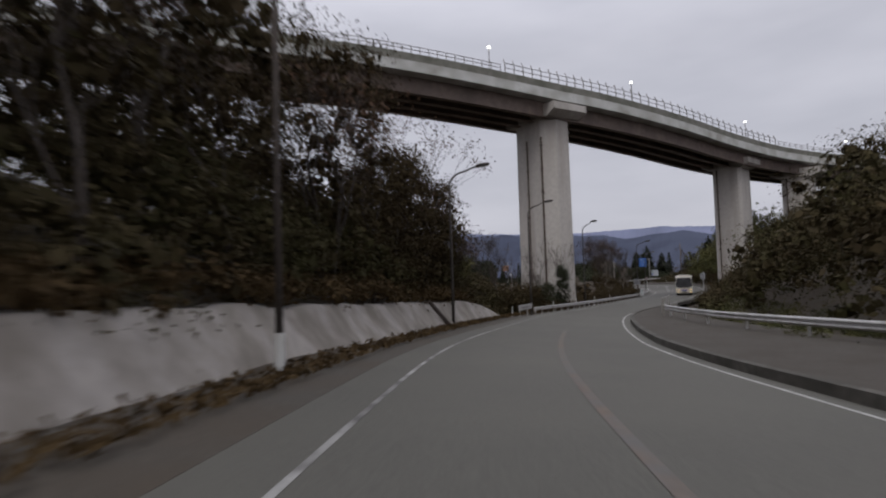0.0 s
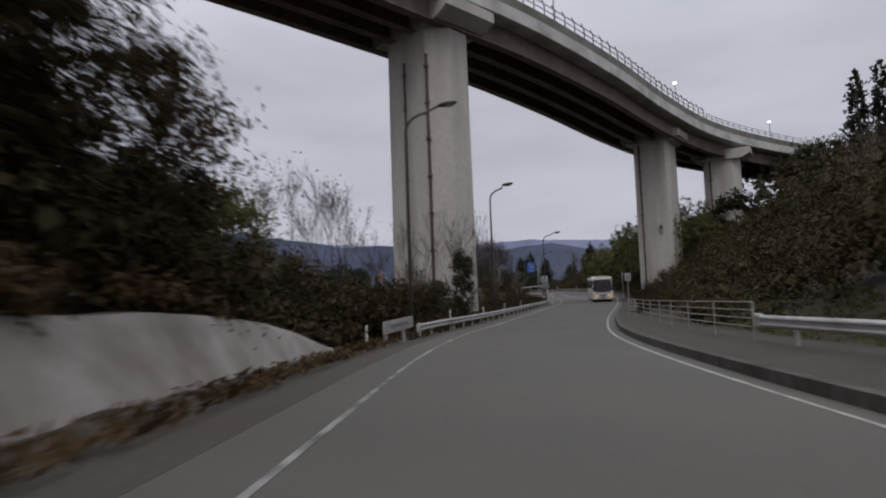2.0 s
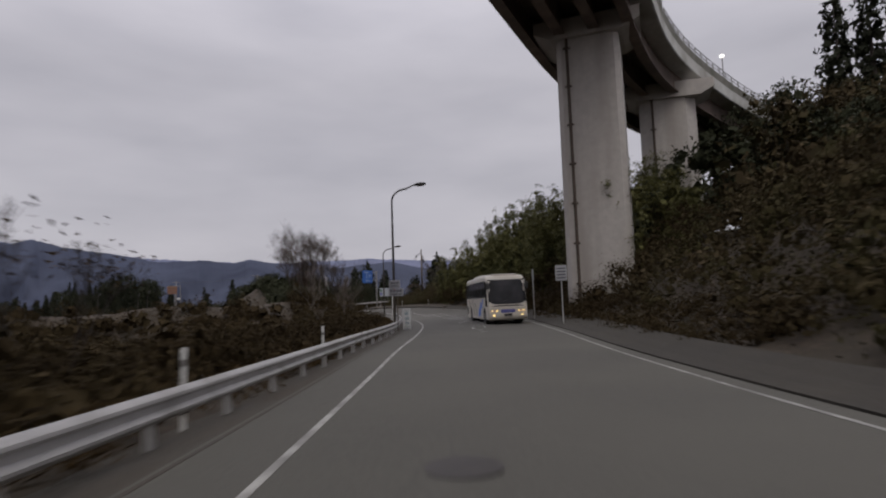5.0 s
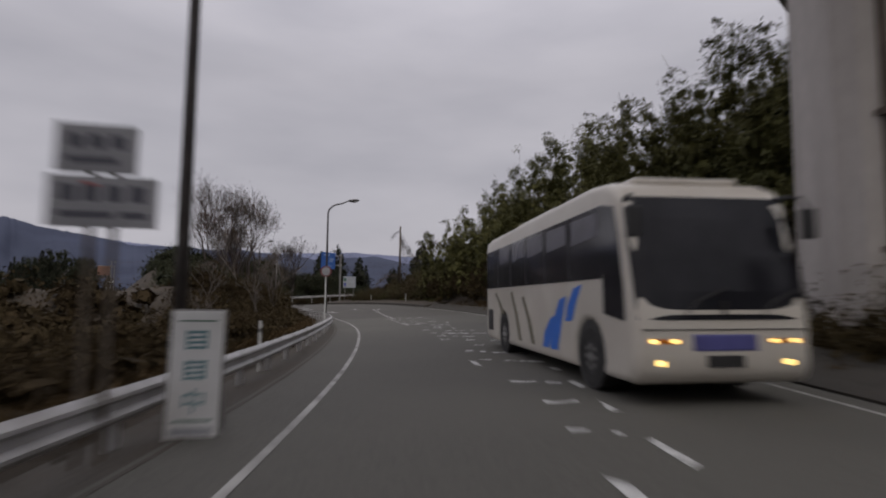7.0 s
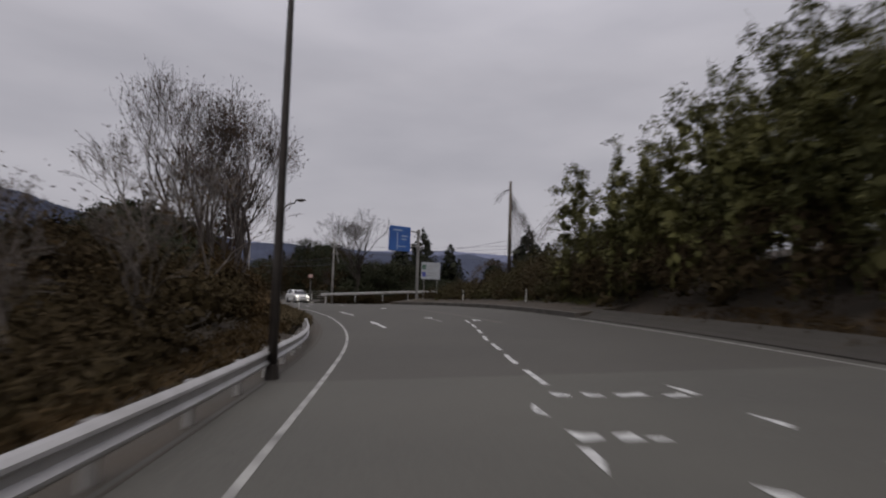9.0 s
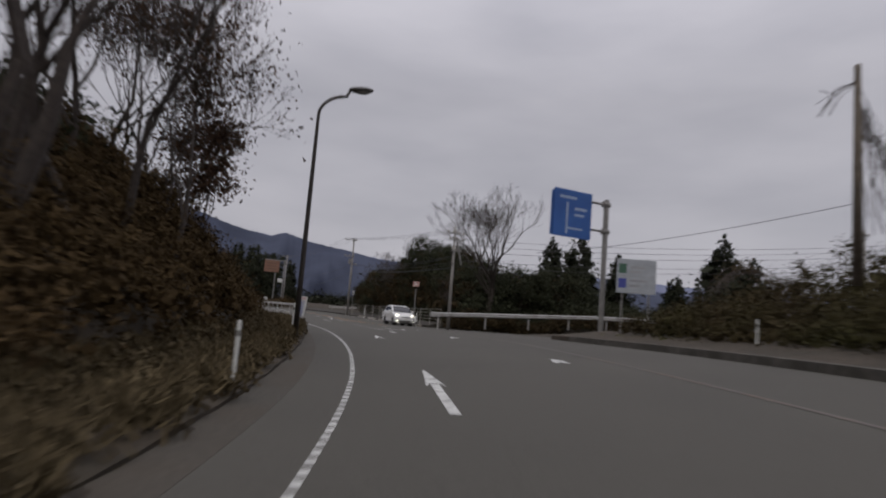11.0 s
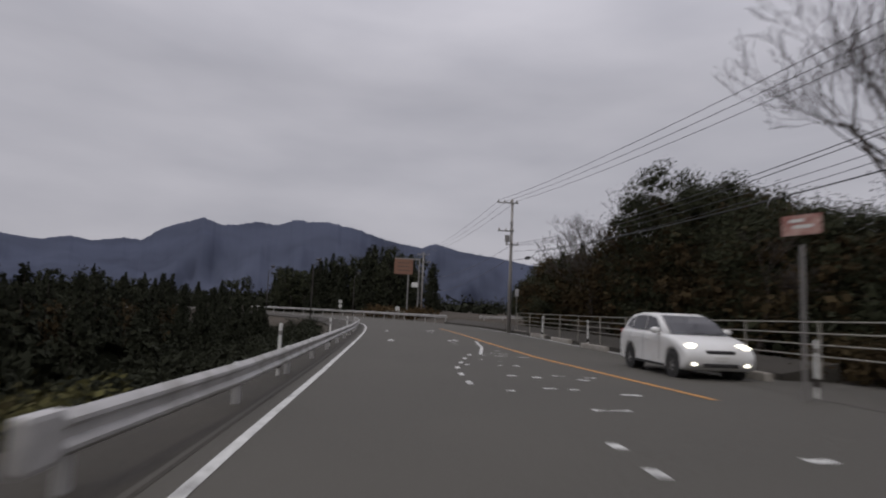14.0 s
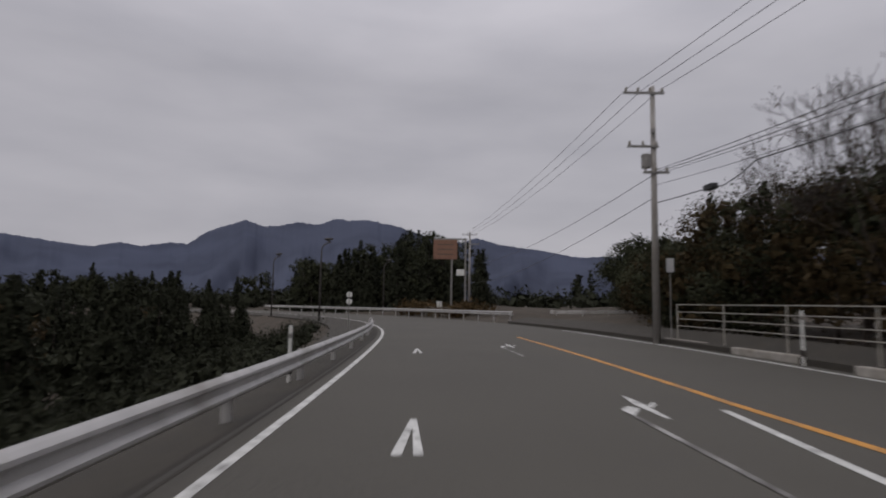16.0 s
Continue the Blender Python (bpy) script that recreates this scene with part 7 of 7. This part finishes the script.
# ---- vehicles ----
BUS_PAINT = material("cream_bus_paint", (0.60, 0.56, 0.49), 0.32, vary=0.04, scale=1.5, second=(0.52, 0.47, 0.40), second_scale=0.9, second_at=0.6, second_soft=0.2)
CAR_PAINT = material("white_car_paint", (0.66, 0.66, 0.65), 0.28, vary=0.03, scale=1.5, second=(0.55, 0.54, 0.52), second_scale=1.2, second_at=0.64, second_soft=0.15)
TINTED = material("tinted_vehicle_glass", (0.022, 0.022, 0.027), 0.10, vary=0.1, scale=1.0, second=(0.045, 0.045, 0.052), second_scale=0.7)
CURTAIN = material("pale_curtain_behind_glass", (0.10, 0.095, 0.115), 0.25, vary=0.15, scale=3)
TYRE = material("tyre_rubber", (0.022, 0.021, 0.020), 0.85, vary=0.2, scale=12)
RIM = material("grey_wheel_rim", (0.40, 0.39, 0.38), 0.35, metal=0.7, vary=0.1, scale=8)
BLACK_TRIM = material("black_plastic_trim", (0.025, 0.024, 0.024), 0.55, vary=0.2, scale=8)
BLUE_STRIPE = material("bright_blue_stripe", (0.03, 0.16, 0.62), 0.4, vary=0.06, scale=4)
OLIVE_STRIPE = material("olive_grey_stripe", (0.16, 0.145, 0.095), 0.4, vary=0.08, scale=4)
PURPLE_PANEL = material("purple_blue_panel", (0.10, 0.10, 0.28), 0.4, vary=0.1, scale=5)
AMBER = material("amber_lens", (0.55, 0.24, 0.04), 0.25, vary=0.05)


def glow(name, colour, strength):
    m = bpy.data.materials.new(name)
    m.use_nodes = True
    b = m.node_tree.nodes["Principled BSDF"]
    b.inputs["Base Color"].default_value = (*colour, 1)
    b.inputs["Emission Color"].default_value = (*colour, 1)
    b.inputs["Emission Strength"].default_value = strength
    return m


HEADLIGHT = glow("lit_headlight", (1.0, 0.93, 0.76), 3.2)
WARM_LIGHT = glow("lit_fog_lamp", (1.0, 0.66, 0.20), 2.2)


def slab(outline, half, bevel, taper=0.0, waist=1.0):
    """A body whose side view is the outline of (x, z), half its width to each side, rounded along its rim; above the waist it leans in."""
    bm = bmesh.new()
    sides = []
    for sgn in (-1, 1):
        sides.append([bm.verts.new((x, sgn * (half - taper * max(0, z - waist)), z)) for x, z in outline])
    n = len(outline)
    for k in range(n):
        bm.faces.new((sides[0][k], sides[0][(k + 1) % n], sides[1][(k + 1) % n], sides[1][k]))
    f0, f1 = bm.faces.new(sides[0][::-1]), bm.faces.new(sides[1])
    bmesh.ops.recalc_face_normals(bm, faces=bm.faces)
    bmesh.ops.bevel(bm, geom=list(set(f0.edges) | set(f1.edges)), offset=bevel, segments=4, affect="EDGES", profile=0.5, clamp_overlap=True)
    return bm


def arch(x, r, z0, steps=10):
    """The points of a wheel arch from front to back along a sill at z0."""
    lift = math.sqrt(max(0.0, r * r - (z0 - r * 0.9) ** 2))
    a0 = math.atan2(z0 - r * 0.9, lift)
    return [(x + r * math.cos(a), r * 0.9 + r * math.sin(a)) for a in np.linspace(a0, math.pi - a0, steps)]


def wheel(parent, x, y, radius, width, hub):
    m = Matrix.Translation((x, y, radius)) @ Matrix.Rotation(radians(90), 4, "X")
    w = part("wheel", bmesh_ring(radius, radius * 0.60, width), TYRE, parent, smooth=False)
    w.matrix_local = m
    bm = bmesh.new()
    bmesh.ops.create_cone(bm, cap_ends=True, segments=20, radius1=radius * 0.62, radius2=radius * 0.62, depth=width * 0.90)
    for k in range(hub):
        a = 2 * math.pi * k / hub
        for s in (-1, 1):
            bmesh.ops.create_cone(bm, cap_ends=True, segments=6, radius1=radius * 0.09, radius2=radius * 0.07, depth=0.03, matrix=Matrix.Translation((radius * 0.36 * math.cos(a), radius * 0.36 * math.sin(a), s * width * 0.45)))
    bmesh.ops.create_cone(bm, cap_ends=True, segments=12, radius1=radius * 0.2, radius2=radius * 0.16, depth=width * 1.02)
    part("rim", bm, RIM, w, "grey steel rim")


def bmesh_ring(outer, inner, width):
    """A tyre: a rounded ring with its axle along z."""
    bm = bmesh.new()
    prof = [(inner, -width / 2), (outer * 0.93, -width / 2), (outer, -width * 0.36), (outer, width * 0.36), (outer * 0.93, width / 2), (inner, width / 2)]
    rings = []
    for k in range(24):
        a = 2 * math.pi * k / 24
        rings.append([bm.verts.new((r * math.cos(a), r * math.sin(a), z)) for r, z in prof])
    for i in range(24):
        p, q = rings[i], rings[(i + 1) % 24]
        for k in range(6):
            bm.faces.new((p[k], q[k], q[(k + 1) % 6], p[(k + 1) % 6]))
    return bm


def side_pane(outline, y, lean, waist, thick=0.012):
    """A thin pane on a body's side: outline of (x, z)."""
    bm = bmesh.new()
    s = 1 if y > 0 else -1
    rows = [[bm.verts.new((x, s * (abs(y) - lean * max(0, z - waist) + d), z)) for x, z in outline] for d in (-0.02, thick)]
    n = len(outline)
    for k in range(n):
        bm.faces.new((rows[0][k], rows[0][(k + 1) % n], rows[1][(k + 1) % n], rows[1][k]))
    bm.faces.new(rows[0][::-1]), bm.faces.new(rows[1])
    bmesh.ops.recalc_face_normals(bm, faces=bm.faces)
    return bm


def front_pane(rows, thick=0.02):
    """A curved pane across a body's front: rows of (x at the middle, half width, z), bowed back towards its ends."""
    bm = bmesh.new()
    grid = []
    for x, half, z in rows:
        grid.append([bm.verts.new((x - 0.03 * f ** 8 + thick, half * f, z)) for f in np.linspace(-1, 1, 13)])
    for a, b in zip(grid, grid[1:]):
        for k in range(12):
            bm.faces.new((a[k], a[k + 1], b[k + 1], b[k]))
    extra = bmesh.ops.solidify(bm, geom=list(bm.faces), thickness=0.03)
    bmesh.ops.recalc_face_normals(bm, faces=bm.faces)
    return bm


def front_block(x, y0, y1, z0, z1, deep=0.05, bevel=0.02):
    bm = bmesh.new()
    box(bm, (x - deep, y0, z0), (x + 0.012, y1, z1), bevel)
    return bm


def coach(m):
    bus = empty("coach", m, "cream coach with blue and olive brush stripes and lit headlights", "bus")
    r = 0.46
    low = 0.24
    outline = [(4.42, 0.29), (4.49, 0.45), (4.50, 0.62), (4.50, 1.15), (4.42, 1.45), (4.30, 2.05), (4.16, 2.60), (4.02, 2.82), (3.72, 2.96), (3.1, 3.02), (-3.9, 2.98), (-4.3, 2.92), (-4.46, 2.75), (-4.50, 1.8), (-4.46, 0.45), (-4.40, 0.30)]
    outline += [(-4.2, low)] + arch(-2.5, 0.53, low)[::-1] + arch(3.0, 0.53, low)[::-1] + [(4.3, low)]
    body = part("body", slab(outline, 1.15, 0.13), BUS_PAINT, bus, smooth=True)
    for y in (-1.15, 1.15):
        part("side_window", side_pane([(3.55, 1.62), (3.75, 2.2), (3.62, 2.66), (-4.25, 2.62), (-4.32, 1.62)], y, 0.0, 1), TINTED, body, "long dark side window")
        for x in (2.25, 0.95, -0.35, -1.65, -2.95):
            part("window_post", side_pane([(x, 1.64), (x + 0.05, 1.64), (x + 0.05, 2.64), (x, 2.64)], y, 0, 1, 0.018), BLACK_TRIM, body)
        for x in (2.4, 1.1, -0.2, -1.5, -2.8):
            part("curtain", side_pane([(x, 2.18), (x + 1.05, 2.24), (x + 1.05, 2.58), (x, 2.58)], y, 0, 1, 0.016), CURTAIN, body, "pale curtain behind the glass")
        part("driver_window", side_pane([(3.62, 1.12), (4.26, 1.04), (4.24, 1.45), (4.12, 2.1), (4.0, 2.58), (3.58, 2.66)], y, 0, 1, 0.014), TINTED, body, "deep dark driver's window")
        for x0, top, w in ((2.45, 1.56, 0.34), (1.75, 1.38, 0.44), (1.25, 1.05, 0.40)):
            base = 0.95 if x0 > 2.4 else 0.42
            part("blue_stripe", side_pane([(x0 - w - 0.10, base), (x0 - 0.12, base + 0.02), (x0 + 0.08, (base + top) / 2), (x0 + 0.34, top), (x0 + 0.0, top - 0.06), (x0 - w + 0.05, (base + top) / 2)], y, 0, 1, 0.005), BLUE_STRIPE, body, "bright blue brush stripe")
        for x0, top in ((-0.55, 1.40), (-1.55, 1.52), (-3.2, 1.5)):
            low_z = 0.42 if x0 > -3 else 0.95
            part("olive_stripe", side_pane([(x0, top), (x0 - 0.15, top - 0.05), (x0 + 0.25, (top + low_z) / 2), (x0 + 0.55, low_z), (x0 + 0.8, low_z), (x0 + 0.48, (top + low_z) / 2)], y, 0, 1, 0.005), OLIVE_STRIPE, body, "olive brush stripe")
        part("side_hatch", side_pane([(-4.2, 0.5), (-3.6, 0.5), (-3.6, 1.05), (-4.2, 1.05)], y, 0, 1, 0.004), BLACK_TRIM if y < 0 else BUS_PAINT, body)
        for x in (3.0, -2.5):
            wheel(bus, x, math.copysign(0.98, y), r, 0.28, 8)
            bm = bmesh.new()
            bmesh.ops.create_cone(bm, cap_ends=True, segments=20, radius1=0.52, radius2=0.52, depth=0.5, matrix=Matrix.Translation((x, math.copysign(0.86, y), 0.5)) @ Matrix.Rotation(radians(90), 4, "X"))
            part("wheel_well", bm, BLACK_TRIM, body)
    part("windscreen", front_pane([(4.49, 1.10, 1.06), (4.435, 1.11, 1.42), (4.33, 1.11, 1.9), (4.21, 1.10, 2.4), (4.12, 1.08, 2.70)]), TINTED, body, "tall dark windscreen")
    bm = bmesh.new()
    box(bm, (4.40, -0.02, 1.12), (4.525, 0.02, 1.3))
    part("wiper_mount", bm, BLACK_TRIM, body)
    for y in (-0.5, 0.5):
        bm = bmesh.new()
        tube(bm, [(4.535, y, 1.14), (4.515, y + 0.15, 1.30), (4.49, y + 0.55, 1.46)], 0.012, 5)
        part("wiper", bm, BLACK_TRIM, body)
    part("front_panel", front_block(4.50, -0.42, 0.42, 0.66, 0.88, 0.05, 0.03), PURPLE_PANEL, body, "purple-blue panel between the headlights")
    part("plate_recess", front_block(4.50, -0.24, 0.24, 0.46, 0.61, 0.04, 0.01), BLACK_TRIM, body)
    part("bumper_seam", front_block(4.502, -1.05, 1.05, 0.935, 0.943, 0.04, 0.0), BLACK_TRIM, body)
    for sgn in (-1, 1):
        for a, b, mt, nm in ((0.58, 0.71, WARM_LIGHT, "headlight"), (0.84, 0.98, WARM_LIGHT, "headlight")):
            y0, y1 = sorted((sgn * a, sgn * b))
            part(nm, front_block(4.495, y0, y1, 0.75, 0.83, 0.10, 0.038), mt, body, "lit yellow headlight")
        y0, y1 = sorted((sgn * 0.54, sgn * 1.02))
        part("lamp_surround", front_block(4.488, y0, y1, 0.725, 0.855, 0.10, 0.03), AMBER, body, "dark amber lamp surround")
        y0, y1 = sorted((sgn * 0.76, sgn * 0.89))
        part("fog_lamp", front_block(4.495, y0, y1, 0.48, 0.555, 0.08, 0.03), WARM_LIGHT, body, "lit fog lamp")
        y0, y1 = sorted((sgn * 1.05, sgn * 1.135))
        part("indicator", front_block(4.42, y0, y1, 0.74, 0.85, 0.12, 0.02), AMBER, body, "amber indicator lens")
        bm = bmesh.new()
        tube(bm, [(4.15, sgn * 1.02, 2.72), (4.45, sgn * 1.12, 2.66), (4.55, sgn * 1.14, 2.5)], 0.02, 6)
        arm = part("mirror_arm", bm, BLACK_TRIM, bus)
        bm = bmesh.new()
        box(bm, (4.49, sgn * 1.14 - 0.09, 2.1), (4.58, sgn * 1.14 + 0.09, 2.5), 0.03)
        part("mirror", bm, BLACK_TRIM, arm)
    bm = bmesh.new()
    box(bm, (-2.2, -0.85, 2.93), (0.6, 0.85, 3.16), 0.08)
    part("roof_unit", bm, BUS_PAINT, bus, "low cream air-conditioning unit on the roof")
    bm = bmesh.new()
    box(bm, (3.0, -0.75, 2.93), (3.75, 0.75, 3.06), 0.05)
    part("roof_fairing", bm, BUS_PAINT, bus)
    return bus


def hatchback(m):
    car = empty("hatchback", m, "small white five-door hatchback with lit headlights", "car")
    low, r = 0.22, 0.29
    hull = [(1.86, 0.26), (1.93, 0.42), (1.92, 0.62), (1.80, 0.76), (1.45, 0.90), (1.05, 0.99), (0.6, 1.03), (-1.75, 1.06), (-1.88, 0.95), (-1.92, 0.55), (-1.88, 0.28)]
    hull += [(-1.75, low)] + arch(-1.22, 0.355, low)[::-1] + arch(1.24, 0.355, low)[::-1] + [(1.7, low)]
    body = part("body", slab(hull, 0.845, 0.10), CAR_PAINT, car, smooth=True)
    cabin = [(1.02, 0.97), (0.55, 1.26), (0.18, 1.45), (-0.2, 1.52), (-0.8, 1.525), (-1.35, 1.46), (-1.6, 1.33), (-1.82, 1.0)]
    roof = part("cabin", slab(cabin, 0.80, 0.07, 0.27, 0.98), CAR_PAINT, car, smooth=True)
    for y in (-0.80, 0.80):
        part("side_window", side_pane([(0.62, 1.06), (0.18, 1.37), (-0.22, 1.44), (-0.30, 1.44), (-0.30, 1.06)], y, 0.27, 0.98), TINTED, roof, "dark front side window")
        part("side_window", side_pane([(-0.36, 1.06), (-0.36, 1.44), (-0.85, 1.44), (-1.10, 1.40), (-1.12, 1.08)], y, 0.27, 0.98), TINTED, roof, "dark rear side window")
        part("quarter_window", side_pane([(-1.18, 1.09), (-1.17, 1.39), (-1.38, 1.34), (-1.52, 1.14)], y, 0.27, 0.98), TINTED, roof)
        for x in (0.62, -0.34, -1.1):
            part("door_seam", side_pane([(x, 0.34), (x + 0.012, 0.34), (x + 0.012, 0.98), (x, 0.98)], math.copysign(0.845, y), 0, 2, 0.003), BLACK_TRIM, body)
        for x in (-0.2, -0.98):
            part("door_handle", side_pane([(x, 0.84), (x + 0.17, 0.84), (x + 0.17, 0.88), (x, 0.88)], math.copysign(0.845, y), 0, 2, 0.03), CAR_PAINT, body)
        part("sill", side_pane([(0.85, 0.23), (-0.85, 0.23), (-0.85, 0.29), (0.85, 0.29)], math.copysign(0.835, y), 0, 2, 0.012), BLACK_TRIM, body)
        for x in (1.24, -1.22):
            wheel(car, x, math.copysign(0.735, y), r, 0.18, 5)
            bm = bmesh.new()
            bmesh.ops.create_cone(bm, cap_ends=True, segments=20, radius1=0.345, radius2=0.345, depth=0.3, matrix=Matrix.Translation((x, math.copysign(0.67, y), 0.32)) @ Matrix.Rotation(radians(90), 4, "X"))
            part("wheel_well", bm, BLACK_TRIM, body)
        bm = bmesh.new()
        s = math.copysign(1, y)
        bmesh.ops.create_uvsphere(bm, u_segments=12, v_segments=8, radius=1, matrix=Matrix.Translation((0.58, s * 0.93, 1.08)) @ Matrix.Diagonal((0.09, 0.12, 0.08, 1)))
        part("mirror", bm, CAR_PAINT, car, smooth=True)
    # windscreen and rear screen lie on the cabin's slopes
    for pts, nm in (([(0.99, 0.72, 1.00), (0.56, 0.66, 1.268), (0.21, 0.60, 1.445)], "windscreen"), ([(-1.815, 0.70, 1.03), (-1.615, 0.64, 1.33), (-1.48, 0.58, 1.40)], "rear_screen")):
        bm = bmesh.new()
        up = 0.012
        rows = [[bm.verts.new((x + (up if nm == "windscreen" else -up), f * h, z + up)) for f in np.linspace(-1, 1, 7)] for x, h, z in pts]
        for a, b in zip(rows, rows[1:]):
            for k in range(6):
                bm.faces.new((a[k], a[k + 1], b[k + 1], b[k]))
        bmesh.ops.recalc_face_normals(bm, faces=bm.faces)
        part(nm, bm, TINTED, roof, "dark sloping screen")
    for sgn in (-1, 1):
        bm = bmesh.new()
        bmesh.ops.create_uvsphere(bm, u_segments=14, v_segments=8, radius=1, matrix=Matrix.Translation((1.72, sgn * 0.60, 0.74)) @ Matrix.Rotation(radians(-24 * sgn), 4, "Z") @ Matrix.Rotation(radians(35), 4, "Y") @ Matrix.Diagonal((0.11, 0.19, 0.09, 1)))
        part("headlight", bm, HEADLIGHT, body, "lit headlight", smooth=True)
        bm = bmesh.new()
        bmesh.ops.create_uvsphere(bm, u_segments=14, v_segments=8, radius=1, matrix=Matrix.Translation((1.87, sgn * 0.62, 0.40)) @ Matrix.Diagonal((0.06, 0.10, 0.075, 1)))
        part("fog_lamp", bm, HEADLIGHT, body, "lit fog lamp", smooth=True)
        bm = bmesh.new()
        box(bm, (-1.90, sgn * 0.72 - 0.08, 0.75), (-1.82, sgn * 0.72 + 0.08, 1.05), 0.02)
        part("tail_light", bm, RED_PRINT, body, "red tail light")
    bm = bmesh.new()
    box(bm, (1.80, -0.34, 0.60), (1.925, 0.34, 0.69), 0.025)
    part("grille", bm, BLACK_TRIM, body, "narrow black grille")
    bm = bmesh.new()
    box(bm, (1.80, -0.42, 0.31), (1.937, 0.42, 0.40), 0.025)
    part("lower_grille", bm, BLACK_TRIM, body, "black lower air intake")
    bm = bmesh.new()
    box(bm, (1.90, -0.17, 0.45), (1.942, 0.17, 0.56), 0.01)
    part("plate", bm, SIGN_WHITE, body)
    for y in (-0.3, 0.2):
        bm = bmesh.new()
        tube(bm, [(1.02, y, 1.0), (0.92, y + 0.45, 1.07)], 0.01, 4)
        part("wiper", bm, BLACK_TRIM, body)
    return car


def oncoming(s, n, yaw=0.0):
    """A frame on the road facing back along it."""
    fall = float(np.interp(s, TAB_S, TAB_B))
    return Matrix.Translation(at_road(s, n, 0.0)) @ Matrix.Rotation(radians(heading(s) - 90 + yaw), 4, "Z") @ Matrix.Rotation(math.atan(fall), 4, "X")


coach(oncoming(98.3, 3.72, 1.2) @ Matrix.Diagonal((1, 1, 0.95, 1)))
hatchback(oncoming(187.2, 7.2, 0.0))
